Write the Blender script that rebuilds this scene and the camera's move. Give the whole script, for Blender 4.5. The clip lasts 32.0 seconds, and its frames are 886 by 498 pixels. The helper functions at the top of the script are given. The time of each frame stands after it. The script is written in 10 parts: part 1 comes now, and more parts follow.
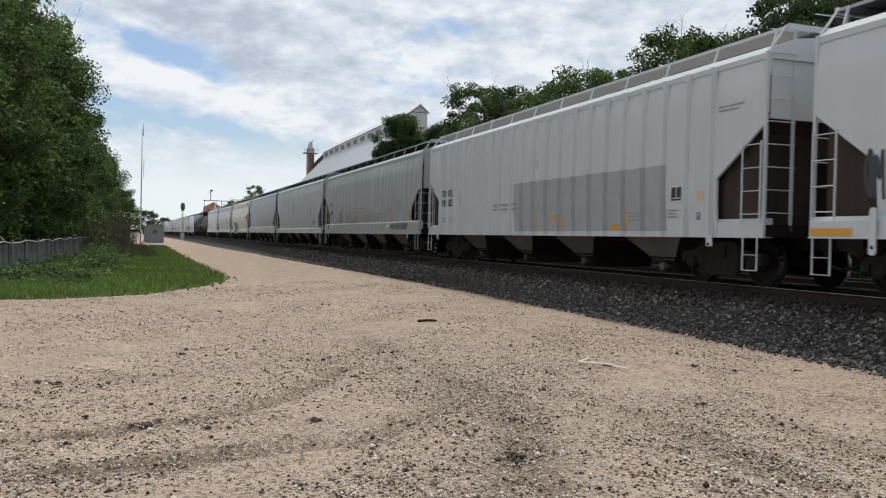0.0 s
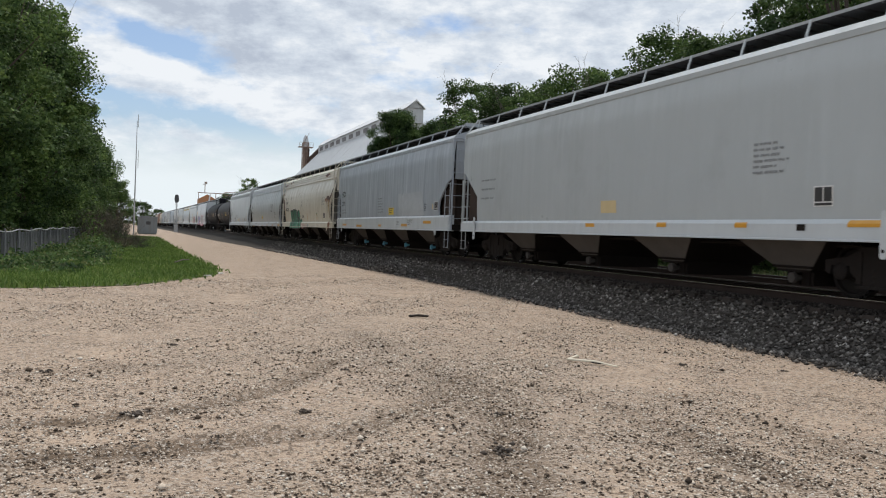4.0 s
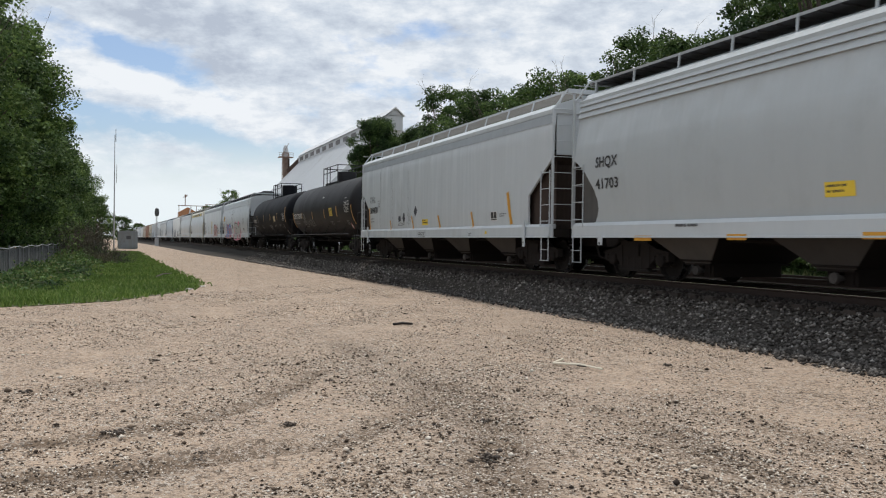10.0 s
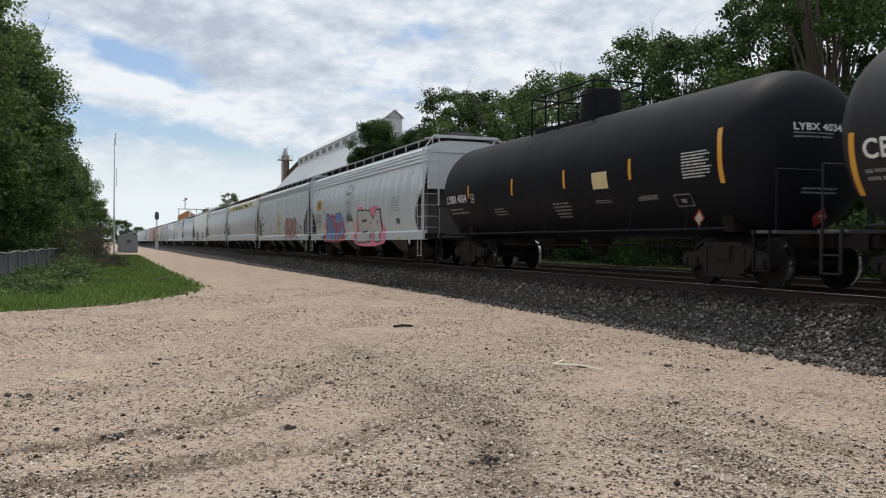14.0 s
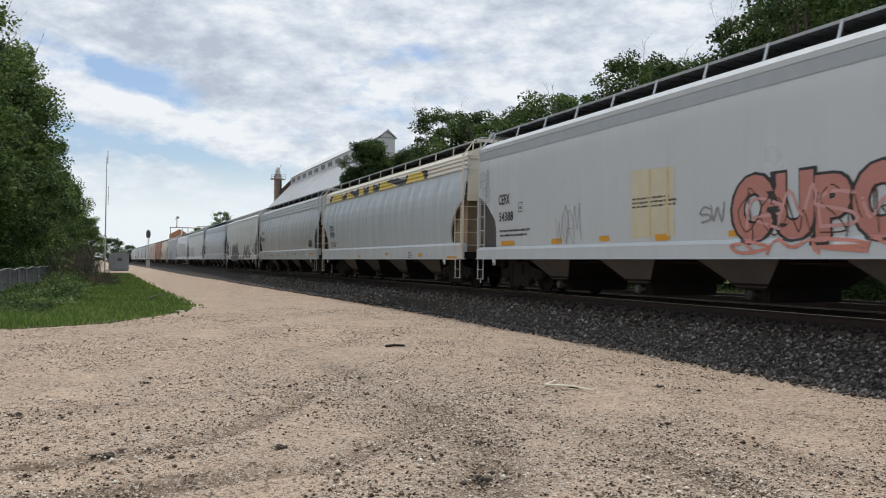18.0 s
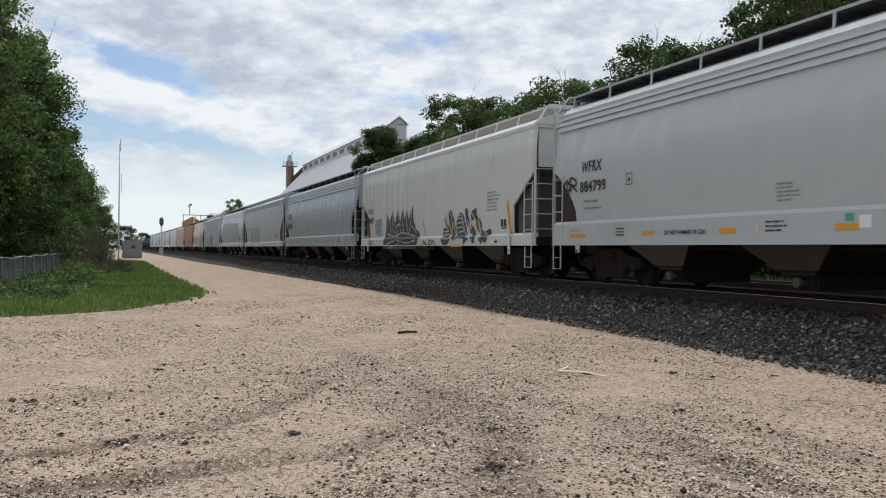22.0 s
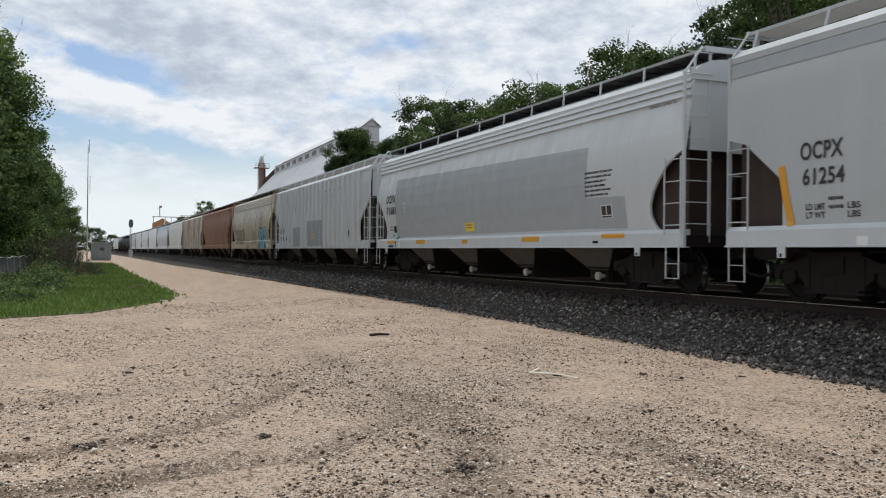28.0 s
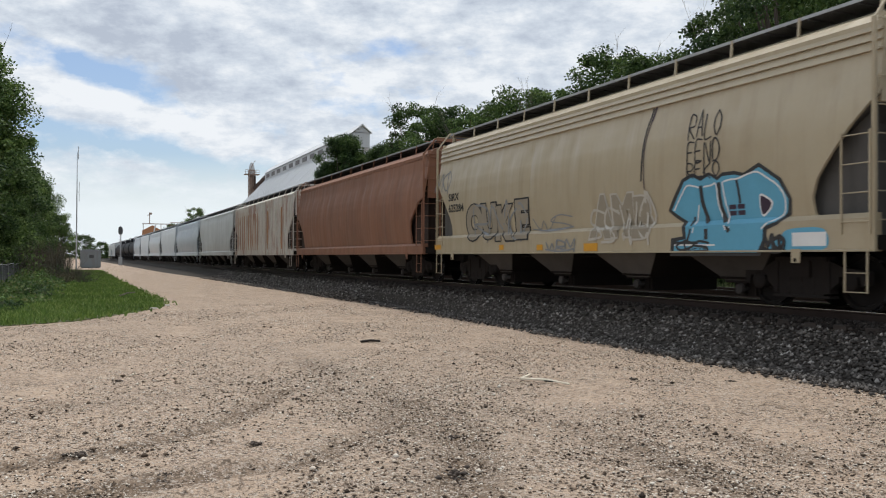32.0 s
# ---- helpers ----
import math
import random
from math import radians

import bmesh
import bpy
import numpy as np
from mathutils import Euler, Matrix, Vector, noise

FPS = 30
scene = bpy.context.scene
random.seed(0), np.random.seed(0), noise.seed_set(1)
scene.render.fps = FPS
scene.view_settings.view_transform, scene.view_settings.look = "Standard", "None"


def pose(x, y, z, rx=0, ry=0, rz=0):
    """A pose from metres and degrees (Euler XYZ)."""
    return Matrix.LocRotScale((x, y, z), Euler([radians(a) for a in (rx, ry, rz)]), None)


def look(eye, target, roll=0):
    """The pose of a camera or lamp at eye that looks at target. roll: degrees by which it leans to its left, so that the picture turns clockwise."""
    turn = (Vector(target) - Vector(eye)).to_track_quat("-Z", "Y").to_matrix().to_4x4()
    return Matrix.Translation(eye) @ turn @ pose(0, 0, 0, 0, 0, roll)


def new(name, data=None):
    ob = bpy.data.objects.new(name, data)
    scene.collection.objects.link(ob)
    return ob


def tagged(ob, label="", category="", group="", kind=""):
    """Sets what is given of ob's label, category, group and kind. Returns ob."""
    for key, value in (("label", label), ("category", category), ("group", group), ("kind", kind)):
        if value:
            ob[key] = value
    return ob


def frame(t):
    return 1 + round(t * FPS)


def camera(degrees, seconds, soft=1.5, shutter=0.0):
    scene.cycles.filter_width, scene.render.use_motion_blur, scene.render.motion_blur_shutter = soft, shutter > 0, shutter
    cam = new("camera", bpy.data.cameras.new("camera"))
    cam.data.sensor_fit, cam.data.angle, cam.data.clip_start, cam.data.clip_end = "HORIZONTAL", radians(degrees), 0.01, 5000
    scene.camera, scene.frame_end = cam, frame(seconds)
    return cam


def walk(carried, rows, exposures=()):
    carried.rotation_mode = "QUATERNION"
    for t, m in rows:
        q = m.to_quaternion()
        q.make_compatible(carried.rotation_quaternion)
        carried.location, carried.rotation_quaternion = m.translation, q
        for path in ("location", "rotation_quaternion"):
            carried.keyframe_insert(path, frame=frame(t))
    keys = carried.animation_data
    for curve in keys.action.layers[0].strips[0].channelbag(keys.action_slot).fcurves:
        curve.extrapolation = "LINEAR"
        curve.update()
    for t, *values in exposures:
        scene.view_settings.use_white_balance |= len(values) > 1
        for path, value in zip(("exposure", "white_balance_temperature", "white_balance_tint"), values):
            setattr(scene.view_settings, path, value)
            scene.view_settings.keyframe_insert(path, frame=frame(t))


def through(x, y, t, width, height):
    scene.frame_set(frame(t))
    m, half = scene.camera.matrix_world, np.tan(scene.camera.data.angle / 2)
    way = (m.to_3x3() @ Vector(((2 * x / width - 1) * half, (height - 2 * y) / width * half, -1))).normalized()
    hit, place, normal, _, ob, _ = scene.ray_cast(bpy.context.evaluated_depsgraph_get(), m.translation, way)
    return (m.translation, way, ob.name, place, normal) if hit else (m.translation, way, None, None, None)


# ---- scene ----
import itertools

cam = camera(55.32, 32.0, soft=1.1, shutter=0.12)
walk(cam, [
    (0, pose(-0.025, 0.039, 1.590, 89.264, -1.302, -19.131)),
    (0.5, pose(0.055, 0.002, 1.610, 90.802, -1.362, -16.753)),
    (1, pose(0.091, 0.026, 1.608, 90.655, -2.443, -16.913)),
    (1.5, pose(0.092, 0.027, 1.597, 90.070, -3.452, -17.571)),
    (2, pose(0.018, 0.019, 1.619, 89.639, -3.881, -19.850)),
    (2.5, pose(-0.080, 0.040, 1.606, 89.217, -2.257, -21.202)),
    (3, pose(-0.091, -0.032, 1.598, 89.906, -1.863, -18.879)),
    (3.5, pose(-0.058, -0.039, 1.587, 89.550, -2.428, -19.324)),
    (5.5, pose(0.011, 0.038, 1.578, 88.396, -1.140, -20.607)),
    (6, pose(-0.000, 0.025, 1.589, 89.339, -1.007, -20.482)),
    (6.5, pose(-0.003, -0.001, 1.597, 89.372, -0.991, -20.353)),
    (7, pose(0.002, 0.024, 1.587, 89.388, -1.006, -20.352)),
    (7.5, pose(0.003, 0.007, 1.588, 89.434, -1.029, -20.345)),
    (8, pose(0.004, 0.010, 1.588, 89.455, -0.879, -20.352)),
    (8.5, pose(-0.000, 0.007, 1.586, 89.506, -0.786, -20.448)),
    (9, pose(-0.000, 0.000, 1.590, 89.552, -0.802, -20.530)),
    (9.5, pose(0.005, -0.019, 1.592, 89.463, -0.708, -20.618)),
    (10, pose(0.003, 0.000, 1.590, 89.487, -0.726, -20.698)),
    (10.5, pose(-0.002, -0.026, 1.589, 89.528, -0.823, -20.757)),
    (11, pose(-0.001, -0.011, 1.589, 89.579, -0.875, -20.895)),
    (11.5, pose(0.003, 0.006, 1.586, 89.513, -0.787, -21.054)),
    (12, pose(0.008, -0.001, 1.584, 89.426, -0.632, -21.074)),
    (12.5, pose(0.008, -0.007, 1.590, 89.705, -0.536, -21.020)),
    (13, pose(0.012, -0.005, 1.589, 89.847, -0.493, -20.835)),
    (13.5, pose(0.013, 0.001, 1.587, 89.681, -0.370, -20.726)),
    (14, pose(0.011, 0.001, 1.589, 89.615, -0.388, -20.692)),
    (14.5, pose(0.011, -0.003, 1.592, 89.795, -0.325, -20.582)),
    (16.5, pose(0.001, -0.009, 1.591, 90.209, -0.485, -20.603)),
    (17, pose(-0.002, -0.036, 1.594, 90.520, -0.406, -20.866)),
    (17.5, pose(-0.004, -0.034, 1.594, 90.846, -0.486, -21.191)),
    (18, pose(-0.004, -0.024, 1.591, 90.961, -0.666, -21.228)),
    (18.5, pose(-0.001, -0.021, 1.593, 90.991, -0.797, -21.342)),
    (19, pose(0.006, 0.008, 1.580, 90.994, -0.683, -21.555)),
    (19.5, pose(0.006, -0.008, 1.584, 90.929, -0.548, -21.506)),
    (20, pose(0.015, 0.015, 1.577, 90.824, -0.287, -21.479)),
    (20.5, pose(0.009, -0.021, 1.593, 90.644, -0.217, -21.411)),
    (21, pose(0.014, -0.013, 1.591, 90.484, -0.158, -21.100)),
    (21.5, pose(0.005, -0.010, 1.586, 90.204, -0.435, -20.684)),
    (22, pose(0.004, 0.013, 1.585, 90.053, -0.530, -20.421)),
    (22.5, pose(0.008, 0.002, 1.592, 89.980, -0.455, -20.615)),
    (23, pose(0.009, 0.008, 1.584, 89.865, -0.302, -20.868)),
    (23.5, pose(0.013, -0.008, 1.588, 89.784, -0.325, -21.133)),
    (24, pose(0.016, -0.026, 1.584, 89.804, -0.321, -21.562)),
    (24.5, pose(0.003, -0.045, 1.598, 89.866, -0.578, -21.952)),
    (25, pose(0.004, -0.007, 1.585, 89.964, -0.499, -22.009)),
    (25.5, pose(0.007, -0.012, 1.586, 89.984, -0.368, -22.025)),
    (27.5, pose(0.006, -0.012, 1.591, 90.127, -0.485, -22.107)),
    (28, pose(0.007, -0.013, 1.584, 90.234, -0.578, -22.264)),
    (28.5, pose(0.007, -0.021, 1.584, 90.156, -0.455, -22.551)),
    (29, pose(0.010, -0.001, 1.584, 90.260, -0.293, -22.601)),
    (29.5, pose(0.010, -0.007, 1.586, 90.603, -0.322, -22.661)),
    (30, pose(0.010, -0.034, 1.590, 90.754, -0.270, -22.814)),
    (30.5, pose(0.003, -0.036, 1.591, 90.738, -0.220, -22.865)),
    (31, pose(0.009, -0.049, 1.591, 90.642, -0.045, -22.764)),
    (31.5, pose(0.007, -0.024, 1.583, 90.608, -0.233, -22.852)),
    (32, pose(0.008, -0.025, 1.592, 90.626, -0.312, -22.875)),
])

# ---- light ----
world = bpy.data.worlds.new("world")
scene.world = world
world.use_nodes = True
wn, wl = world.node_tree.nodes, world.node_tree.links
wn.clear()
SUN_EL, SUN_AZ = 66.0, 24.0          # degrees; azimuth from +y towards +x
sky = wn.new("ShaderNodeTexSky")
sky.sky_type, sky.sun_disc = "NISHITA", False
sky.sun_elevation, sky.sun_rotation = radians(SUN_EL), radians(SUN_AZ)
sky.air_density, sky.dust_density, sky.ozone_density = 1.0, 1.5, 1.2
wc = wn.new("ShaderNodeTexCoord")
# cloud deck: the direction is laid out on a plane high above
sep = wn.new("ShaderNodeSeparateXYZ")
wl.new(wc.outputs["Generated"], sep.inputs[0])
zz = wn.new("ShaderNodeMath"); zz.operation = "MAXIMUM"; zz.inputs[1].default_value = 0.0
wl.new(sep.outputs["Z"], zz.inputs[0])
za = wn.new("ShaderNodeMath"); za.operation = "ADD"; za.inputs[1].default_value = 0.30
wl.new(zz.outputs[0], za.inputs[0])
dx = wn.new("ShaderNodeMath"); dx.operation = "DIVIDE"
dy = wn.new("ShaderNodeMath"); dy.operation = "DIVIDE"
wl.new(sep.outputs["X"], dx.inputs[0]); wl.new(za.outputs[0], dx.inputs[1])
wl.new(sep.outputs["Y"], dy.inputs[0]); wl.new(za.outputs[0], dy.inputs[1])
comb = wn.new("ShaderNodeCombineXYZ")
wl.new(dx.outputs[0], comb.inputs[0]); wl.new(dy.outputs[0], comb.inputs[1])


def cloud_noise(scale, detail, rough, offset, stretch, turn=0.0, source=None):
    mp = wn.new("ShaderNodeMapping")
    mp.inputs["Location"].default_value = offset
    mp.inputs["Scale"].default_value = stretch
    mp.inputs["Rotation"].default_value = (0, 0, radians(turn))
    wl.new(source or comb.outputs[0], mp.inputs[0])
    n = wn.new("ShaderNodeTexNoise")
    n.inputs["Scale"].default_value, n.inputs["Detail"].default_value, n.inputs["Roughness"].default_value = scale, detail, rough
    wl.new(mp.outputs[0], n.inputs["Vector"])
    return n.outputs["Fac"]


def wramp(fac, stops):
    r = wn.new("ShaderNodeValToRGB")
    while len(r.color_ramp.elements) < len(stops):
        r.color_ramp.elements.new(0.5)
    for e, (p, c) in zip(r.color_ramp.elements, stops):
        e.position, e.color = p, c if len(c) == 4 else (*c, 1)
    wl.new(fac, r.inputs[0])
    return r.outputs[0]


# the same direction as azimuth and elevation in degrees, to lay out the large cloud masses
def wmath(op, a, b=None):
    m = wn.new("ShaderNodeMath"); m.operation = op
    for k, v in enumerate((a, b)):
        if v is None:
            continue
        if isinstance(v, (int, float)):
            m.inputs[k].default_value = v
        else:
            wl.new(v, m.inputs[k])
    return m.outputs[0]


az = wmath("MULTIPLY", wmath("ARCTAN2", sep.outputs["X"], sep.outputs["Y"]), 57.3)
el = wmath("MULTIPLY", wmath("ARCSINE", sep.outputs["Z"]), 57.3)


def mass(azimuth, elevation, wide, high, tilt, amount):
    """A soft long bank of thicker (or thinner) cloud."""
    u, v = wmath("SUBTRACT", az, azimuth), wmath("SUBTRACT", el, elevation)
    c, s_ = math.cos(radians(tilt)), math.sin(radians(tilt))
    a = wmath("DIVIDE", wmath("ADD", wmath("MULTIPLY", u, c), wmath("MULTIPLY", v, s_)), wide)
    b = wmath("DIVIDE", wmath("SUBTRACT", wmath("MULTIPLY", v, c), wmath("MULTIPLY", u, s_)), high)
    d = wmath("ADD", wmath("MULTIPLY", a, a), wmath("MULTIPLY", b, b))
    return wmath("MULTIPLY", wmath("POWER", 2.718, wmath("MULTIPLY", d, -1.0)), amount)


puff = wn.new("ShaderNodeCombineXYZ")
wl.new(wmath("DIVIDE", az, 9.0), puff.inputs[0]); wl.new(wmath("DIVIDE", el, 4.5), puff.inputs[1])


def total(first, *rest):
    for r in rest:
        first = wmath("ADD", first, r)
    return first


billow = cloud_noise(1.5, 10, 0.60, (2.3, 5.1, 0), (1, 1, 1), -8, puff.outputs[0])
curl = cloud_noise(2.6, 9, 0.62, (7.7, 1.4, 0), (1, 1, 1), -8, puff.outputs[0])
lift = total(wmath("MULTIPLY", cloud_noise(2.6, 10, 0.62, (3.1, 1.7, 0), (1.0, 0.9, 1), 25), 0.55), wmath("MULTIPLY", billow, 1.0), wmath("MULTIPLY", el, 0.010), -0.25,
             mass(0.8, 11.4, 5.0, 0.8, -21, -0.26), mass(0.8, 9.7, 3.4, 0.9, -17, 0.20), mass(8, 7.9, 5, 0.6, -12, 0.14), mass(3, 7.0, 9, 0.95, -8, -0.24),
             mass(7, 13, 9, 2.3, -15, 0.20), mass(14, 10.2, 2.5, 0.5, -5, -0.14), mass(38, 15, 18, 6, 0, 0.12), mass(-2, 16, 8, 2, 0, 0.15))
cover = wramp(lift, [(0.44, (0, 0, 0)), (0.64, (1, 1, 1))])
tone = total(wmath("MULTIPLY", cloud_noise(4.2, 9, 0.66, (8.4, 2.2, 0), (0.7, 1.35, 1), 25), 0.45), wmath("MULTIPLY", curl, 0.9), -0.17, mass(5.5, 12.6, 6.5, 2.0, -18, -0.15), mass(-1, 16.5, 7, 1.8, -5, -0.08),
             mass(8.5, 14.9, 2.5, 0.9, 0, 0.08), mass(0.8, 9.7, 4.2, 1.2, -17, 0.14), mass(8, 7.9, 5, 0.8, -12, 0.12), mass(26, 16, 7, 2.5, 5, -0.09), mass(20, 11, 8, 2.0, 0, 0.07))
shade = wramp(tone, [(0.30, (4.8, 5.4, 6.4)), (0.46, (6.5, 7.15, 8.0)), (0.62, (8.7, 9.05, 9.45))])
hz = wramp(sep.outputs["Z"], [(0.05, (1, 1, 1)), (0.115, (0.0, 0.0, 0.0))])
skyscale = wn.new("ShaderNodeMixRGB"); skyscale.blend_type = "MULTIPLY"; skyscale.inputs[0].default_value = 1.0
wl.new(sky.outputs[0], skyscale.inputs[1]); skyscale.inputs[2].default_value = (1.03, 1.10, 1.20, 1)
m1 = wn.new("ShaderNodeMixRGB")
wl.new(cover, m1.inputs[0]); wl.new(skyscale.outputs[0], m1.inputs[1]); wl.new(shade, m1.inputs[2])
m2 = wn.new("ShaderNodeMixRGB")
wl.new(hz, m2.inputs[0]); wl.new(m1.outputs[0], m2.inputs[1]); m2.inputs[2].default_value = (8.3, 9.0, 9.35, 1)
bg = wn.new("ShaderNodeBackground")
bg.inputs["Strength"].default_value = 0.10
wl.new(m2.outputs[0], bg.inputs["Color"])
wo = wn.new("ShaderNodeOutputWorld")
wl.new(bg.outputs[0], wo.inputs["Surface"])
sun_data = bpy.data.lights.new("sun", "SUN")
sun_data.energy, sun_data.angle, sun_data.color = 2.4, radians(6), (1.0, 0.95, 0.87)
sun = new("sun", sun_data)
a, b = radians(SUN_AZ), radians(SUN_EL)
sun.matrix_world = look((0, 0, 60), (-math.sin(a) * math.cos(b) * 10, -math.cos(a) * math.cos(b) * 10, 60 - math.sin(b) * 10))
scene.view_settings.exposure = 0.0

# ---- materials ----
def rgba(c):
    return (*c, 1.0)


def surface(name, base, other=None, rough=0.6, metal=0.0, scale=3.0, fine=40.0, mix=0.5, bump=0.15, depth=0.01, dirt=None, dirt_amount=0.0,
            streak=0.0, stretch=(1, 1, 1), vary=0.0, spec=0.5, dirt_mix=1.0, buckle=0.0):
    """Two scales of noise between two colours, a dirt layer, run-off streaks and a fine relief, all in the object's own metres."""
    m = bpy.data.materials.new(name)
    m.use_nodes = True
    n, l = m.node_tree.nodes, m.node_tree.links
    p = n["Principled BSDF"]
    tc = n.new("ShaderNodeTexCoord")
    oi = n.new("ShaderNodeObjectInfo")
    mp = n.new("ShaderNodeMapping")
    mp.inputs["Scale"].default_value = stretch
    l.new(tc.outputs["Object"], mp.inputs[0])
    add = n.new("ShaderNodeVectorMath"); add.operation = "MULTIPLY_ADD"
    l.new(oi.outputs["Random"], add.inputs[0]); add.inputs[1].default_value = (37, 37, 37); l.new(mp.outputs[0], add.inputs[2])
    vec = add.outputs[0]

    def noise_of(sc, detail, rg=0.55):
        t = n.new("ShaderNodeTexNoise")
        t.inputs["Scale"].default_value, t.inputs["Detail"].default_value, t.inputs["Roughness"].default_value = sc, detail, rg
        l.new(vec, t.inputs["Vector"])
        return t.outputs["Fac"]

    def ramp(fac, a, b):
        r = n.new("ShaderNodeMapRange")
        r.inputs["From Min"].default_value, r.inputs["From Max"].default_value = a, b
        l.new(fac, r.inputs["Value"])
        return r.outputs[0]

    def blend(fac, c1, c2, kind="MIX"):
        x = n.new("ShaderNodeMixRGB"); x.blend_type = kind
        for sock, v in ((x.inputs[0], fac), (x.inputs[1], c1), (x.inputs[2], c2)):
            if isinstance(v, (int, float)):
                sock.default_value = v
            elif isinstance(v, tuple):
                sock.default_value = rgba(v)
            else:
                l.new(v, sock)
        return x.outputs[0]

    other = other or tuple(c * 0.8 for c in base)
    big, small = noise_of(scale, 4), noise_of(fine, 3)
    col = blend(ramp(big, 0.35, 0.65), base, blend(mix, base, other))
    col = blend(ramp(small, 0.3, 0.75), col, blend(mix * 0.6, base, other))
    if dirt:
        veil = n.new("ShaderNodeMath"); veil.operation = "MULTIPLY"; veil.inputs[1].default_value = dirt_mix
        l.new(ramp(noise_of(scale * 0.45, 6, 0.65), 0.62 - 0.3 * dirt_amount, 0.80), veil.inputs[0])
        col = blend(veil.outputs[0], col, dirt)
    if streak:
        sm = n.new("ShaderNodeMapping"); sm.inputs["Scale"].default_value = (2.0, 2.0, 0.14)
        l.new(tc.outputs["Object"], sm.inputs[0])
        ad = n.new("ShaderNodeVectorMath"); ad.operation = "MULTIPLY_ADD"
        l.new(oi.outputs["Random"], ad.inputs[0]); ad.inputs[1].default_value = (91, 51, 7); l.new(sm.outputs[0], ad.inputs[2])
        st = n.new("ShaderNodeTexNoise")
        st.inputs["Scale"].default_value, st.inputs["Detail"].default_value, st.inputs["Roughness"].default_value = 1.6, 5, 0.6
        l.new(ad.outputs[0], st.inputs["Vector"])
        f = n.new("ShaderNodeMath"); f.operation = "MULTIPLY"; f.inputs[1].default_value = streak
        l.new(ramp(st.outputs["Fac"], 0.52, 0.72), f.inputs[0])
        col = blend(f.outputs[0], col, dirt or tuple(c * 0.5 for c in base))
    if vary:
        h = n.new("ShaderNodeHueSaturation")
        r = n.new("ShaderNodeMapRange")
        r.inputs["To Min"].default_value, r.inputs["To Max"].default_value = 1 - vary, 1 + vary
        l.new(oi.outputs["Random"], r.inputs["Value"])
        l.new(r.outputs[0], h.inputs["Value"]); l.new(col, h.inputs["Color"])
        col = h.outputs[0]
    l.new(col, p.inputs["Base Color"])
    rr = n.new("ShaderNodeMapRange")
    rr.inputs["To Min"].default_value, rr.inputs["To Max"].default_value = max(0.05, rough - 0.12), min(1, rough + 0.12)
    l.new(big, rr.inputs["Value"]); l.new(rr.outputs[0], p.inputs["Roughness"])
    p.inputs["Metallic"].default_value = metal
    p.inputs["Specular IOR Level"].default_value = spec
    if bump:
        b = n.new("ShaderNodeBump")
        b.inputs["Strength"].default_value, b.inputs["Distance"].default_value = bump, depth
        l.new(small, b.inputs["Height"]); l.new(b.outputs[0], p.inputs["Normal"])
        if buckle:
            # thin sheet dented in upright waves between its frames
            wm_ = n.new("ShaderNodeMapping"); wm_.inputs["Scale"].default_value = (0.6, 2.0, 0.22)
            l.new(tc.outputs["Object"], wm_.inputs[0])
            wa = n.new("ShaderNodeVectorMath"); wa.operation = "MULTIPLY_ADD"
            l.new(oi.outputs["Random"], wa.inputs[0]); wa.inputs[1].default_value = (13, 29, 5); l.new(wm_.outputs[0], wa.inputs[2])
            wn = n.new("ShaderNodeTexNoise")
            wn.inputs["Scale"].default_value, wn.inputs["Detail"].default_value, wn.inputs["Roughness"].default_value = 1.0, 2.5, 0.4
            l.new(wa.outputs[0], wn.inputs["Vector"])
            wb = n.new("ShaderNodeBump")
            wb.inputs["Strength"].default_value, wb.inputs["Distance"].default_value = buckle, 0.22
            l.new(wn.outputs["Fac"], wb.inputs["Height"]); l.new(b.outputs[0], wb.inputs["Normal"]); l.new(wb.outputs[0], p.inputs["Normal"])
    return m


GRIME = (0.16, 0.13, 0.10)
RUST = (0.20, 0.075, 0.03)


def paint(name, c, dirt=(0.15, 0.14, 0.125), amount=0.2, streak=0.05, rough=0.33, dirt_mix=0.26):
    return surface(name, c, tuple(v * 0.9 for v in c), rough=rough, scale=0.9, fine=14, mix=0.6, bump=0.05, depth=0.006, dirt=dirt, dirt_amount=amount, streak=streak, dirt_mix=dirt_mix, buckle=0.25)


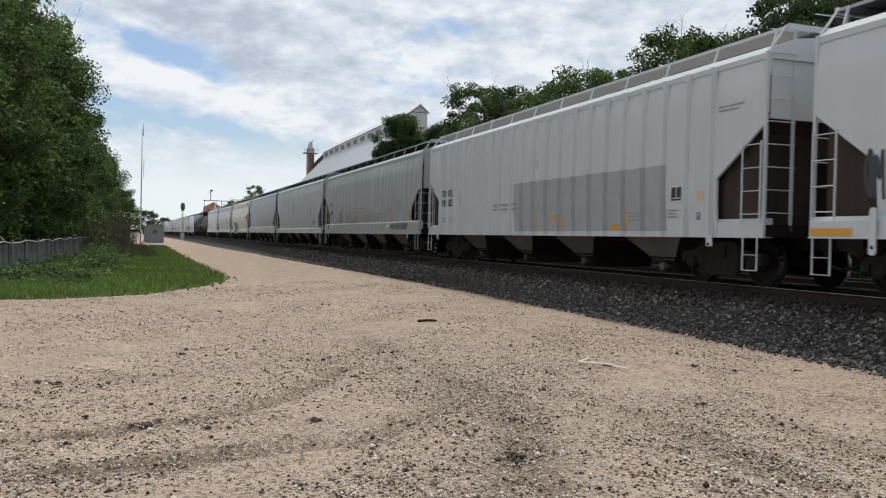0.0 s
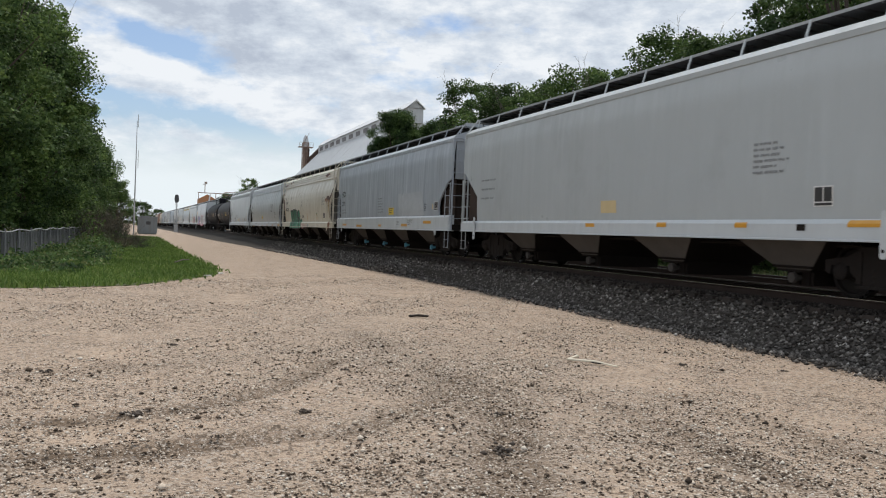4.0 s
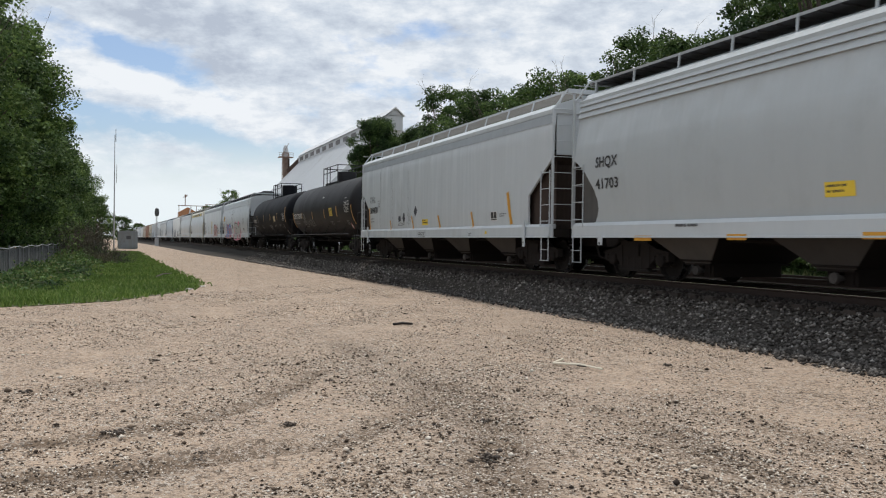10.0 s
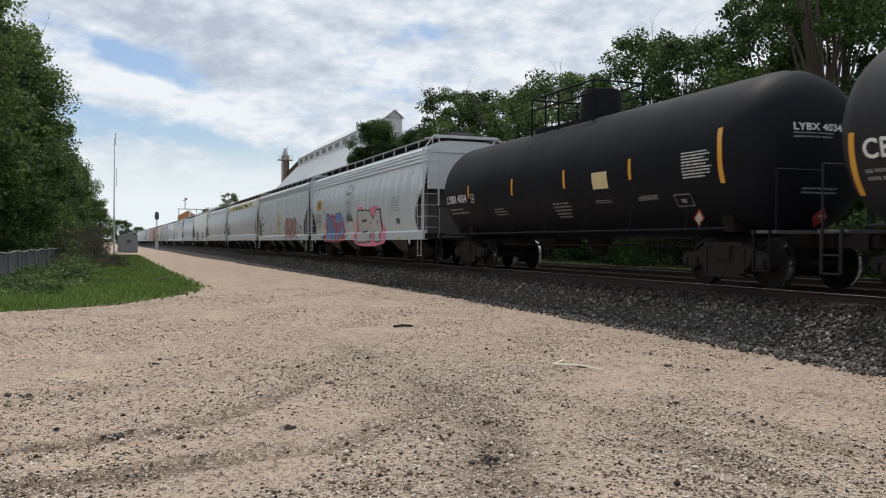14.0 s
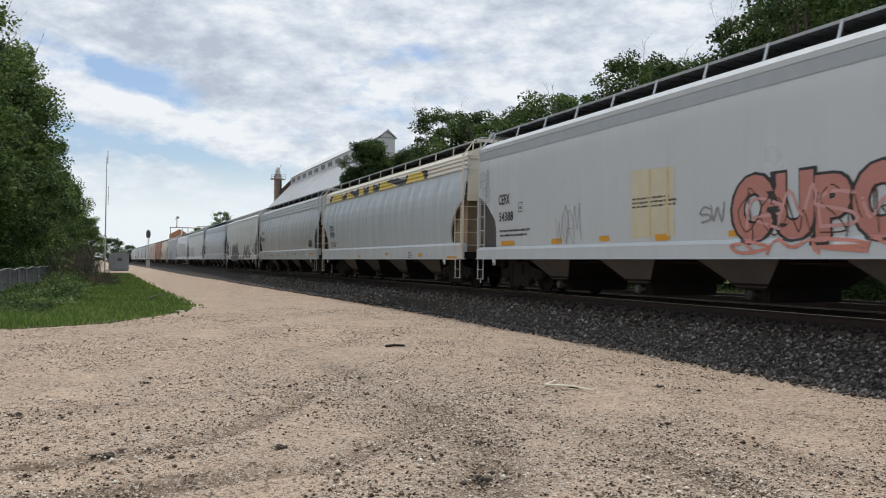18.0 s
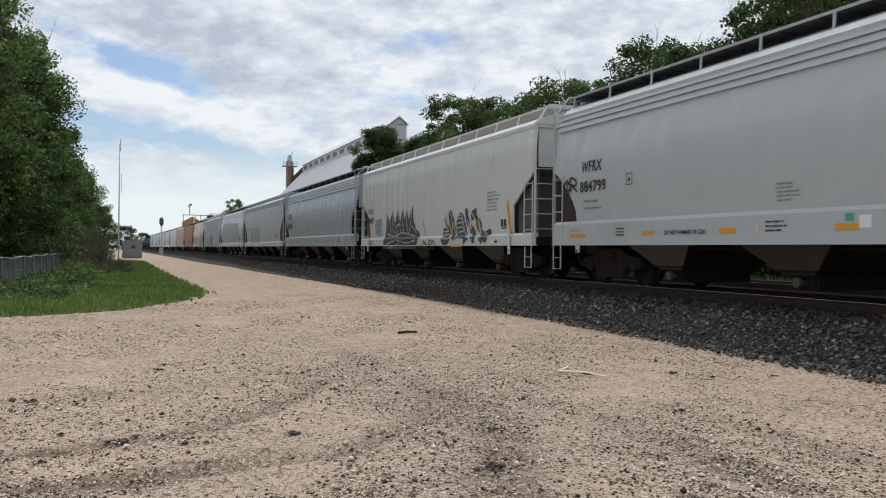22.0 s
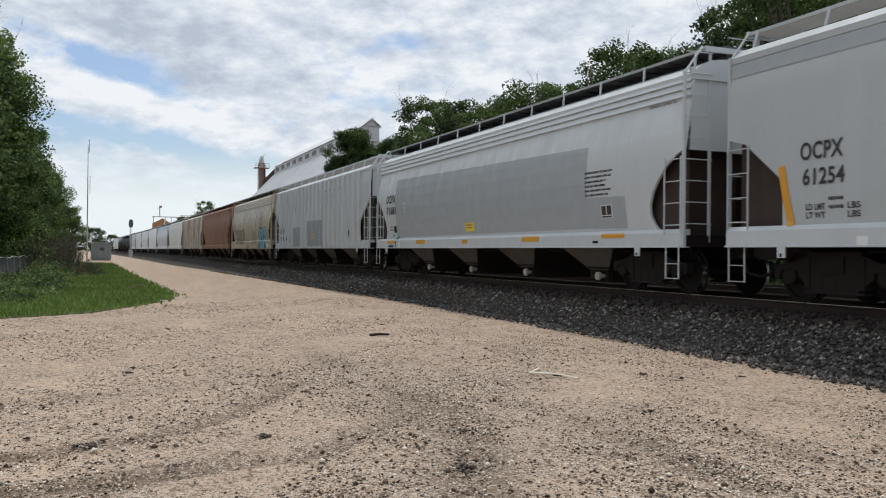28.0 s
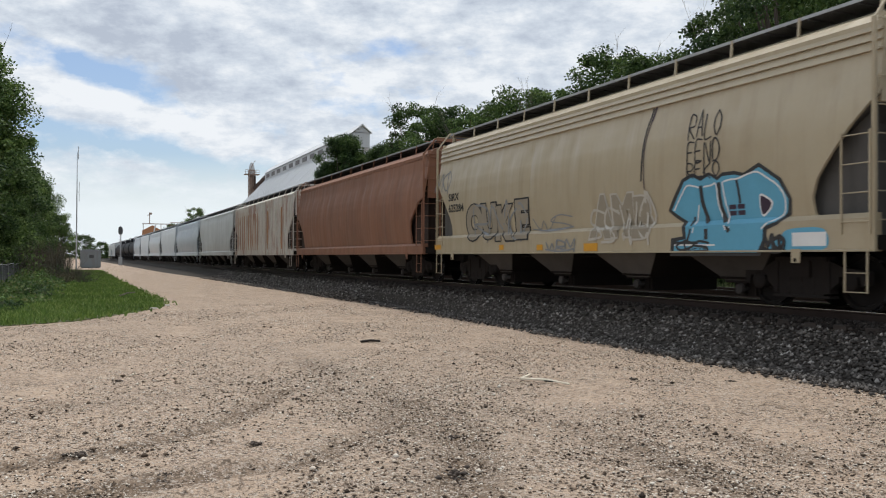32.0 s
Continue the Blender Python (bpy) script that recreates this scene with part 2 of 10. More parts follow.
PAINT = {
    "white": paint("white_car_paint", (0.525, 0.562, 0.588), amount=0.1),
    "ivory": paint("ivory_car_paint", (0.575, 0.592, 0.588), amount=0.1),
    "pale": paint("pale_grey_car_paint", (0.425, 0.458, 0.475)),
    "stone": paint("stone_grey_car_paint", (0.36, 0.392, 0.405), amount=0.35, streak=0.12),
    "grey": paint("grey_car_paint", (0.348, 0.386, 0.432)),
    "blue": paint("blue_grey_car_paint", (0.335, 0.385, 0.435)),
    "haze": paint("hazy_blue_car_paint", (0.45, 0.50, 0.535), amount=0.1),
    "dull": paint("dull_grey_car_paint", (0.46, 0.47, 0.46), amount=0.4, dirt_mix=0.4),
    "cream": paint("cream_car_paint", (0.665, 0.625, 0.525), dirt=(0.33, 0.24, 0.15), amount=0.2, streak=0.16),
    "tan": paint("tan_car_paint", (0.43, 0.365, 0.255), dirt=(0.27, 0.20, 0.12), amount=0.35, streak=0.3, dirt_mix=0.45),
    "brown": paint("red_brown_car_paint", (0.26, 0.12, 0.07), dirt=(0.14, 0.075, 0.05), amount=0.5, streak=0.5, rough=0.65, dirt_mix=0.8),
    "orange": paint("faded_orange_car_paint", (0.42, 0.20, 0.08), dirt=(0.2, 0.09, 0.04), amount=0.5, streak=0.5, rough=0.65, dirt_mix=0.8),
    "rusty": paint("rusted_white_car_paint", (0.62, 0.59, 0.53), dirt=(0.25, 0.085, 0.035), amount=0.35, streak=1.0, rough=0.6, dirt_mix=1.0),
    "soft": surface("dull_black_tank_paint", (0.0155, 0.0148, 0.0168), (0.0205, 0.0198, 0.022), spec=0.25, rough=0.6, scale=0.7, fine=18, bump=0.05, depth=0.005, dirt=(0.022, 0.021, 0.0235), dirt_amount=0.2, streak=0.2),
    "black": surface("black_tank_paint", (0.006, 0.0066, 0.010), (0.009, 0.0097, 0.0138), spec=0.12, rough=0.62, scale=0.7, fine=18, bump=0.05, depth=0.005, dirt=(0.018, 0.017, 0.017), dirt_amount=0.15, streak=0.15),
}
# underframe grime; on the discharge hoppers it is the shaded tone
M_DARK = surface("underframe_grime_and_shade", (0.014, 0.012, 0.0115), (0.026, 0.021, 0.018), rough=0.85, scale=2, fine=25, bump=0.3, vary=0.2, spec=0.1)
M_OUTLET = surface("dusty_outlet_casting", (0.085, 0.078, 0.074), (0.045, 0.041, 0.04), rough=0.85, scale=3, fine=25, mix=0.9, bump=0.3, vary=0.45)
M_CHUTE_LIT = surface("dusty_lit_chute_steel", (0.062, 0.057, 0.054), (0.10, 0.092, 0.086), rough=0.85, scale=1.6, fine=25, mix=0.8, bump=0.3, vary=0.35, spec=0.12)


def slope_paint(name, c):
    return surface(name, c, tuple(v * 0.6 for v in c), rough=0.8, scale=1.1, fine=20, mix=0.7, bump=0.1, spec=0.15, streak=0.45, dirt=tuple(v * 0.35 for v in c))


# dust colours, lowered to hold the shade inside the end bays
SLOPE = {"brown": slope_paint("brown_dusty_shaded_slope", (0.062, 0.046, 0.040)), "grey": slope_paint("grey_dusty_shaded_slope", (0.12, 0.115, 0.11)),
         "tan": slope_paint("tan_dusty_shaded_slope", (0.40, 0.30, 0.20)), "dark": slope_paint("dark_dusty_shaded_slope", (0.04, 0.037, 0.038))}
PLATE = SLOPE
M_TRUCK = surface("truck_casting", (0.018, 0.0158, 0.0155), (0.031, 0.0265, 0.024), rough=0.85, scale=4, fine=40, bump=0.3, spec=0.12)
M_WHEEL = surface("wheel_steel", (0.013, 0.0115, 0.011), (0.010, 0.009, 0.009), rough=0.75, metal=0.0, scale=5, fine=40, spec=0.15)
M_TREAD = surface("polished_tread", (0.55, 0.55, 0.56), (0.4, 0.4, 0.42), rough=0.25, metal=1.0, scale=8, fine=60, bump=0)
M_GRATE = surface("walkway_grating", (0.10, 0.105, 0.11), (0.06, 0.06, 0.065), rough=0.7, metal=0.3, scale=3, fine=60, bump=0.4)
M_BOARD = surface("weathered_board_grating", (0.36, 0.345, 0.32), (0.27, 0.25, 0.225), rough=0.75, scale=2, fine=40, bump=0.2)
# hatch row darkened in colour for the shade below the running boards
M_HATCH_SHADED = surface("shaded_hatch_steel", (0.06, 0.062, 0.065), (0.09, 0.09, 0.09), rough=0.7, scale=2, fine=25, bump=0.1)
M_DULLHATCH = surface("dull_brown_hatch_steel", (0.135, 0.125, 0.115), (0.095, 0.088, 0.08), rough=0.8, scale=2, fine=25, bump=0.1)
M_GALV = surface("galvanised_steel", (0.42, 0.43, 0.44), (0.30, 0.31, 0.32), rough=0.5, metal=0.5, scale=2, fine=25, bump=0.05)
M_RAIL_TOP = surface("rail_head", (0.60, 0.63, 0.68), (0.5, 0.52, 0.56), rough=0.22, metal=1.0, scale=4, fine=60, bump=0.0)
M_RAIL = surface("rusty_rail", (0.032, 0.019, 0.015), (0.022, 0.014, 0.011), rough=0.9, scale=4, fine=40, bump=0.2)
M_TIE = surface("creosoted_tie", (0.026, 0.020, 0.017), (0.042, 0.034, 0.029), rough=0.9, scale=3, fine=30, bump=0.5, stretch=(0.3, 3, 3), vary=0.3)
M_STONE = surface("ballast_stone", (0.038, 0.035, 0.032), (0.075, 0.068, 0.061), rough=0.95, scale=9, fine=60, mix=0.9, bump=0.3, spec=0.08)
M_YELLOW = surface("yellow_reflector", (0.64, 0.32, 0.04), (0.52, 0.25, 0.03), rough=0.35, scale=6, fine=40, bump=0.0)
M_YELLOWSIGN = surface("yellow_placard", (0.76, 0.55, 0.05), (0.68, 0.46, 0.04), rough=0.5, scale=6, fine=40, bump=0.0)
M_INK = surface("black_stencil_ink", (0.02, 0.02, 0.022), (0.05, 0.05, 0.05), rough=0.6, scale=5, fine=40, bump=0.0)
M_FAINT = surface("faded_stencil_ink", (0.20, 0.21, 0.22), (0.30, 0.31, 0.31), rough=0.6, scale=5, fine=40, bump=0.0)
M_WHITEINK = surface("white_stencil_ink", (0.72, 0.72, 0.70), (0.55, 0.55, 0.54), rough=0.6, scale=5, fine=40, bump=0.0)
SPRAY = {k: surface(k + "_spray_paint", c, tuple(v * 0.75 for v in c), rough=0.5, scale=3, fine=30, bump=0.0) for k, c in {
    "green": (0.016, 0.15, 0.088), "teal": (0.022, 0.215, 0.13), "lightgreen": (0.06, 0.34, 0.22), "blue": (0.06, 0.16, 0.50), "sky": (0.115, 0.37, 0.53), "red": (0.55, 0.07, 0.06),
    "coral": (0.58, 0.22, 0.17), "pink": (0.58, 0.32, 0.31), "ochre": (0.62, 0.50, 0.28), "purple": (0.28, 0.25, 0.42), "silver": (0.50, 0.51, 0.50), "gold": (0.70, 0.52, 0.06),
    "rust": (0.22, 0.085, 0.035), "darkrust": (0.07, 0.035, 0.02), "white": (0.75, 0.75, 0.74), "patch": (0.345, 0.378, 0.405), "salmon": (0.47, 0.205, 0.175), "plum": (0.035, 0.018, 0.04), "dust": (0.30, 0.262, 0.20), "chalk": (0.50, 0.47, 0.41), "hotpink": (0.72, 0.22, 0.32), "palepatch": (0.44, 0.472, 0.50), "weathered": (0.14, 0.21, 0.22), "soot": (0.045, 0.05, 0.065), "azure": (0.12, 0.27, 0.62), "navy": (0.015, 0.03, 0.13), "wash": (0.58, 0.54, 0.40), "amber": (0.80, 0.42, 0.03)}.items()}


# ---- mesh building ----
class Build:
    """Gathers faces for one mesh."""

    def __init__(self):
        self.v, self.f = [], []

    def add(self, verts, faces):
        k = len(self.v)
        self.v += [tuple(p) for p in verts]
        self.f += [tuple(i + k for i in face) for face in faces]
        return self

    def box(self, x0, x1, y0, y1, z0, z1):
        return self.add([(x, y, z) for z in (z0, z1) for y in (y0, y1) for x in (x0, x1)],
                        [(0, 2, 3, 1), (4, 5, 7, 6), (0, 1, 5, 4), (2, 6, 7, 3), (0, 4, 6, 2), (1, 3, 7, 5)])

    def bar(self, a, b, r, sides=6, r2=None):
        """A round rod from a to b."""
        a, b = Vector(a), Vector(b)
        d = (b - a).normalized()
        u = d.orthogonal().normalized()
        w = d.cross(u)
        r2 = r if r2 is None else r2
        ring = [(math.cos(2 * math.pi * i / sides), math.sin(2 * math.pi * i / sides)) for i in range(sides)]
        vs = [a + (u * c + w * s) * r for c, s in ring] + [b + (u * c + w * s) * r2 for c, s in ring]
        fs = [(i, (i + 1) % sides, sides + (i + 1) % sides, sides + i) for i in range(sides)]
        return self.add(vs, fs + [tuple(range(sides))[::-1], tuple(range(sides, 2 * sides))])

    def prism(self, outline, axis, a, b):
        """A closed outline of (p, q) drawn out along an axis from a to b; (p, q) are the other two axes in order."""
        n = len(outline)

        def at(p, q, s):
            return {"x": (s, p, q), "y": (p, s, q), "z": (p, q, s)}[axis]
        vs = [at(p, q, a) for p, q in outline] + [at(p, q, b) for p, q in outline]
        fs = [(i, (i + 1) % n, n + (i + 1) % n, n + i) for i in range(n)]
        return self.add(vs, fs + [tuple(range(n))[::-1], tuple(range(n, 2 * n))])

    def lathe(self, profile, axis, centre, sides=20, caps=True):
        """(distance along the axis, radius) pairs turned about an axis through centre."""
        vs, fs, n = [], [], len(profile)
        for i in range(sides):
            c, s = math.cos(2 * math.pi * i / sides), math.sin(2 * math.pi * i / sides)
            for d, r in profile:
                q = {"x": (d, r * c, r * s), "y": (r * c, d, r * s), "z": (r * c, r * s, d)}[axis]
                vs.append(tuple(q[k] + centre[k] for k in range(3)))
        for i in range(sides):
            j = (i + 1) % sides
            for k in range(n - 1):
                fs.append((i * n + k, j * n + k, j * n + k + 1, i * n + k + 1))
        if caps:
            fs += [tuple(i * n for i in range(sides))[::-1], tuple(i * n + n - 1 for i in range(sides))]
        return self.add(vs, fs)

    def mesh(self, name, material, smooth=False):
        me = bpy.data.meshes.new(name)
        me.from_pydata(self.v, [], self.f)
        me.materials.append(material)
        bm = bmesh.new()
        bm.from_mesh(me)
        bmesh.ops.recalc_face_normals(bm, faces=bm.faces)
        bm.to_mesh(me)
        bm.free()
        if smooth:
            me.polygons.foreach_set("use_smooth", [True] * len(me.polygons))
            me.set_sharp_from_angle(angle=radians(38))
        return me


def part(name, made, material, parent=None, label="", smooth=False):
    """One mesh object from a Build (or a ready mesh), under its thing."""
    me = made.mesh(name, material, smooth) if isinstance(made, Build) else made
    ob = new(name, me)
    if parent is not None:
        ob.parent = parent
    if label:
        ob["label"] = label
    return ob


def quads(name, verts, faces, material, smooth=False):
    """A large mesh from arrays."""
    me = bpy.data.meshes.new(name)
    verts, faces = np.asarray(verts, np.float32), np.asarray(faces, np.int32)
    k = faces.shape[1]
    me.vertices.add(len(verts)); me.vertices.foreach_set("co", verts.ravel())
    me.loops.add(faces.size); me.loops.foreach_set("vertex_index", faces.ravel())
    me.polygons.add(len(faces)); me.polygons.foreach_set("loop_start", np.arange(len(faces), dtype=np.int32) * k)
    me.update(calc_edges=True)
    me.validate()
    me.materials.append(material)
    if smooth:
        me.polygons.foreach_set("use_smooth", np.ones(len(faces), bool))
    return me


rng = np.random.default_rng(7)

# ---- ground ----
RAIL_Z, TRACK_X, TRACK2_X, GAUGE = 0.84, 11.14, 15.3, 0.718
BEND = 4.9e-5


def bend(y):
    """The track's easy curve to the left in the distance."""
    y = max(y, 0.0)
    return -BEND * y * y if y < 200 else -BEND * 200 * (2 * y - 200)


def bend_turn(y):
    return math.degrees(math.atan(2 * BEND * min(max(y, 0.0), 200)))


def spaced(lo, hi, fine_lo, fine_hi, step, grow):
    out = list(np.arange(fine_lo, fine_hi + 1e-6, step))
    s, p = step, fine_hi
    while p < hi:
        s *= grow; p += s; out.append(min(p, hi))
    s, p = step, fine_lo
    while p > lo:
        s *= grow; p -= s; out.insert(0, max(p, lo))
    return np.array(out)


def wave(x, y, k, seed):
    return np.sin(x * k + seed) * np.sin(y * k * 0.83 + seed * 1.7) + 0.5 * np.sin(x * k * 2.1 + y * k * 1.3 + seed * 2.9)


gx, gy = spaced(-2500, 2500, -7, 9.5, 0.11, 1.22), spaced(-2500, 3500, 3.5, 26, 0.13, 1.14)
GX, GY = np.meshgrid(gx, gy)


# wheel tracks that cross the lot
TRACKS = [
    [(-4.0, 5.2), (-0.68, 5.88), (0.19, 6.09), (0.74, 6.38), (1.26, 6.48), (1.72, 6.52), (2.25, 7.0), (2.8, 7.7)],
    [(-3.0, 6.3), (-0.6, 7.11), (-0.25, 7.29), (0.41, 7.61), (1.04, 8.05), (1.73, 8.92), (2.3, 9.9)],
    [(3.34, 8.77), (3.2, 7.77), (2.78, 6.36), (2.32, 4.84), (2.0, 4.0)],
    [(4.16, 6.9), (4.09, 5.51), (4.14, 4.37)],
    [(3.2, 13.4), (3.12, 12.0), (3.11, 10.17), (3.1, 8.48), (2.86, 6.79)],
    [(5.24, 7.5), (5.23, 6.0), (5.17, 5.2)],
    [(-4, 9.6), (-1.5, 9.4), (0.6, 9.9), (1.6, 11.0)],
    [(6.3, 15.5), (6.04, 11.7), (5.69, 9.88)],
]


def run_distance(x, y, run):
    """Distance from each place to a run of straight pieces."""
    best = np.full(x.shape, 1e9)
    for (x0, y0), (x1, y1) in zip(run[:-1], run[1:]):
        dx_, dy_ = x1 - x0, y1 - y0
        t = np.clip(((x - x0) * dx_ + (y - y0) * dy_) / (dx_ * dx_ + dy_ * dy_), 0, 1)
        best = np.minimum(best, np.hypot(x - x0 - t * dx_, y - y0 - t * dy_))
    return best


def track_relief(x, y):
    z, g_ = np.zeros(x.shape), np.zeros(x.shape)
    for k, run in enumerate(TRACKS):
        d = run_distance(x + 0.10 * np.sin(y * 1.3 + k), y + 0.10 * np.sin(x * 1.7 + k), run)
        w, depth = ((0.15, 0.050), (0.10, 0.042), (0.20, 0.038), (0.18, 0.03), (0.2, 0.02), (0.2, 0.02), (0.24, 0.014), (0.3, 0.012))[k]
        depth_full = depth
        depth = depth * (0.74 + 0.26 * np.sin(x * 1.9 + y * 1.1 + k * 1.7))
        z += -depth * np.exp(-(d / w) ** 2) + 0.7 * depth * np.exp(-((d - w * 1.7) / (0.55 * w)) ** 2)
        g_ = np.maximum(g_, min(1.0, depth_full / 0.042) * np.exp(-(d / (w * 1.5)) ** 2) * (0.74 + 0.26 * np.sin(x * 2.3 - y * 1.7 + k * 2.1)))
    return z, g_


near = np.exp(-((np.hypot(GX - 2, GY - 10)) / 22) ** 2)
RELIEF, GRAVEL = track_relief(GX, GY)
middle = np.exp(-((GX - 3.3) / 1.9) ** 2 - ((GY - 9.0) / 5.0) ** 2)          # the churned middle of the lot
RUT = GRAVEL * np.array(1.0)
GRAVEL = np.clip(0.45 * GRAVEL + 0.42 * middle + 0.25 * np.exp(-((GX - 1.0) / 2.5) ** 2 - ((GY - 5.0) / 1.6) ** 2), 0, 1)
GZ = near * (0.012 * wave(GX, GY, 0.9, 1.0) + 0.007 * wave(GX, GY, 3.7, 2.0) + 0.006 * wave(GX, GY, 9.1, 4.0) + RELIEF)
nx, ny = len(gx), len(gy)
idx = np.arange(nx * ny).reshape(ny, nx)
gf = np.stack([idx[:-1, :-1], idx[:-1, 1:], idx[1:, 1:], idx[1:, :-1]], -1).reshape(-1, 4)


def ground_material():
    m = bpy.data.materials.new("dirt_and_gravel_lot")
    m.use_nodes = True
    n, l = m.node_tree.nodes, m.node_tree.links
    p = n["Principled BSDF"]
    tc = n.new("ShaderNodeTexCoord")

    def nz(scale, detail=4, rough=0.6, stretch=None, turn=0):
        t = n.new("ShaderNodeTexNoise")
        t.inputs["Scale"].default_value, t.inputs["Detail"].default_value, t.inputs["Roughness"].default_value = scale, detail, rough
        src = tc.outputs["Object"]
        if stretch:
            mp = n.new("ShaderNodeMapping"); mp.inputs["Scale"].default_value = stretch; mp.inputs["Rotation"].default_value = (0, 0, radians(turn))
            l.new(src, mp.inputs[0]); src = mp.outputs[0]
        l.new(src, t.inputs["Vector"])
        return t.outputs["Fac"]

    def ramp(fac, a, b, lo=0.0, hi=1.0):
        r = n.new("ShaderNodeMapRange")
        for k, v in (("From Min", a), ("From Max", b), ("To Min", lo), ("To Max", hi)):
            r.inputs[k].default_value = v
        l.new(fac, r.inputs["Value"])
        return r.outputs[0]

    def blend(fac, a, b, kind="MIX"):
        x = n.new("ShaderNodeMixRGB"); x.blend_type = kind
        for sock, v in ((x.inputs[0], fac), (x.inputs[1], a), (x.inputs[2], b)):
            if isinstance(v, (int, float)):
                sock.default_value = v
            elif isinstance(v, tuple):
                sock.default_value = rgba(v)
            else:
                l.new(v, sock)
        return x.outputs[0]

    dirt = blend(ramp(nz(0.35, 5), 0.35, 0.65), (0.59, 0.455, 0.348), (0.53, 0.409, 0.314))
    dirt = blend(ramp(nz(2.2, 5), 0.45, 0.75), dirt, (0.45, 0.343, 0.261))
    gravel = blend(ramp(nz(55, 3, 0.75), 0.38, 0.66), (0.22, 0.168, 0.132), (0.58, 0.49, 0.40))
    at = n.new("ShaderNodeAttribute"); at.attribute_name = "gravel"
    sm = n.new("ShaderNodeMath"); sm.operation = "MULTIPLY_ADD"; sm.inputs[1].default_value = 0.42
    l.new(at.outputs["Fac"], sm.inputs[0]); mixed = n.new("ShaderNodeMath"); mixed.operation = "MULTIPLY_ADD"; mixed.inputs[1].default_value = 0.55
    l.new(nz(9.0, 5, 0.75), mixed.inputs[0]); half = n.new("ShaderNodeMath"); half.operation = "MULTIPLY"; half.inputs[1].default_value = 0.45
    l.new(nz(1.3, 7, 0.7), half.inputs[0]); l.new(half.outputs[0], mixed.inputs[2]); l.new(mixed.outputs[0], sm.inputs[2])
    col = blend(ramp(sm.outputs[0], 0.47, 0.80, 0.0, 0.85), dirt, gravel)
    churn = n.new("ShaderNodeMath"); churn.operation = "MULTIPLY"
    ru = n.new("ShaderNodeAttribute"); ru.attribute_name = "rut"
    l.new(ramp(ru.outputs["Fac"], 0.12, 0.60, 0.0, 0.80), churn.inputs[0]); l.new(ramp(nz(4.0, 6, 0.75), 0.32, 0.58, 0.35, 1.0), churn.inputs[1])
    col = blend(churn.outputs[0], col, (0.165, 0.118, 0.082))
    v = n.new("ShaderNodeTexVoronoi"); v.inputs["Scale"].default_value = 34
    l.new(tc.outputs["Object"], v.inputs["Vector"])
    sp = n.new("ShaderNodeSeparateXYZ"); l.new(v.outputs["Color"], sp.inputs[0])
    col = blend(ramp(sp.outputs["X"], 0.80, 0.84, 0, 0.7), col, (0.15, 0.115, 0.09))
    col = blend(ramp(sp.outputs["Y"], 0.86, 0.90, 0, 0.6), col, (0.56, 0.50, 0.44))
    for sc_, lo_, tone in ((62, 0.78, (0.11, 0.085, 0.065)), (85, 0.84, (0.62, 0.56, 0.50)), (120, 0.80, (0.16, 0.12, 0.09)), (24, 0.93, (0.10, 0.078, 0.06))):
        vv = n.new("ShaderNodeTexVoronoi"); vv.inputs["Scale"].default_value = sc_
        l.new(tc.outputs["Object"], vv.inputs["Vector"])
        vs_ = n.new("ShaderNodeSeparateXYZ"); l.new(vv.outputs["Color"], vs_.inputs[0])
        few = n.new("ShaderNodeMath"); few.operation = "MULTIPLY"
        l.new(ramp(vs_.outputs["Z"], lo_, lo_ + 0.03, 0, 0.88), few.inputs[0]); l.new(ramp(nz(0.8, 4, 0.6), 0.36, 0.58, 0.15, 1.0), few.inputs[1])
        col = blend(few.outputs[0], col, tone)
    grain = nz(160, 3, 0.7)
    col = blend(ramp(grain, 0.3, 0.75, 0, 0.45), col, blend(1.0, col, (0.55, 0.52, 0.5), "MULTIPLY"))
    l.new(col, p.inputs["Base Color"])
    p.inputs["Roughness"].default_value = 0.95
    p.inputs["Specular IOR Level"].default_value = 0.08
    b1 = n.new("ShaderNodeBump"); b1.inputs["Strength"].default_value = 0.9; b1.inputs["Distance"].default_value = 0.03
    l.new(nz(30, 4, 0.7), b1.inputs["Height"])
    b2 = n.new("ShaderNodeBump"); b2.inputs["Strength"].default_value = 0.4; b2.inputs["Distance"].default_value = 0.06
    l.new(nz(5, 4, 0.6), b2.inputs["Height"]); l.new(b1.outputs[0], b2.inputs["Normal"])
    l.new(b2.outputs[0], p.inputs["Normal"])
    return m


M_GROUND = ground_material()
ground_me = quads("ground", np.stack([GX.ravel(), GY.ravel(), GZ.ravel()], -1), gf, M_GROUND, True)
ground_me.attributes.new("gravel", "FLOAT", "POINT").data.foreach_set("value", GRAVEL.ravel().astype(np.float32))
ground_me.attributes.new("rut", "FLOAT", "POINT").data.foreach_set("value", RUT.ravel().astype(np.float32))
ground = tagged(new("ground", ground_me),
                "pinkish beige dirt lot with scattered grey gravel and wheel ruts", "ground", kind="structure")

# pebbles lying on the lot
OCT = np.array([(1, 0, 0), (-1, 0, 0), (0, 1, 0), (0, -1, 0), (0, 0, 1), (0, 0, -0.6)], float)
OCTF = np.array([(0, 2, 4), (2, 1, 4), (1, 3, 4), (3, 0, 4), (2, 0, 5), (1, 2, 5), (3, 1, 5), (0, 3, 5)])


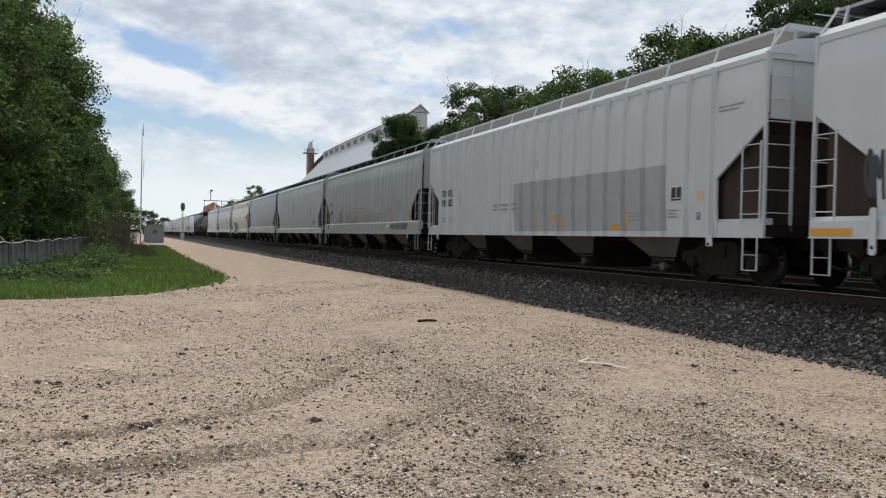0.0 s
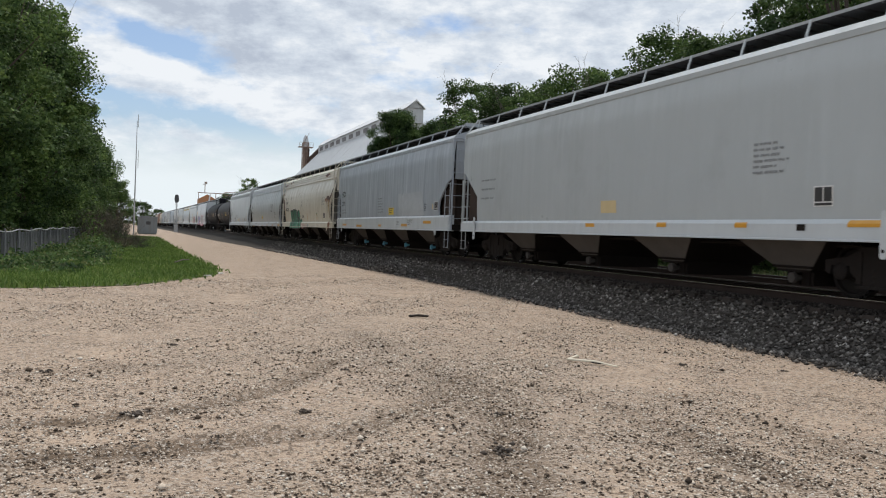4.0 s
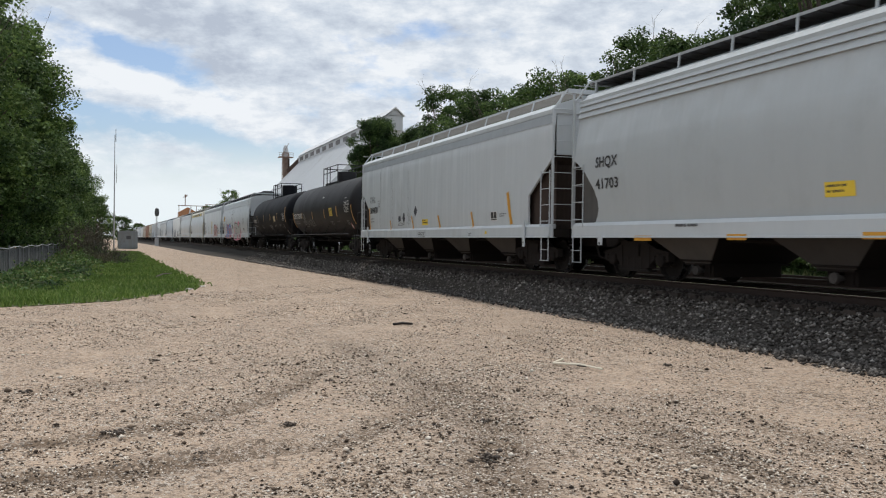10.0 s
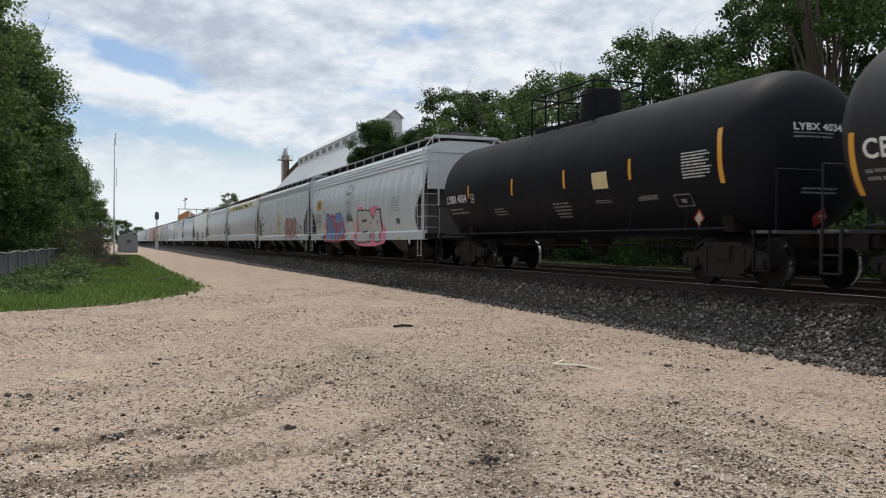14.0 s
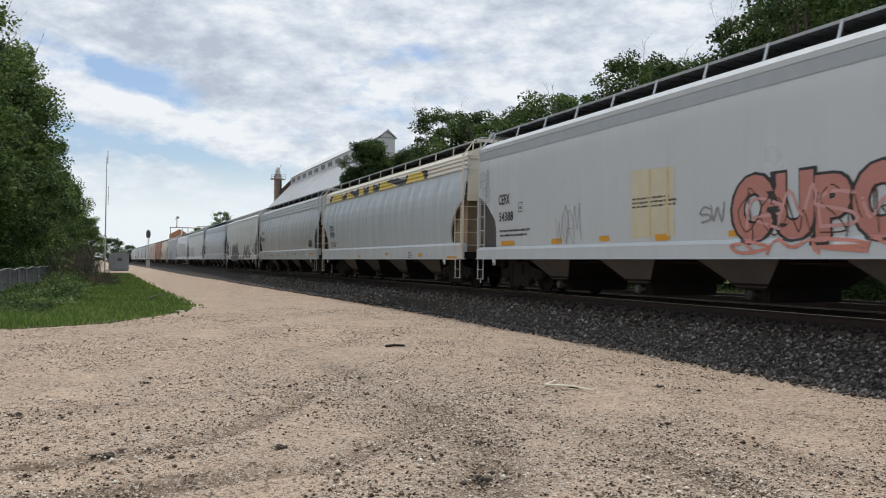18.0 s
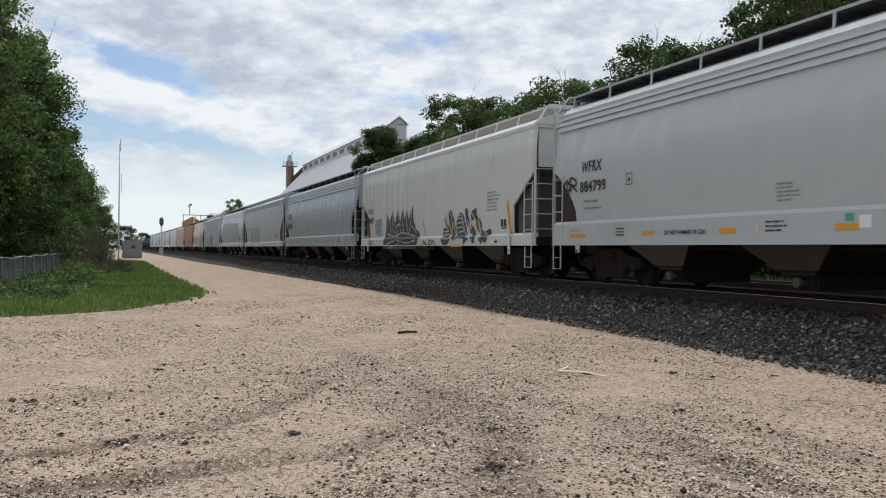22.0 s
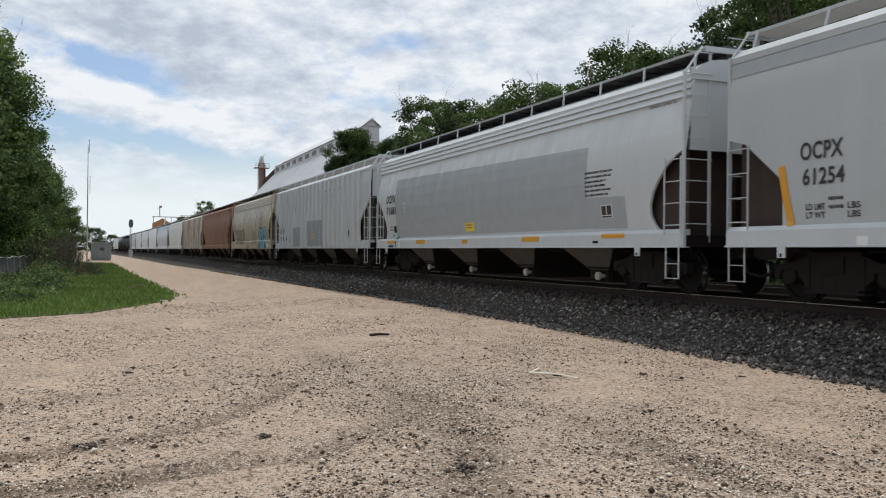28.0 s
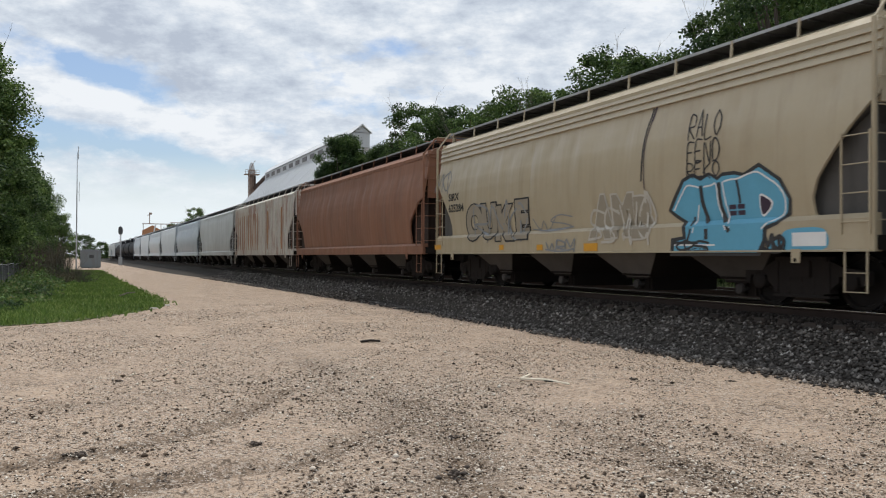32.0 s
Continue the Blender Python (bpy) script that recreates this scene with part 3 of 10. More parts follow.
def stones(places, sizes, flat=0.65):
    """Many small angular stones in one go."""
    n = len(places)
    v = OCT[None] * (1 + 0.55 * (rng.random((n, 6, 3)) - 0.5))
    v = v + 0.25 * (rng.random((n, 6, 3)) - 0.5)
    ang = rng.random(n) * 6.283
    c, s = np.cos(ang)[:, None], np.sin(ang)[:, None]
    x, y, z = v[..., 0] * c - v[..., 1] * s, v[..., 0] * s + v[..., 1] * c, v[..., 2] * flat
    v = np.stack([x, y, z], -1) * sizes[:, None, None] + places[:, None, :]
    f = OCTF[None] + (np.arange(n) * 6)[:, None, None]
    return v.reshape(-1, 3), f.reshape(-1, 3)


def island_material(name, stops, rough=0.9):
    m = bpy.data.materials.new(name)
    m.use_nodes = True
    n, l = m.node_tree.nodes, m.node_tree.links
    g = n.new("ShaderNodeNewGeometry")
    r = n.new("ShaderNodeValToRGB")
    while len(r.color_ramp.elements) < len(stops):
        r.color_ramp.elements.new(0.5)
    for e, (q, c) in zip(r.color_ramp.elements, stops):
        e.position, e.color = q, rgba(c)
    l.new(g.outputs["Random Per Island"], r.inputs[0])
    t = n.new("ShaderNodeTexNoise"); t.inputs["Scale"].default_value = 60
    tc = n.new("ShaderNodeTexCoord"); l.new(tc.outputs["Object"], t.inputs["Vector"])
    x = n.new("ShaderNodeMixRGB"); x.blend_type = "MULTIPLY"; x.inputs[0].default_value = 0.5
    l.new(r.outputs[0], x.inputs[1]); l.new(t.outputs["Fac"], x.inputs[2])
    y = n.new("ShaderNodeMixRGB"); y.blend_type = "ADD"; y.inputs[0].default_value = 0.35
    l.new(x.outputs[0], y.inputs[1]); l.new(r.outputs[0], y.inputs[2])
    l.new(y.outputs[0], n["Principled BSDF"].inputs["Base Color"])
    n["Principled BSDF"].inputs["Roughness"].default_value = rough
    n["Principled BSDF"].inputs["Specular IOR Level"].default_value = 0.15
    return m


M_PEBBLE = island_material("mixed_pebbles", [(0.0, (0.035, 0.027, 0.022)), (0.30, (0.10, 0.074, 0.055)), (0.5, (0.40, 0.31, 0.235)), (0.8, (0.58, 0.50, 0.415)), (1.0, (0.68, 0.63, 0.56))])
M_BALLAST = island_material("ballast_stones", [(0.0, (0.030, 0.026, 0.023)), (0.5, (0.078, 0.071, 0.066)), (0.8, (0.135, 0.124, 0.115)), (0.96, (0.21, 0.195, 0.18)), (1.0, (0.38, 0.36, 0.34))])


def ground_z(x, y):
    """Height of the ground sheet near a place."""
    i, j = np.clip(np.searchsorted(gx, x), 0, nx - 1), np.clip(np.searchsorted(gy, y), 0, ny - 1)
    return GZ[j, i]


n_peb = 230000
r_ = 3.6 + 26 * rng.random(n_peb) ** 1.8
a_ = rng.uniform(-0.16, 1.0, n_peb)
px, py = r_ * np.sin(a_), r_ * np.cos(a_)
thick_ = GRAVEL[np.clip(np.searchsorted(gy, py), 0, ny - 1), np.clip(np.searchsorted(gx, px), 0, nx - 1)]
keep = (px < 8.9) & (np.sin(px * 1.1 + py * 0.5) + np.sin(py * 0.9 - px * 0.4) + 1.2 * np.sin(px * 2.3 - py * 1.7 + 1) + 4.0 * thick_ - 0.9 > rng.uniform(-2.8, 2.6, n_peb))
px, py = px[keep], py[keep]
ps = np.minimum(0.0048 + 0.010 * rng.random(len(px)) ** 2 + 0.022 * (rng.random(len(px)) > 0.988) * rng.random(len(px)), 0.034) * (1 + 0.02 * np.hypot(px, py))
pv, pf = stones(np.stack([px, py, ground_z(px, py) + ps * 0.25], -1), ps)
tagged(new("pebbles", quads("pebbles", pv, pf, M_PEBBLE)), "loose grey and brown pebbles scattered over the dirt lot", "gravel", kind="stuff")

# ---- ballast bed and tracks ----
ys = list(np.arange(-60, 60, 2.0)) + list(np.arange(60, 700, 10.0))


def flare(y):
    """The shoulder spreads a little into the road farther on."""
    return float(np.interp(y, [8, 14, 28, 38, 52, 62, 75, 95, 130], [-0.05, 0.2, 0.42, 0.1, -0.2, -0.4, -1.1, -1.6, -1.6]))


def swept(outline, smooth=False, spread=0):
    """A cross-section in (x, z) carried along the bent track."""
    b = Build()
    n = len(outline)
    b.v = [(x + bend(y) + (flare(y) if k < spread else 0.0), y, z) for y in ys for k, (x, z) in enumerate(outline)]
    b.f = [(i * n + k, i * n + (k + 1) % n, (i + 1) * n + (k + 1) % n, (i + 1) * n + k) for i in range(len(ys) - 1) for k in range(n)]
    return b


TOE = 9.08
bed = swept([(TOE - 0.25, -0.12), (TOE, 0.015), (9.55, 0.34), (9.92, 0.64), (10.05, 0.675), (10.36, 0.675), (10.45, 0.66), (17.2, 0.66), (18.0, 0.30), (19.2, 0.0), (19.2, -0.2)], spread=2)
tagged(part("ballast_bed", bed, M_STONE), "dark grey crushed stone ballast bed under the tracks", "ballast", kind="structure")

M_DUSTY = surface("dusty_track_ballast", (0.10, 0.094, 0.09), (0.155, 0.146, 0.138), rough=0.95, scale=9, fine=60, mix=0.9, bump=0.4, spec=0.08)
tagged(part("track_ballast", swept([(10.50, 0.655), (10.50, 0.684), (17.0, 0.684), (17.0, 0.655)]), M_DUSTY), "grey dusty ballast filled between the rails and ties", "ballast", kind="structure")
n_bal = 44000
by = 3.0 + 62 * rng.random(n_bal) ** 1.9
bx = rng.uniform(TOE - 0.22, 10.36, n_bal)
bx = np.where(rng.random(n_bal) < 0.05, TOE - 0.25 - 0.35 * rng.random(n_bal) ** 2, bx)
bz = np.interp(bx, [0, TOE, 9.55, 9.92, 10.05, 18], [0, 0.01, 0.34, 0.64, 0.675, 0.675])
bs = rng.uniform(0.018, 0.042, n_bal) * (1 + 0.012 * by)
bx = bx + np.array([bend(v) + flare(v) * max(0.0, min(1.0, (9.6 - w) / 0.5)) for v, w in zip(by, bx)])
spot = np.stack([bx, by, bz + bs * 0.2 + 0.02 * rng.random(n_bal)], -1)
# stones by the rail: train shadow and grease both put into their colour
rail_shade = bz + 0.12 * rng.random(n_bal) > 0.62
M_RAILSIDE_SHADE = island_material("shadowed_greasy_ballast_stones", [(0.0, (0.016, 0.0135, 0.0125)), (0.6, (0.034, 0.029, 0.026)), (1.0, (0.075, 0.066, 0.06))])
bv, bf = stones(spot[~rail_shade], bs[~rail_shade], 0.8)
tagged(new("ballast_stones", quads("ballast_stones", bv, bf, M_BALLAST)), "loose dark grey angular ballast stones on the shoulder", "ballast", kind="stuff")
bv, bf = stones(spot[rail_shade], bs[rail_shade], 0.8)
tagged(new("ballast_stones", quads("ballast_stones", bv, bf, M_RAILSIDE_SHADE)), "ballast stones along the rail, darkened for train shadow and grease", "ballast", kind="stuff")

RAIL_OUT = [(-0.07, 0.0), (0.07, 0.0), (0.07, 0.014), (0.012, 0.035), (0.012, 0.125), (0.034, 0.14), (0.034, 0.16), (-0.034, 0.16), (-0.034, 0.14), (-0.012, 0.125), (-0.012, 0.035), (-0.07, 0.014)]
for tx, tname in ((TRACK_X, "main"), (TRACK2_X, "second")):
    track = tagged(new("railway_track"), "railway track with rusty rails on creosoted wooden ties" if tname == "main" else "second railway track beyond the train, weedy and unused", "railway track", "tracks", "structure")
    for side in (-1, 1):
        rail = part("rail", swept([(tx + side * GAUGE + x, RAIL_Z - 0.16 + z) for x, z in RAIL_OUT]), M_RAIL, track)
        part("rail_head", swept([(tx + side * GAUGE + x, z) for x, z in ((-0.034, RAIL_Z + 0.001), (0.034, RAIL_Z + 0.001), (0.034, RAIL_Z + 0.007), (-0.034, RAIL_Z + 0.007))]), M_RAIL_TOP, rail, "bright worn running surface")
    tie_me = Build().box(-1.3, 1.3, -0.11, 0.11, -0.15, 0.0).mesh("tie", M_TIE)
    for k in range(150):
        y = 0.5 + 0.52 * k
        tie = new("tie", tie_me)
        tie.parent = track
        tie.location = (tx + bend(y) + random.uniform(-0.02, 0.02), y, RAIL_Z - 0.162 + random.uniform(-0.01, 0.0))
        tie.rotation_euler = (0, 0, random.uniform(-0.012, 0.012))

# ---- plants ----
def leaf_material(name, stops, through=0.25, boughs=1.0):
    m = island_material(name, stops, 0.6)
    n, l = m.node_tree.nodes, m.node_tree.links
    p = n["Principled BSDF"]
    src = p.inputs["Base Color"].links[0].from_socket
    tc, oi = n.new("ShaderNodeTexCoord"), n.new("ShaderNodeObjectInfo")
    ad = n.new("ShaderNodeVectorMath"); ad.operation = "MULTIPLY_ADD"
    l.new(oi.outputs["Random"], ad.inputs[0]); ad.inputs[1].default_value = (37, 51, 23); l.new(tc.outputs["Object"], ad.inputs[2])
    bough = n.new("ShaderNodeTexNoise"); bough.inputs["Scale"].default_value = 0.42; bough.inputs["Detail"].default_value = 3
    l.new(ad.outputs[0], bough.inputs["Vector"])
    rr = n.new("ShaderNodeValToRGB")
    for e, (q, c) in zip(rr.color_ramp.elements, ((0.36, (0.52, 0.58, 0.62)), (0.64, (1.55, 1.50, 1.15)))):
        e.position, e.color = q, rgba(c)
    l.new(bough.outputs["Fac"], rr.inputs[0])
    tint = n.new("ShaderNodeMixRGB"); tint.blend_type = "MULTIPLY"; tint.inputs[0].default_value = boughs
    l.new(src, tint.inputs[1]); l.new(rr.outputs[0], tint.inputs[2])
    src = tint.outputs[0]
    l.new(src, p.inputs["Base Color"])
    tr = n.new("ShaderNodeBsdfTranslucent")
    hs = n.new("ShaderNodeHueSaturation"); hs.inputs["Value"].default_value = 1.3; hs.inputs["Hue"].default_value = 0.485
    l.new(src, hs.inputs["Color"]); l.new(hs.outputs[0], tr.inputs["Color"])
    mx = n.new("ShaderNodeMixShader"); mx.inputs[0].default_value = through
    out = [q for q in n if q.type == "OUTPUT_MATERIAL"][0]
    l.new(p.outputs[0], mx.inputs[1]); l.new(tr.outputs[0], mx.inputs[2]); l.new(mx.outputs[0], out.inputs["Surface"])
    return m


M_LEAF = leaf_material("summer_leaves", [(0.0, (0.033, 0.061, 0.022)), (0.5, (0.067, 0.116, 0.043)), (0.85, (0.109, 0.172, 0.065)), (1.0, (0.161, 0.216, 0.098))])
M_LEAF_D = leaf_material("dark_leaves", [(0.0, (0.024, 0.046, 0.017)), (0.6, (0.046, 0.082, 0.030)), (1.0, (0.088, 0.133, 0.053))])
M_GRASS = leaf_material("green_grass", [(0.0, (0.062, 0.112, 0.026)), (0.6, (0.105, 0.174, 0.041)), (1.0, (0.185, 0.241, 0.084))], 0.3, 0.25)
M_WEED = leaf_material("weed_leaves", [(0.0, (0.041, 0.076, 0.030)), (0.6, (0.077, 0.137, 0.050)), (1.0, (0.160, 0.179, 0.091))], 0.25)
M_DRY = leaf_material("dry_brush_stems", [(0.0, (0.05, 0.042, 0.036)), (0.6, (0.085, 0.075, 0.064)), (1.0, (0.15, 0.135, 0.115))], 0.1)
M_BARK = surface("bark", (0.075, 0.055, 0.042), (0.12, 0.10, 0.08), rough=0.95, scale=3, fine=20, bump=0.6, depth=0.03, stretch=(3, 3, 0.5))
M_BARE = surface("bare_twigs", (0.16, 0.14, 0.12), (0.10, 0.085, 0.07), rough=0.95, scale=3, fine=20, bump=0.2)


def leaves(centres, size, spread=1.0):
    """Leaf blades, each a bent kite of two triangles-pairs, facing every way."""
    n = len(centres)
    d = rng.normal(size=(n, 3)); d[:, 2] = d[:, 2] * 0.6 - 0.2
    d /= np.linalg.norm(d, axis=1)[:, None]
    u = np.cross(d, rng.normal(size=(n, 3))); u /= np.linalg.norm(u, axis=1)[:, None]
    w = np.cross(d, u)
    s = (size * rng.uniform(0.6, 1.3, n))[:, None]
    tip, mid = centres + d * s, centres + d * s * 0.45
    a, b = mid + u * s * 0.36 + w * s * 0.08, mid - u * s * 0.36 + w * s * 0.08
    v = np.stack([centres, a, tip, b], 1).reshape(-1, 3)
    f = np.arange(n * 4).reshape(n, 4)
    return v, f


def tree_meshes(seed, height, width, clumps, per, size, mat, low=0.25, lean=(0, 0), bare=0, clump=0.27):
    """A trunk with limbs, and a crown of leaf clumps set round the limbs' ends, with gaps between."""
    rnd = random.Random(seed)
    b = Build()
    th = height * 0.55
    pts = [Vector((lean[0] * k / 4 + rnd.uniform(-0.12, 0.12), lean[1] * k / 4 + rnd.uniform(-0.12, 0.12), th * k / 4 - (0.15 if k == 0 else 0))) for k in range(5)]
    r0 = 0.018 * height + 0.05
    for k in range(4):
        b.bar(pts[k], pts[k + 1], r0 * (1 - k * 0.18), 8, r0 * (1 - (k + 1) * 0.18))
    cen = []
    for k in range(clumps):
        a, q = rnd.uniform(0, 6.283), rnd.random()
        z = height * (low + (1 - low) * q ** 0.85)
        rel = (z / height - low) / (1 - low)
        reach = width * (0.35 + 0.65 * math.sin(math.pi * min(1, rel * 0.80 + 0.18))) * rnd.uniform(0.45, 1.08)
        c = Vector((lean[0] + math.cos(a) * reach, lean[1] + math.sin(a) * reach, z))
        cen.append((c, rnd.uniform(0.5, 1.25) * width * clump))
        if k % 3 == 0:
            base = pts[min(4, max(1, int(rel * 4)))]
            midp = base.lerp(c, 0.5) + Vector((0, 0, 0.3))
            b.bar(base, midp, r0 * 0.32, 5, r0 * 0.2)
            b.bar(midp, c, r0 * 0.2, 5, r0 * 0.06)
    tw = Build()
    for k in range(bare):
        a = rnd.uniform(0, 6.283)
        p = Vector((lean[0] + math.cos(a) * width * 0.4, lean[1] + math.sin(a) * width * 0.4, height * 0.8))
        q = p + Vector((math.cos(a) * width * 0.35, math.sin(a) * width * 0.35, height * rnd.uniform(0.12, 0.26)))
        tw.bar(p, q, 0.016, 4, 0.006)
        for j in range(9):
            m0 = p.lerp(q, rnd.uniform(0.4, 1.0))
            tw.bar(m0, m0 + Vector((rnd.uniform(-0.7, 0.7), rnd.uniform(-0.7, 0.7), rnd.uniform(0.2, 0.9))), 0.007, 3, 0.003)
    cs = []
    for c, r in cen:
        p = rng.normal(size=(per, 3))
        p /= np.linalg.norm(p, axis=1)[:, None]
        p *= (rng.random(per) ** 0.45)[:, None] * r * np.array([1, 1, 0.72])
        cs.append(p + np.array(c))
    cs = np.concatenate(cs)
    cs = cs[cs[:, 2] > 0.2]
    v, f = leaves(cs, size)
    return b.mesh("trunk", M_BARK, True), quads("crown", v, f, mat), (tw.mesh("bare_twigs", M_BARE) if bare else None)


KINDS = {
    "tall": tree_meshes(1, 14.0, 3.8, 120, 220, 0.165, M_LEAF_D, 0.12, bare=5, clump=0.19),
    "broad": tree_meshes(2, 10.5, 4.6, 120, 240, 0.16, M_LEAF_D, 0.10, clump=0.18),
    "open": tree_meshes(3, 12.5, 3.6, 100, 210, 0.165, M_LEAF, 0.12, (0.5, 0.3), bare=9, clump=0.19),
    "round": tree_meshes(4, 8.6, 4.2, 84, 360, 0.17, M_LEAF_D, 0.10),
    "dense": tree_meshes(7, 20.5, 4.9, 130, 380, 0.26, M_LEAF_D, 0.42),
    "edge": tree_meshes(5, 12.5, 4.2, 98, 360, 0.19, M_LEAF, 0.04),
    "edge_tall": tree_meshes(6, 16.0, 4.3, 108, 360, 0.195, M_LEAF, 0.08, bare=4),
}
TREE_PROTO = {}


def tree(kind, x, y, scale=1.0, turn=0.0, label="", group="", z=0.0):
    """One tree; trees of a kind share their meshes."""
    t = new("tree")
    trunk, crown, twigs = KINDS[kind]
    part("trunk", trunk, M_BARK, t)
    part("crown", crown, M_LEAF, t)
    if twigs:
        tagged(part("bare_twig", twigs, M_BARE, t), kind="stuff")
    t.matrix_basis = pose(x, y, z, 0, 0, turn) @ Matrix.Diagonal((scale, scale, scale * random.uniform(0.94, 1.06), 1))
    return tagged(t, label, "tree", group)


# the wood along the lot's edge
for kind, x, y, sc, tu in (
        ("edge", -9.0, 33, 0.95, 10), ("edge_tall", -8.1, 40, 0.92, 80), ("edge", -8.3, 46, 1.05, 200), ("edge_tall", -6.7, 55, 0.84, 150), ("edge", -7.2, 58, 1.06, 300), ("edge_tall", -9.5, 64, 1.05, 30),
        ("edge", -7.9, 68, 0.92, 120), ("edge", -8.0, 77, 0.95, 240), ("edge", -7.0, 87, 0.90, 60), ("edge", -6.5, 98, 0.86, 170), ("edge", -6.0, 110, 0.85, 20), ("edge", -6.6, 124, 0.9, 100),
        ("edge", -3.3, 116, 0.55, 210), ("open", -8.6, 60, 1.15, 45), ("open", -7.4, 47, 1.06, 245), ("edge_tall", -14, 44, 1.05, 45), ("edge_tall", -14, 56, 1.1, 190), ("edge_tall", -14, 70, 1.1, 290), ("edge_tall", -13, 85, 1.0, 340), ("edge", -12, 30, 1.0, 15), ("edge", -11, 100, 1.0, 77)):
    tree(kind, x, y, sc, tu, "leafy green tree in the dense wood behind the fence", "wood behind the fence")
# the row behind the tracks
for kind, x, y, sc, tu in (
        ("tall", 26, 12, 1.20, 0), ("tall", 29, 19, 1.15, 90), ("tall", 27, 27, 1.12, 140), ("tall", 30, 33.5, 1.0, 45), ("broad", 27.5, 37.5, 1.15, 40), ("tall", 28.5, 42, 0.98, 200), ("open", 28, 47.5, 1.02, 120),
        ("broad", 28.5, 53, 1.22, 310), ("open", 28, 60, 1.05, 50), ("broad", 29.5, 66, 1.28, 260), ("open", 28, 69, 1.08, 20), ("tall", 28.6, 74.5, 1.2, 160), ("dense", 34.6, 120, 0.88, 75), ("dense", 36.9, 124, 0.84, 250), ("dense", 38.6, 121, 0.86, 190), ("dense", 41.4, 119, 0.90, 310), ("dense", 44.2, 119, 0.80, 20),
        ("edge_tall", 31.5, 30.5, 0.98, 65), ("tall", 30, 4, 1.1, 33), ("broad", 24.5, 6, 0.9, 99), ("round", 23.5, 20, 0.75, 180), ("round", 24.0, 34, 0.8, 220), ("round", 23.8, 45, 0.75, 10), ("round", 24, 55, 0.85, 20), ("round", 24.5, 65, 0.9, 130), ("round", 25.5, 75, 0.85, 300)):
    tree(kind, x, y, sc, tu, "green broadleaf tree with an uneven crown behind the tracks", "trees behind the tracks")
# far trees at the end of the road
for kind, x, y, sc, tu in (("round", -0.5, 290, 0.93, 90), ("round", 5.4, 350, 0.76, 30), ("open", 34.4, 300, 1.4, 60), ("broad", 28.1, 312, 1.22, 120), ("broad", 33, 322, 1.1, 20), ("round", 41, 310, 1.2, 220),
                           ("broad", -9, 280, 1.0, 200), ("broad", -16, 270, 1.1, 10)):
    tree(kind, x, y, sc, tu, "rounded dark green tree far down the line", "far trees")

# distant wood that closes the horizon
fc = []
for k in range(420):
    a = rng.uniform(-math.pi, math.pi)
    d = rng.uniform(420, 620)
    hgt = rng.uniform(4, 8)
    q = rng.normal(size=(36, 3)) * np.array([4.5, 4.5, hgt * 0.32]) + np.array([d * math.sin(a), d * math.cos(a), hgt * 0.45])
    fc.append(q)
fc = np.concatenate(fc)
fc[:, 2] = np.maximum(fc[:, 2], 0.5)
fv, ff = leaves(fc, 3.2)
tagged(new("distant_wood", quads("distant_wood", fv, ff, M_LEAF_D)), "hazy line of distant dark green woods on the horizon", "wood", kind="stuff")

# ---- grass verge and weeds ----
VERGE = [(-60, 13.0), (-14, 18.3), (-6, 20.2), (-2.6, 20.85), (-1.5, 21.5), (-0.3, 22.4), (1.15, 25.1), (2.1, 27.6), (2.5, 30.5), (2.4, 37.0), (2.0, 52), (1.7, 76), (1.4, 100), (-60, 100)]


def inside(x, y, poly):
    r = np.zeros(len(x), bool)
    for (x0, y0), (x1, y1) in zip(poly, poly[1:] + poly[:1]):
        c = (y0 > y) != (y1 > y)
        r ^= c & (x < (x1 - x0) * (y - y0) / (y1 - y0 + 1e-12) + x0)
    return r


M_TURF = surface("turf_soil", (0.07, 0.105, 0.032), (0.10, 0.095, 0.05), rough=0.95, scale=1.5, fine=30, mix=0.8, bump=0.6, depth=0.03)
vb = Build()
vb.prism(VERGE, "z", -0.05, 0.018)
tagged(part("grass_verge", vb, M_TURF), "low green grass verge beside the dirt lot", "grass", kind="structure")
n_g = 90000
hx, hy = rng.uniform(-9, 3, n_g), 19.5 + 80 * rng.random(n_g) ** 1.7
hx = hx + 0.25 * np.sin(hy * 3.1) * 0.3
ok = inside(hx + rng.normal(size=n_g) * 0.18, hy + rng.normal(size=n_g) * 0.18, VERGE)
hx, hy = hx[ok], hy[ok]
ng = len(hx)
gh = rng.uniform(0.04, 0.13, ng) * (1 + 1.2 * np.clip((-hx - 0.5) / 5, 0, 1))
ga = rng.random(ng) * 6.283
gw = 0.010 + 0.0009 * hy
tipo = rng.normal(size=(ng, 2)) * 0.5 * gh[:, None]
g0 = np.stack([hx - np.cos(ga) * gw, hy - np.sin(ga) * gw, np.full(ng, 0.02)], -1)
g1 = np.stack([hx + np.cos(ga) * gw, hy + np.sin(ga) * gw, np.full(ng, 0.02)], -1)
g2 = np.stack([hx + tipo[:, 0], hy + tipo[:, 1], 0.03 + gh], -1)
tagged(new("grass", quads("grass", np.stack([g0, g1, g2], 1).reshape(-1, 3), np.arange(ng * 3).reshape(ng, 3), M_GRASS)), "short bright green grass blades on the verge", "grass", kind="stuff")


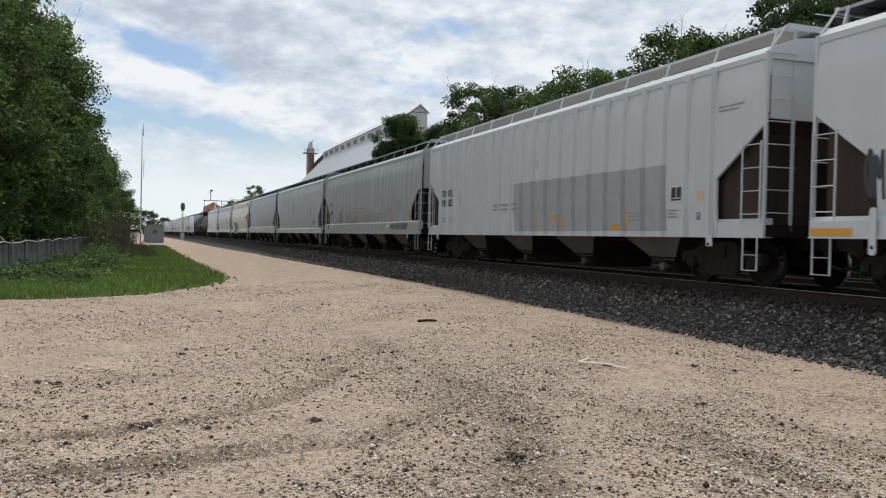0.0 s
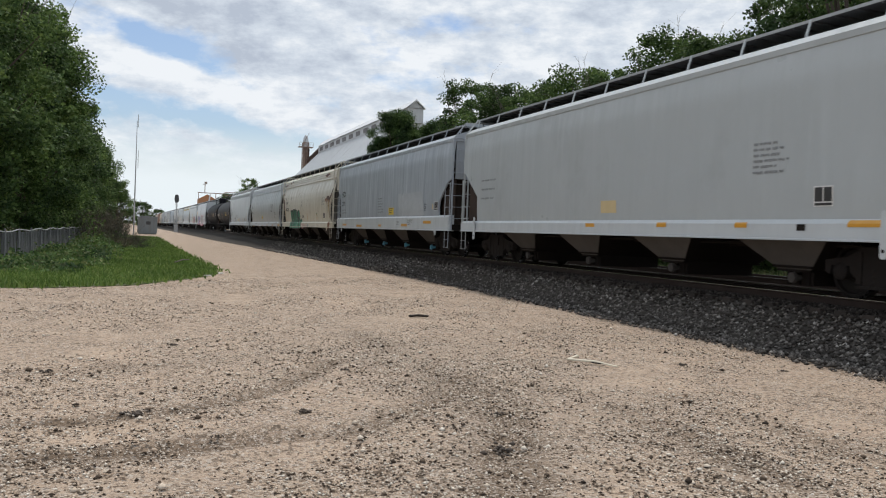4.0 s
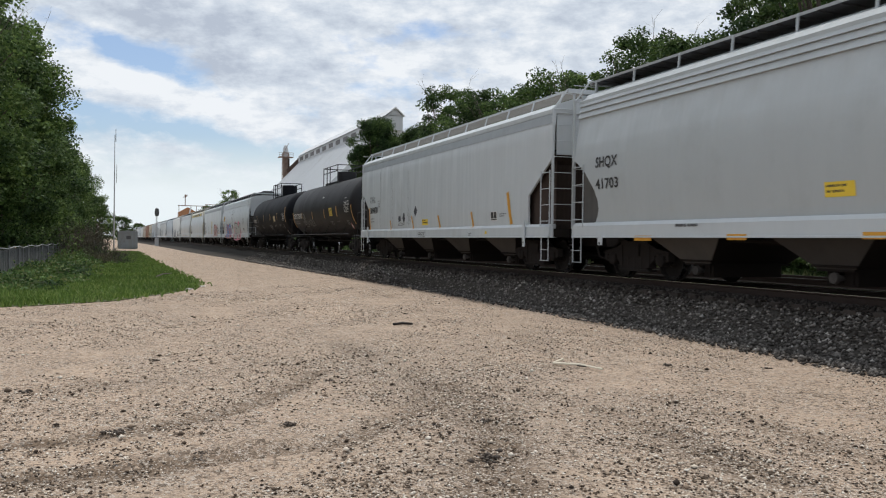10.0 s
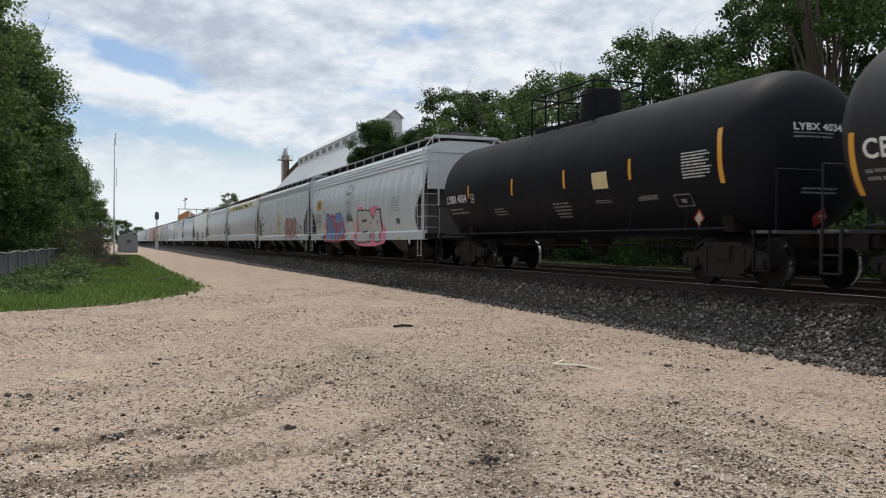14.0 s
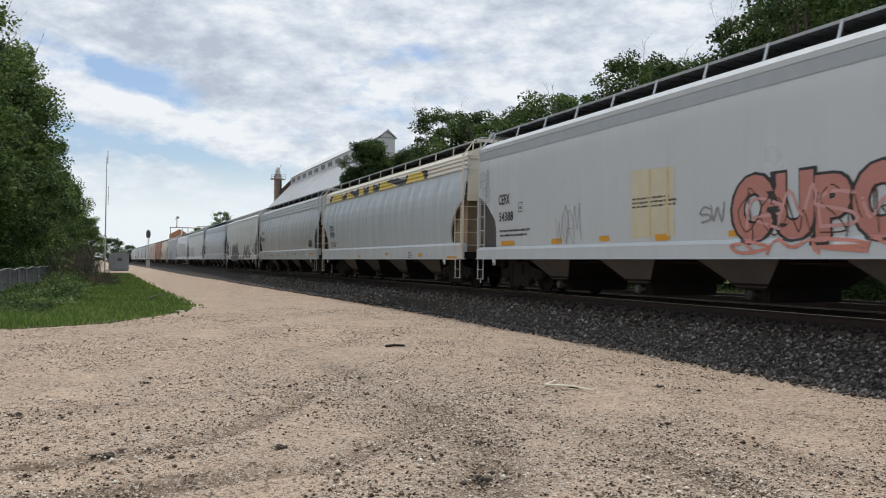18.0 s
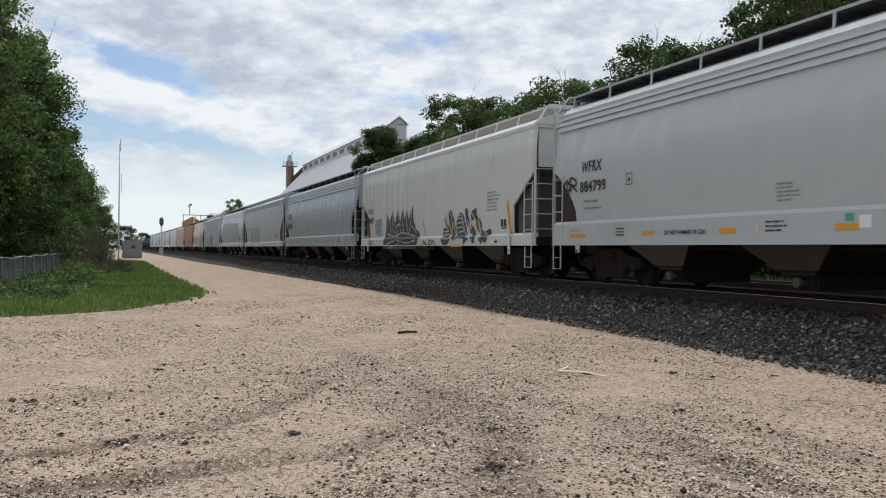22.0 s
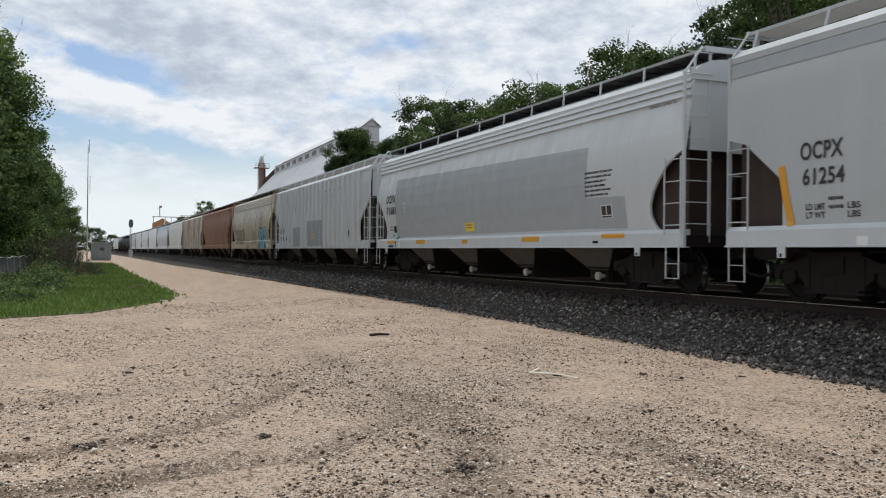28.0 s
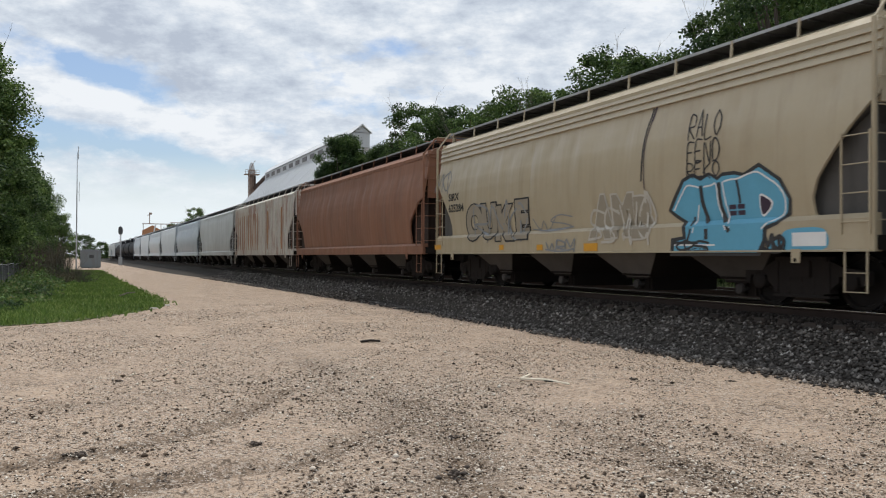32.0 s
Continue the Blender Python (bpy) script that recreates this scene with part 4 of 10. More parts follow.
def shrub(x, y, w, h, count, mat, size=0.14, label="", stems=0):
    c = rng.normal(size=(count, 3))
    c /= np.linalg.norm(c, axis=1)[:, None]
    c *= (rng.random(count) ** 0.4)[:, None]
    lump = 1 + 0.3 * np.sin(c[:, 0] * 5 + x) * np.cos(c[:, 1] * 6 + y)
    c = c * np.array([w, w, h]) * lump[:, None]
    c[:, 2] = np.abs(c[:, 2]) + 0.03
    v, f = leaves(c, size)
    b = Build()
    for k in range(6):
        a = k * 1.05
        b.bar((0, 0, -0.03), (w * 0.5 * math.cos(a), w * 0.5 * math.sin(a), h * 0.75), 0.012, 4, 0.005)
    ob = new("shrub")
    part("stem", b, M_BARE, ob)
    part("foliage", quads("foliage", v, f, mat), mat, ob)
    ob.location = (x, y, 0.02)
    return tagged(ob, label, "shrub", "weeds along the fence")


for k in range(34):
    y = 27 + 1.15 * k + random.uniform(-0.4, 0.4)
    x = -3.0 - 0.012 * (y - 27) + random.uniform(-1.5, 1.3) + (0.0 if y > 33 else -0.6)
    shrub(x, y, random.uniform(0.7, 1.2), random.uniform(0.28, 0.55), 420, M_WEED, 0.13, "low leafy green weeds in front of the fence")
for k in range(34):
    y = 25.2 + 0.33 * k + random.uniform(-0.3, 0.3)
    x = random.uniform(-7.5, -1.0 if y > 28 else -2.6)
    shrub(x, y, random.uniform(0.6, 1.0), random.uniform(0.16, 0.32), 360, M_WEED, 0.11, "low leafy green weeds in front of the fence")
def brush(x, y, w, h, stems):
    """Bare upright stems with side twigs, and a few leaves low down."""
    base = np.stack([rng.normal(size=stems) * w * 0.42, rng.normal(size=stems) * w * 0.42, np.full(stems, -0.03)], -1)
    lean = np.stack([base[:, 0] * 0.5 + rng.normal(size=stems) * 0.22 * h, base[:, 1] * 0.5 + rng.normal(size=stems) * 0.22 * h, h * rng.uniform(0.45, 1.05, stems)], -1)
    a, b = [base], [base + lean]
    for k in range(7):
        t = rng.uniform(0.25, 0.95, (stems, 1))
        root = base + lean * t
        a.append(root)
        b.append(root + rng.normal(size=(stems, 3)) * np.array([0.16, 0.16, 0.10]) * h * 0.6 + np.array([0, 0, 0.10 * h]))
    a, b = np.concatenate(a), np.concatenate(b)
    d = b - a
    u = np.cross(d, rng.normal(size=d.shape)); u /= np.linalg.norm(u, axis=1)[:, None]
    wd = np.where(np.arange(len(a)) < stems, 0.016, 0.009)[:, None]
    v = np.stack([a - u * wd, a + u * wd, b], 1).reshape(-1, 3)
    ob = new("brush")
    tagged(part("twig", quads("twig", v, np.arange(len(v)).reshape(-1, 3), M_DRY), M_DRY, ob), kind="stuff")
    c = rng.normal(size=(160, 3)) * np.array([w * 0.6, w * 0.6, h * 0.16])
    c[:, 2] = np.abs(c[:, 2]) + 0.03
    lv, lf = leaves(c, 0.12)
    part("foliage", quads("foliage", lv, lf, M_WEED), M_WEED, ob)
    ob.location = (x, y, 0.02)
    return tagged(ob, "dry grey-brown bare brush at the end of the fence", "brush", "brush at the fence's end")


for k in range(20):
    y = 56 + 1.6 * k + random.uniform(-1, 1)
    brush(random.uniform(-3.6, -2.2), y, random.uniform(0.9, 1.5), random.uniform(1.4, 2.8), 75)
for k in range(16):
    y = 52 + 1.5 * k + random.uniform(-0.6, 0.6)
    brush(random.uniform(-2.2, -0.2) - 0.01 * (y - 52), y, random.uniform(0.8, 1.2), random.uniform(0.4, 0.8), 60)
for k in range(22):
    y = 46 + 2.6 * k + random.uniform(-0.9, 0.9)
    shrub(random.uniform(-3.6, -1.9) - 0.01 * (y - 46), y, random.uniform(0.7, 1.1), random.uniform(0.5, 1.1), 420, M_WEED, 0.14, "leafy green weeds among the dry brush")
for k in range(26):
    y = 2 + 3.4 * k + random.uniform(-1, 1)
    shrub(21.5 + random.uniform(-1.0, 1.2), y, random.uniform(1.2, 2.0), random.uniform(0.3, 0.6), 600, M_WEED, 0.15, "low green weeds beyond the second track")

# thick undergrowth under the trees behind the tracks
uc = np.stack([rng.uniform(25.5, 33.5, 52000), rng.uniform(-12, 150, 52000), 3.6 * rng.random(52000) ** 1.3], -1)
uc[:, 2] *= 0.65 + 0.35 * np.sin(uc[:, 1] * 0.9) * np.sin(uc[:, 1] * 0.37 + 1)
uv_, uf_ = leaves(uc, 0.36)
tagged(new("undergrowth", quads("undergrowth", uv_, uf_, M_LEAF_D)), "dense dark green undergrowth below the trees", "undergrowth", kind="stuff")

# ---- fence ----
# rank growth beyond the second track
vb2 = Build().box(18.6, 60, -60, 140, -0.05, 0.03)
tagged(part("grass_verge", vb2, M_TURF), "rough green growth beyond the second track", "grass", kind="structure")
n_t = 26000
tx_, ty_ = rng.uniform(18.7, 24.5, n_t), rng.uniform(-6, 75, n_t)
th_ = rng.uniform(0.25, 0.8, n_t)
ta_ = rng.random(n_t) * 6.283
lean_ = rng.normal(size=(n_t, 2)) * 0.3 * th_[:, None]
t0_ = np.stack([tx_ - np.cos(ta_) * 0.03, ty_ - np.sin(ta_) * 0.03, np.full(n_t, 0.02)], -1)
t1_ = np.stack([tx_ + np.cos(ta_) * 0.03, ty_ + np.sin(ta_) * 0.03, np.full(n_t, 0.02)], -1)
t2_ = np.stack([tx_ + lean_[:, 0], ty_ + lean_[:, 1], th_], -1)
M_RANK = leaf_material("rank_grass", [(0.0, (0.075, 0.105, 0.045)), (0.6, (0.13, 0.165, 0.08)), (1.0, (0.24, 0.235, 0.14))], 0.3, 0.5)
tagged(new("tall_grass", quads("tall_grass", np.stack([t0_, t1_, t2_], 1).reshape(-1, 3), np.arange(n_t * 3).reshape(n_t, 3), M_RANK)), "rank grey-green grass beyond the second track", "grass", kind="stuff")
M_SLAT = surface("weathered_fence_slat", (0.115, 0.12, 0.125), (0.06, 0.063, 0.066), rough=0.85, scale=3, fine=30, mix=0.9, bump=0.2, vary=0.35)
M_FENCE = surface("weathered_fence_steel", (0.20, 0.205, 0.21), (0.12, 0.122, 0.125), rough=0.7, metal=0.2, scale=2, fine=25, bump=0.05)
F0, F1, FH = Vector((-4.35, 27.6, 0)), Vector((-3.75, 66.0, 0)), 1.13
fence = tagged(new("fence"), "grey chain-link fence with vertical privacy slats and a sagging top rail", "fence")
fd = (F1 - F0).normalized()
fl = (F1 - F0).length
slat = Build().box(-0.055, 0.055, -0.008, 0.008, 0.06, FH - 0.06).mesh("slat", M_SLAT)
for k in range(int(fl / 0.135)):
    p = F0 + fd * (0.08 + k * 0.135)
    if random.random() < 0.05:
        continue
    o = part("slat", slat, M_SLAT, fence)
    o.location = (p.x, p.y, random.uniform(-0.03, 0.03))
    o.rotation_euler = (0, random.uniform(-0.05, 0.05), math.atan2(fd.y, fd.x))
post = Build().lathe([(-0.3, 0.035), (FH + 0.05, 0.035), (FH + 0.09, 0.02)], "z", (0, 0, 0), 8).mesh("post", M_FENCE, True)
for k in range(int(fl / 3) + 1):
    p = F0 + fd * (k * 3.0) + Vector((0.06, 0, 0))
    o = part("post", post, M_FENCE, fence)
    o.location = p
for k in range(int(fl / 1.5)):
    tr_ = Build()
    p, q = F0 + fd * (k * 1.5), F0 + fd * (k * 1.5 + 1.5)
    za, zb = FH + 0.04 * math.sin(k * 1.9), FH + 0.04 * math.sin((k + 1) * 1.9)
    tr_.bar((p.x + 0.05, p.y, za), (q.x + 0.05, q.y, zb), 0.022, 6)
    part("top_rail", tr_, M_GALV, fence)
# the gate at the near end stands across towards the lot's edge
gate = tagged(new("fence_gate"), "grey chain-link gate panel with a round post and a diagonal brace", "gate")
gp = Build().lathe([(-0.3, 0.045), (1.68, 0.045), (1.72, 0.02)], "z", (F0.x, F0.y - 0.3, 0), 10)
part("gate_post", gp, M_GALV, gate, smooth=True)
G1 = Vector((-9.5, 26.2, 0))
gr = Build()
gd = G1 - Vector((F0.x, F0.y - 0.3, 0))
for z in (0.12, 0.65, 1.2):
    gr.bar((F0.x, F0.y - 0.3, z), (G1.x, G1.y, z), 0.024)
for k in range(1, 5):
    p = Vector((F0.x, F0.y - 0.3, 0)) + gd * (k / 4)
    gr.bar((p.x, p.y, 0.1), (p.x, p.y, 1.25), 0.024)
gr.bar((F0.x, F0.y - 0.3, 1.6), (F0.x + 0.05, F0.y + 2.2, 1.12), 0.02)
part("gate_frame", gr, M_GALV, gate)
for k in range(36):
    p = Vector((F0.x, F0.y - 0.3, 0)) + gd * ((k + 0.5) / 36)
    o = part("slat", slat, M_SLAT, gate)
    o.location = (p.x, p.y + 0.03, 0.0)
    o.rotation_euler = (0, random.uniform(-0.04, 0.04), math.atan2(gd.y, gd.x))

# ---- mast, cabinet, signal ----
mast = tagged(new("radio_mast"), "slim grey radio mast behind the equipment hut", "mast")
part("pole", Build().lathe([(0, 0.09), (7, 0.07), (14.2, 0.035), (14.25, 0.01)], "z", (0, 0, 0), 8), M_GALV, mast, smooth=True)
part("antenna", Build().lathe([(13.4, 0.05), (14.9, 0.04), (15.0, 0.01)], "z", (0.12, 0, 0), 8).bar((0, 0, 13.6), (0.12, 0, 13.6), 0.02).bar((0.25, 0, 8.3), (0.25, 0, 10.6), 0.03).bar((0, 0, 9.4), (0.25, 0, 9.4), 0.02), M_GALV, mast)
mast.location = (-1.12, 112.0, 0)
hut = tagged(new("equipment_hut"), "small grey metal signal equipment hut with a vent", "hut")
M_HUT = surface("grey_metal_hut", (0.21, 0.235, 0.25), (0.17, 0.19, 0.20), rough=0.6, scale=1, fine=20, streak=0.3, dirt=GRIME)
part("body", Build().box(-1.3, 1.3, -1.3, 1.3, 0.15, 2.35).box(-1.2, 1.2, -1.2, 1.2, 0.0, 0.15), M_HUT, hut)
part("roof", Build().prism([(-1.4, 2.35), (1.4, 2.35), (1.4, 2.42), (0, 2.58), (-1.4, 2.42)], "y", -1.4, 1.4), M_HUT, hut)
part("door", Build().box(-1.33, -1.3, -0.45, 0.45, 0.2, 2.15), M_HUT, hut)
part("vent", Build().box(-0.2, 0.4, -1.34, -1.3, 1.35, 1.8), M_GRATE, hut, "dark louvred vent")
hut.location = (0.55, 127.0, 0)
signal = tagged(new("railway_signal"), "railway signal mast with a grey round-backed head", "signal")
part("mast", Build().lathe([(0, 0.16), (0.3, 0.16), (0.32, 0.09), (7.4, 0.07), (7.45, 0.02)], "z", (0, 0, 0), 8), M_GALV, signal, smooth=True)
M_SIGNAL = surface("grey_signal_paint", (0.085, 0.088, 0.09), (0.05, 0.052, 0.055), rough=0.6, scale=3, fine=20)
hd = part("signal_head", Build().prism([(0.42 * math.cos(a), 6.5 + max(-0.75, min(0.75, 0.95 * math.sin(a)))) for a in np.linspace(0, 6.283, 20)[:-1]], "y", -0.25, -0.18), M_SIGNAL, signal)
for z in (6.05, 6.5, 6.95):
    part("hood", Build().lathe([(-0.55, 0.14), (-0.25, 0.15)], "y", (0, 0, z), 12), M_SIGNAL, hd)
part("ladder", Build().bar((-0.2, 0.25, 0.1), (-0.2, 0.25, 6.6), 0.02).bar((0.2, 0.25, 0.1), (0.2, 0.25, 6.6), 0.02), M_GALV, signal)
part("cabinet", Build().box(-0.35, 0.35, -0.9, -0.3, 0.0, 1.5), M_GALV, signal)
signal.location = (5.95, 172.0, 0.0)

# ---- storage building and elevator tower ----
M_SHEET = surface("white_metal_roofing", (0.66, 0.68, 0.70), (0.56, 0.58, 0.60), rough=0.45, scale=0.15, fine=2.5, mix=0.7, bump=0.05, streak=0.25, dirt=(0.4, 0.4, 0.4), stretch=(1, 1, 0.4))
M_WALL = surface("pale_grey_metal_wall", (0.46, 0.48, 0.50), (0.40, 0.42, 0.44), rough=0.5, scale=0.2, fine=3, streak=0.2, dirt=(0.3, 0.3, 0.3))
M_GLASSDARK = surface("dark_window_glass", (0.13, 0.125, 0.125), (0.09, 0.088, 0.09), spec=0.15, rough=0.5, scale=2, fine=10, bump=0)
barn = tagged(new("storage_building"), "huge white metal A-roofed bulk storage building with a ridge gallery", "building")
BX, BY0, BY1, EW = 44.35, 143.0, 221.0, 19.85
RB, HW = 21.5, 1.6
part("roof", Build().prism([(BX - EW, 2.6), (BX - EW, 2.2), (BX + EW, 2.2), (BX + EW, 2.6), (BX + HW, RB), (BX - HW, RB)], "y", BY0, BY1), M_SHEET, barn)
part("base_wall", Build().box(BX - EW + 0.4, BX + EW - 0.4, BY0 + 0.3, BY1 - 0.3, 0, 2.3), M_WALL, barn)
seam = Build().prism([(BX - EW - 0.03, 2.62), (BX - HW - 0.03, RB + 0.03), (BX - HW - 0.1, RB + 0.13), (BX - EW - 0.1, 2.72)], "y", -0.04, 0.04).mesh("seam", M_SHEET)
for k in range(38):
    o = part("seam", seam, M_SHEET, barn); o.location = (0, BY0 + 1 + k * 2.05, 0)
gal = part("ridge_gallery", Build().box(BX - HW + 0.15, BX + HW - 0.15, BY0 - 1.0, BY1 + 1.0, RB - 0.5, RB + 2.1), M_WALL, barn, "pale gallery along the ridge")
part("gallery_roof", Build().prism([(BX - HW - 0.2, RB + 2.0), (BX, RB + 3.6), (BX + HW + 0.2, RB + 2.0), (BX, RB + 3.3)], "y", BY0 - 1.4, BY1 + 1.3), M_SHEET, gal)
part("gallery_gable", Build().prism([(BX - HW + 0.1, RB + 2.0), (BX, RB + 3.3), (BX + HW - 0.1, RB + 2.0)], "y", BY0 - 1.0, BY0 - 0.8), M_WALL, gal)
win = Build().box(BX - HW + 0.08, BX - HW + 0.14, -1.85, 1.85, RB + 0.55, RB + 1.55).mesh("window", M_GLASSDARK)
wfr = Build().box(BX - HW + 0.04, BX - HW + 0.14, -2.0, 2.0, RB + 0.43, RB + 0.55).box(BX - HW + 0.04, BX - HW + 0.14, -2.0, 2.0, RB + 1.55, RB + 1.65).mesh("window_frame", M_WALL)
for k in range(12):
    o = part("window", win, M_GLASSDARK, barn); o.location = (0, BY0 + 2.2 + k * 6.6, 0)
    part("window_frame", wfr, M_WALL, o)
tower = tagged(new("elevator_tower"), "rust-stained steel elevator tower with a top platform and a chute", "tower")
M_TOWER = surface("stained_tower_steel", (0.30, 0.24, 0.20), (0.18, 0.10, 0.07), rough=0.8, scale=0.6, fine=6, mix=0.9, bump=0.2)
M_RUSTY = surface("dark_rusty_steel", (0.075, 0.045, 0.035), (0.05, 0.035, 0.03), rough=0.85, scale=0.8, fine=6, mix=0.9, bump=0.2)
tb = Build()
for x, y in itertools.product((-1.2, 1.2), (-1.2, 1.2)):
    tb.box(x - 0.15, x + 0.15, y - 0.15, y + 0.15, 0, 26)
for k in range(9):
    z = 2 + k * 3
    tb.box(-1.3, 1.3, -1.3, -1.1, z, z + 0.2).box(-1.3, 1.3, 1.1, 1.3, z, z + 0.2).box(-1.3, -1.1, -1.3, 1.3, z, z + 0.2).box(1.1, 1.3, -1.3, 1.3, z, z + 0.2)
    tb.bar((-1.2, -1.25, z), (1.2, -1.25, z + 3), 0.09)
part("frame", tb, M_TOWER, tower)
part("leg_casing", Build().box(-0.9, 0.0, -0.6, 0.6, 0, 27).box(0.2, 0.9, -0.6, 0.6, 0, 27), M_TOWER, tower)
part("head_house", Build().lathe([(25.1, 1.25), (26.6, 1.25), (27.6, 1.0), (28.3, 0.55), (28.5, 0.1)], "z", (0, 0, 0), 12), M_WALL, tower, "pale dusty rounded head")
pl = Build().box(-3.0, 3.0, -2.0, 2.0, 24.9, 25.1)
for x in (-3, -1.5, 0, 1.5, 3):
    pl.bar((x, -2, 25), (x, -2, 26.2), 0.05)
pl.bar((-3, -2, 26.2), (3, -2, 26.2), 0.05).bar((-3, -2, 25.6), (3, -2, 25.6), 0.05)
part("platform", pl, M_TOWER, tower)
ch = Build().bar((0.6, -1.4, 20.9), (5.4, -3.6, 24.4), 0.62, 8).bar((0.6, -1.4, 19.4), (5.4, -3.6, 22.9), 0.16)
for k in range(6):
    q = k / 5
    ch.bar((0.6 + 4.8 * q, -1.4 - 2.2 * q, 19.4 + 3.5 * q), (0.6 + 4.8 * min(1, q + 0.1), -1.4 - 2.2 * q, 20.9 + 3.5 * q), 0.12)
part("chute", ch, M_RUSTY, tower, "dark rusty chute with a lattice below")
part("ladder_shaft", Build().box(0.95, 1.5, -1.5, 1.2, 0, 24.6), M_RUSTY, tower, "dark rusty ladder shaft")
tower.matrix_basis = pose(40.2, 226.0, 0) @ Matrix.Diagonal((0.62, 0.62, 0.94, 1))
annex = tagged(new("brick_headhouse"), "orange-brown headhouse with a flat platform roof and a pole", "building")
M_ORANGE = surface("orange_brown_wall", (0.40, 0.20, 0.10), (0.30, 0.15, 0.08), rough=0.85, scale=0.4, fine=5)
part("wall", Build().box(-4.2, 1.4, -4, 4, 0, 10.4).prism([(-4.2, 10.4), (-1.4, 12.0), (1.4, 10.4)], "y", -4, 4), M_ORANGE, annex)
part("lean_to", Build().prism([(1.4, 0), (3.9, 0), (3.9, 9.0), (1.4, 10.2)], "y", -3.6, 3.6), M_ORANGE, annex)
part("downspout", Build().bar((-1.2, -4.15, 8.5), (-0.4, -4.15, 12.2), 0.22), M_SHEET, annex, "pale spout down the gable")
part("platform", Build().box(-4.6, 4.2, -4.5, -4.1, 12.35, 12.6).box(-4.4, -4.2, -4.4, -4.2, 10.2, 12.4).box(1.2, 1.4, -4.4, -4.2, 10.2, 12.4), M_TOWER, annex)
part("pole", Build().bar((-2.3, -4.2, 12.4), (-2.3, -4.2, 16.2), 0.14).bar((-3.0, -4.2, 15.3), (-1.7, -4.2, 15.6), 0.1).box(-2.5, -1.6, -4.4, -4.0, 15.7, 16.2), M_TOWER, annex)
cv = Build().box(4.2, 12.5, -4.5, -4.1, 12.9, 13.1).box(4.2, 12.5, -4.5, -4.1, 11.9, 12.05)
for k in range(9):
    cv.bar((4.2 + k * 1.0, -4.3, 11.95), (4.7 + k * 1.0, -4.3, 13.0), 0.07)
part("conveyor", cv, M_TOWER, annex, "thin trussed conveyor running off the headhouse")
part("conveyor_leg", Build().box(11.9, 12.2, -4.5, -4.2, 0, 12.0), M_TOWER, annex)
annex.location = (21.5, 300.0, 0)

# ---- the train ----
SPEED = 10.39
CAR_W = 1.55


def side_x(kind, z):
    """Half width of the body at a height over the rail."""
    if kind == "curved":
        return float(np.interp(z, [0.8, 1.1, 1.4, 1.8, 2.2, 2.6, 2.9, 3.2, 3.45, 3.95], [1.47, 1.475, 1.525, 1.575, 1.605, 1.60, 1.572, 1.515, 1.445, 1.40]))
    return float(np.interp(z, [0.8, 1.1, 1.6, 3.4, 3.95], [1.52, 1.53, 1.56, 1.55, 1.49]))


INSET = {
    "diag": [(4.2, 0.0), (2.78, 0.0), (1.92, 1.25), (1.0, 1.27)],
    "curved": [(4.2, 0.0), (2.62, 0.0), (2.48, 0.30), (2.28, 0.58), (1.90, 0.92), (1.65, 1.04), (1.45, 1.04), (1.30, 0.95), (1.20, 0.86), (1.0, 0.82)],
    "slant": [(4.2, 0.0), (2.95, 0.0), (2.55, 0.42), (2.2, 0.74), (1.9, 0.98), (1.65, 1.08), (1.4, 1.06), (1.2, 0.96), (1.0, 0.9)],
    "small": [(4.2, 0.0), (2.66, 0.0), (2.58, 0.30), (2.35, 0.50), (1.9, 0.64), (1.5, 0.66), (1.2, 0.58), (1.0, 0.55)],
    "corner": [(4.2, 0.0), (2.62, 0.0), (2.50, 0.42), (1.92, 1.15), (1.70, 1.24), (1.45, 1.22), (1.0, 1.20)],
}


def inset_at(shape, z):
    pts = INSET[shape][::-1]
    return float(np.interp(z, [p[0] for p in pts], [p[1] for p in pts]))


def cached(fn):
    store = {}

    def wrapped(*args):
        if args not in store:
            store[args] = fn(*args)
        return store[args]
    return wrapped


@cached
def wheelset_meshes():
    w = Build()
    for s in (-1, 1):
        w.lathe([(s * 0.66, 0.10), (s * 0.665, 0.455), (s * 0.695, 0.457), (s * 0.70, 0.425), (s * 0.80, 0.415), (s * 0.80, 0.36), (s * 0.755, 0.34), (s * 0.745, 0.16), (s * 0.79, 0.12)], "x", (0, 0, 0), 24)
    w.lathe([(-0.96, 0.07), (-0.96, 0.08), (0.96, 0.08), (0.96, 0.07)], "x", (0, 0, 0), 10)
    for k in range(3):
        a = k * 2.094
        for s in (-1, 1):
            w.bar((s * 0.97, 0.045 * math.cos(a), 0.045 * math.sin(a)), (s * 0.985, 0.045 * math.cos(a), 0.045 * math.sin(a)), 0.013, 5)
    t = Build().lathe([(0.705, 0.4265), (0.798, 0.4165)], "x", (0, 0, 0), 24, False)
    return w.mesh("wheelset", M_WHEEL, True), t.mesh("tread", M_TREAD, True)


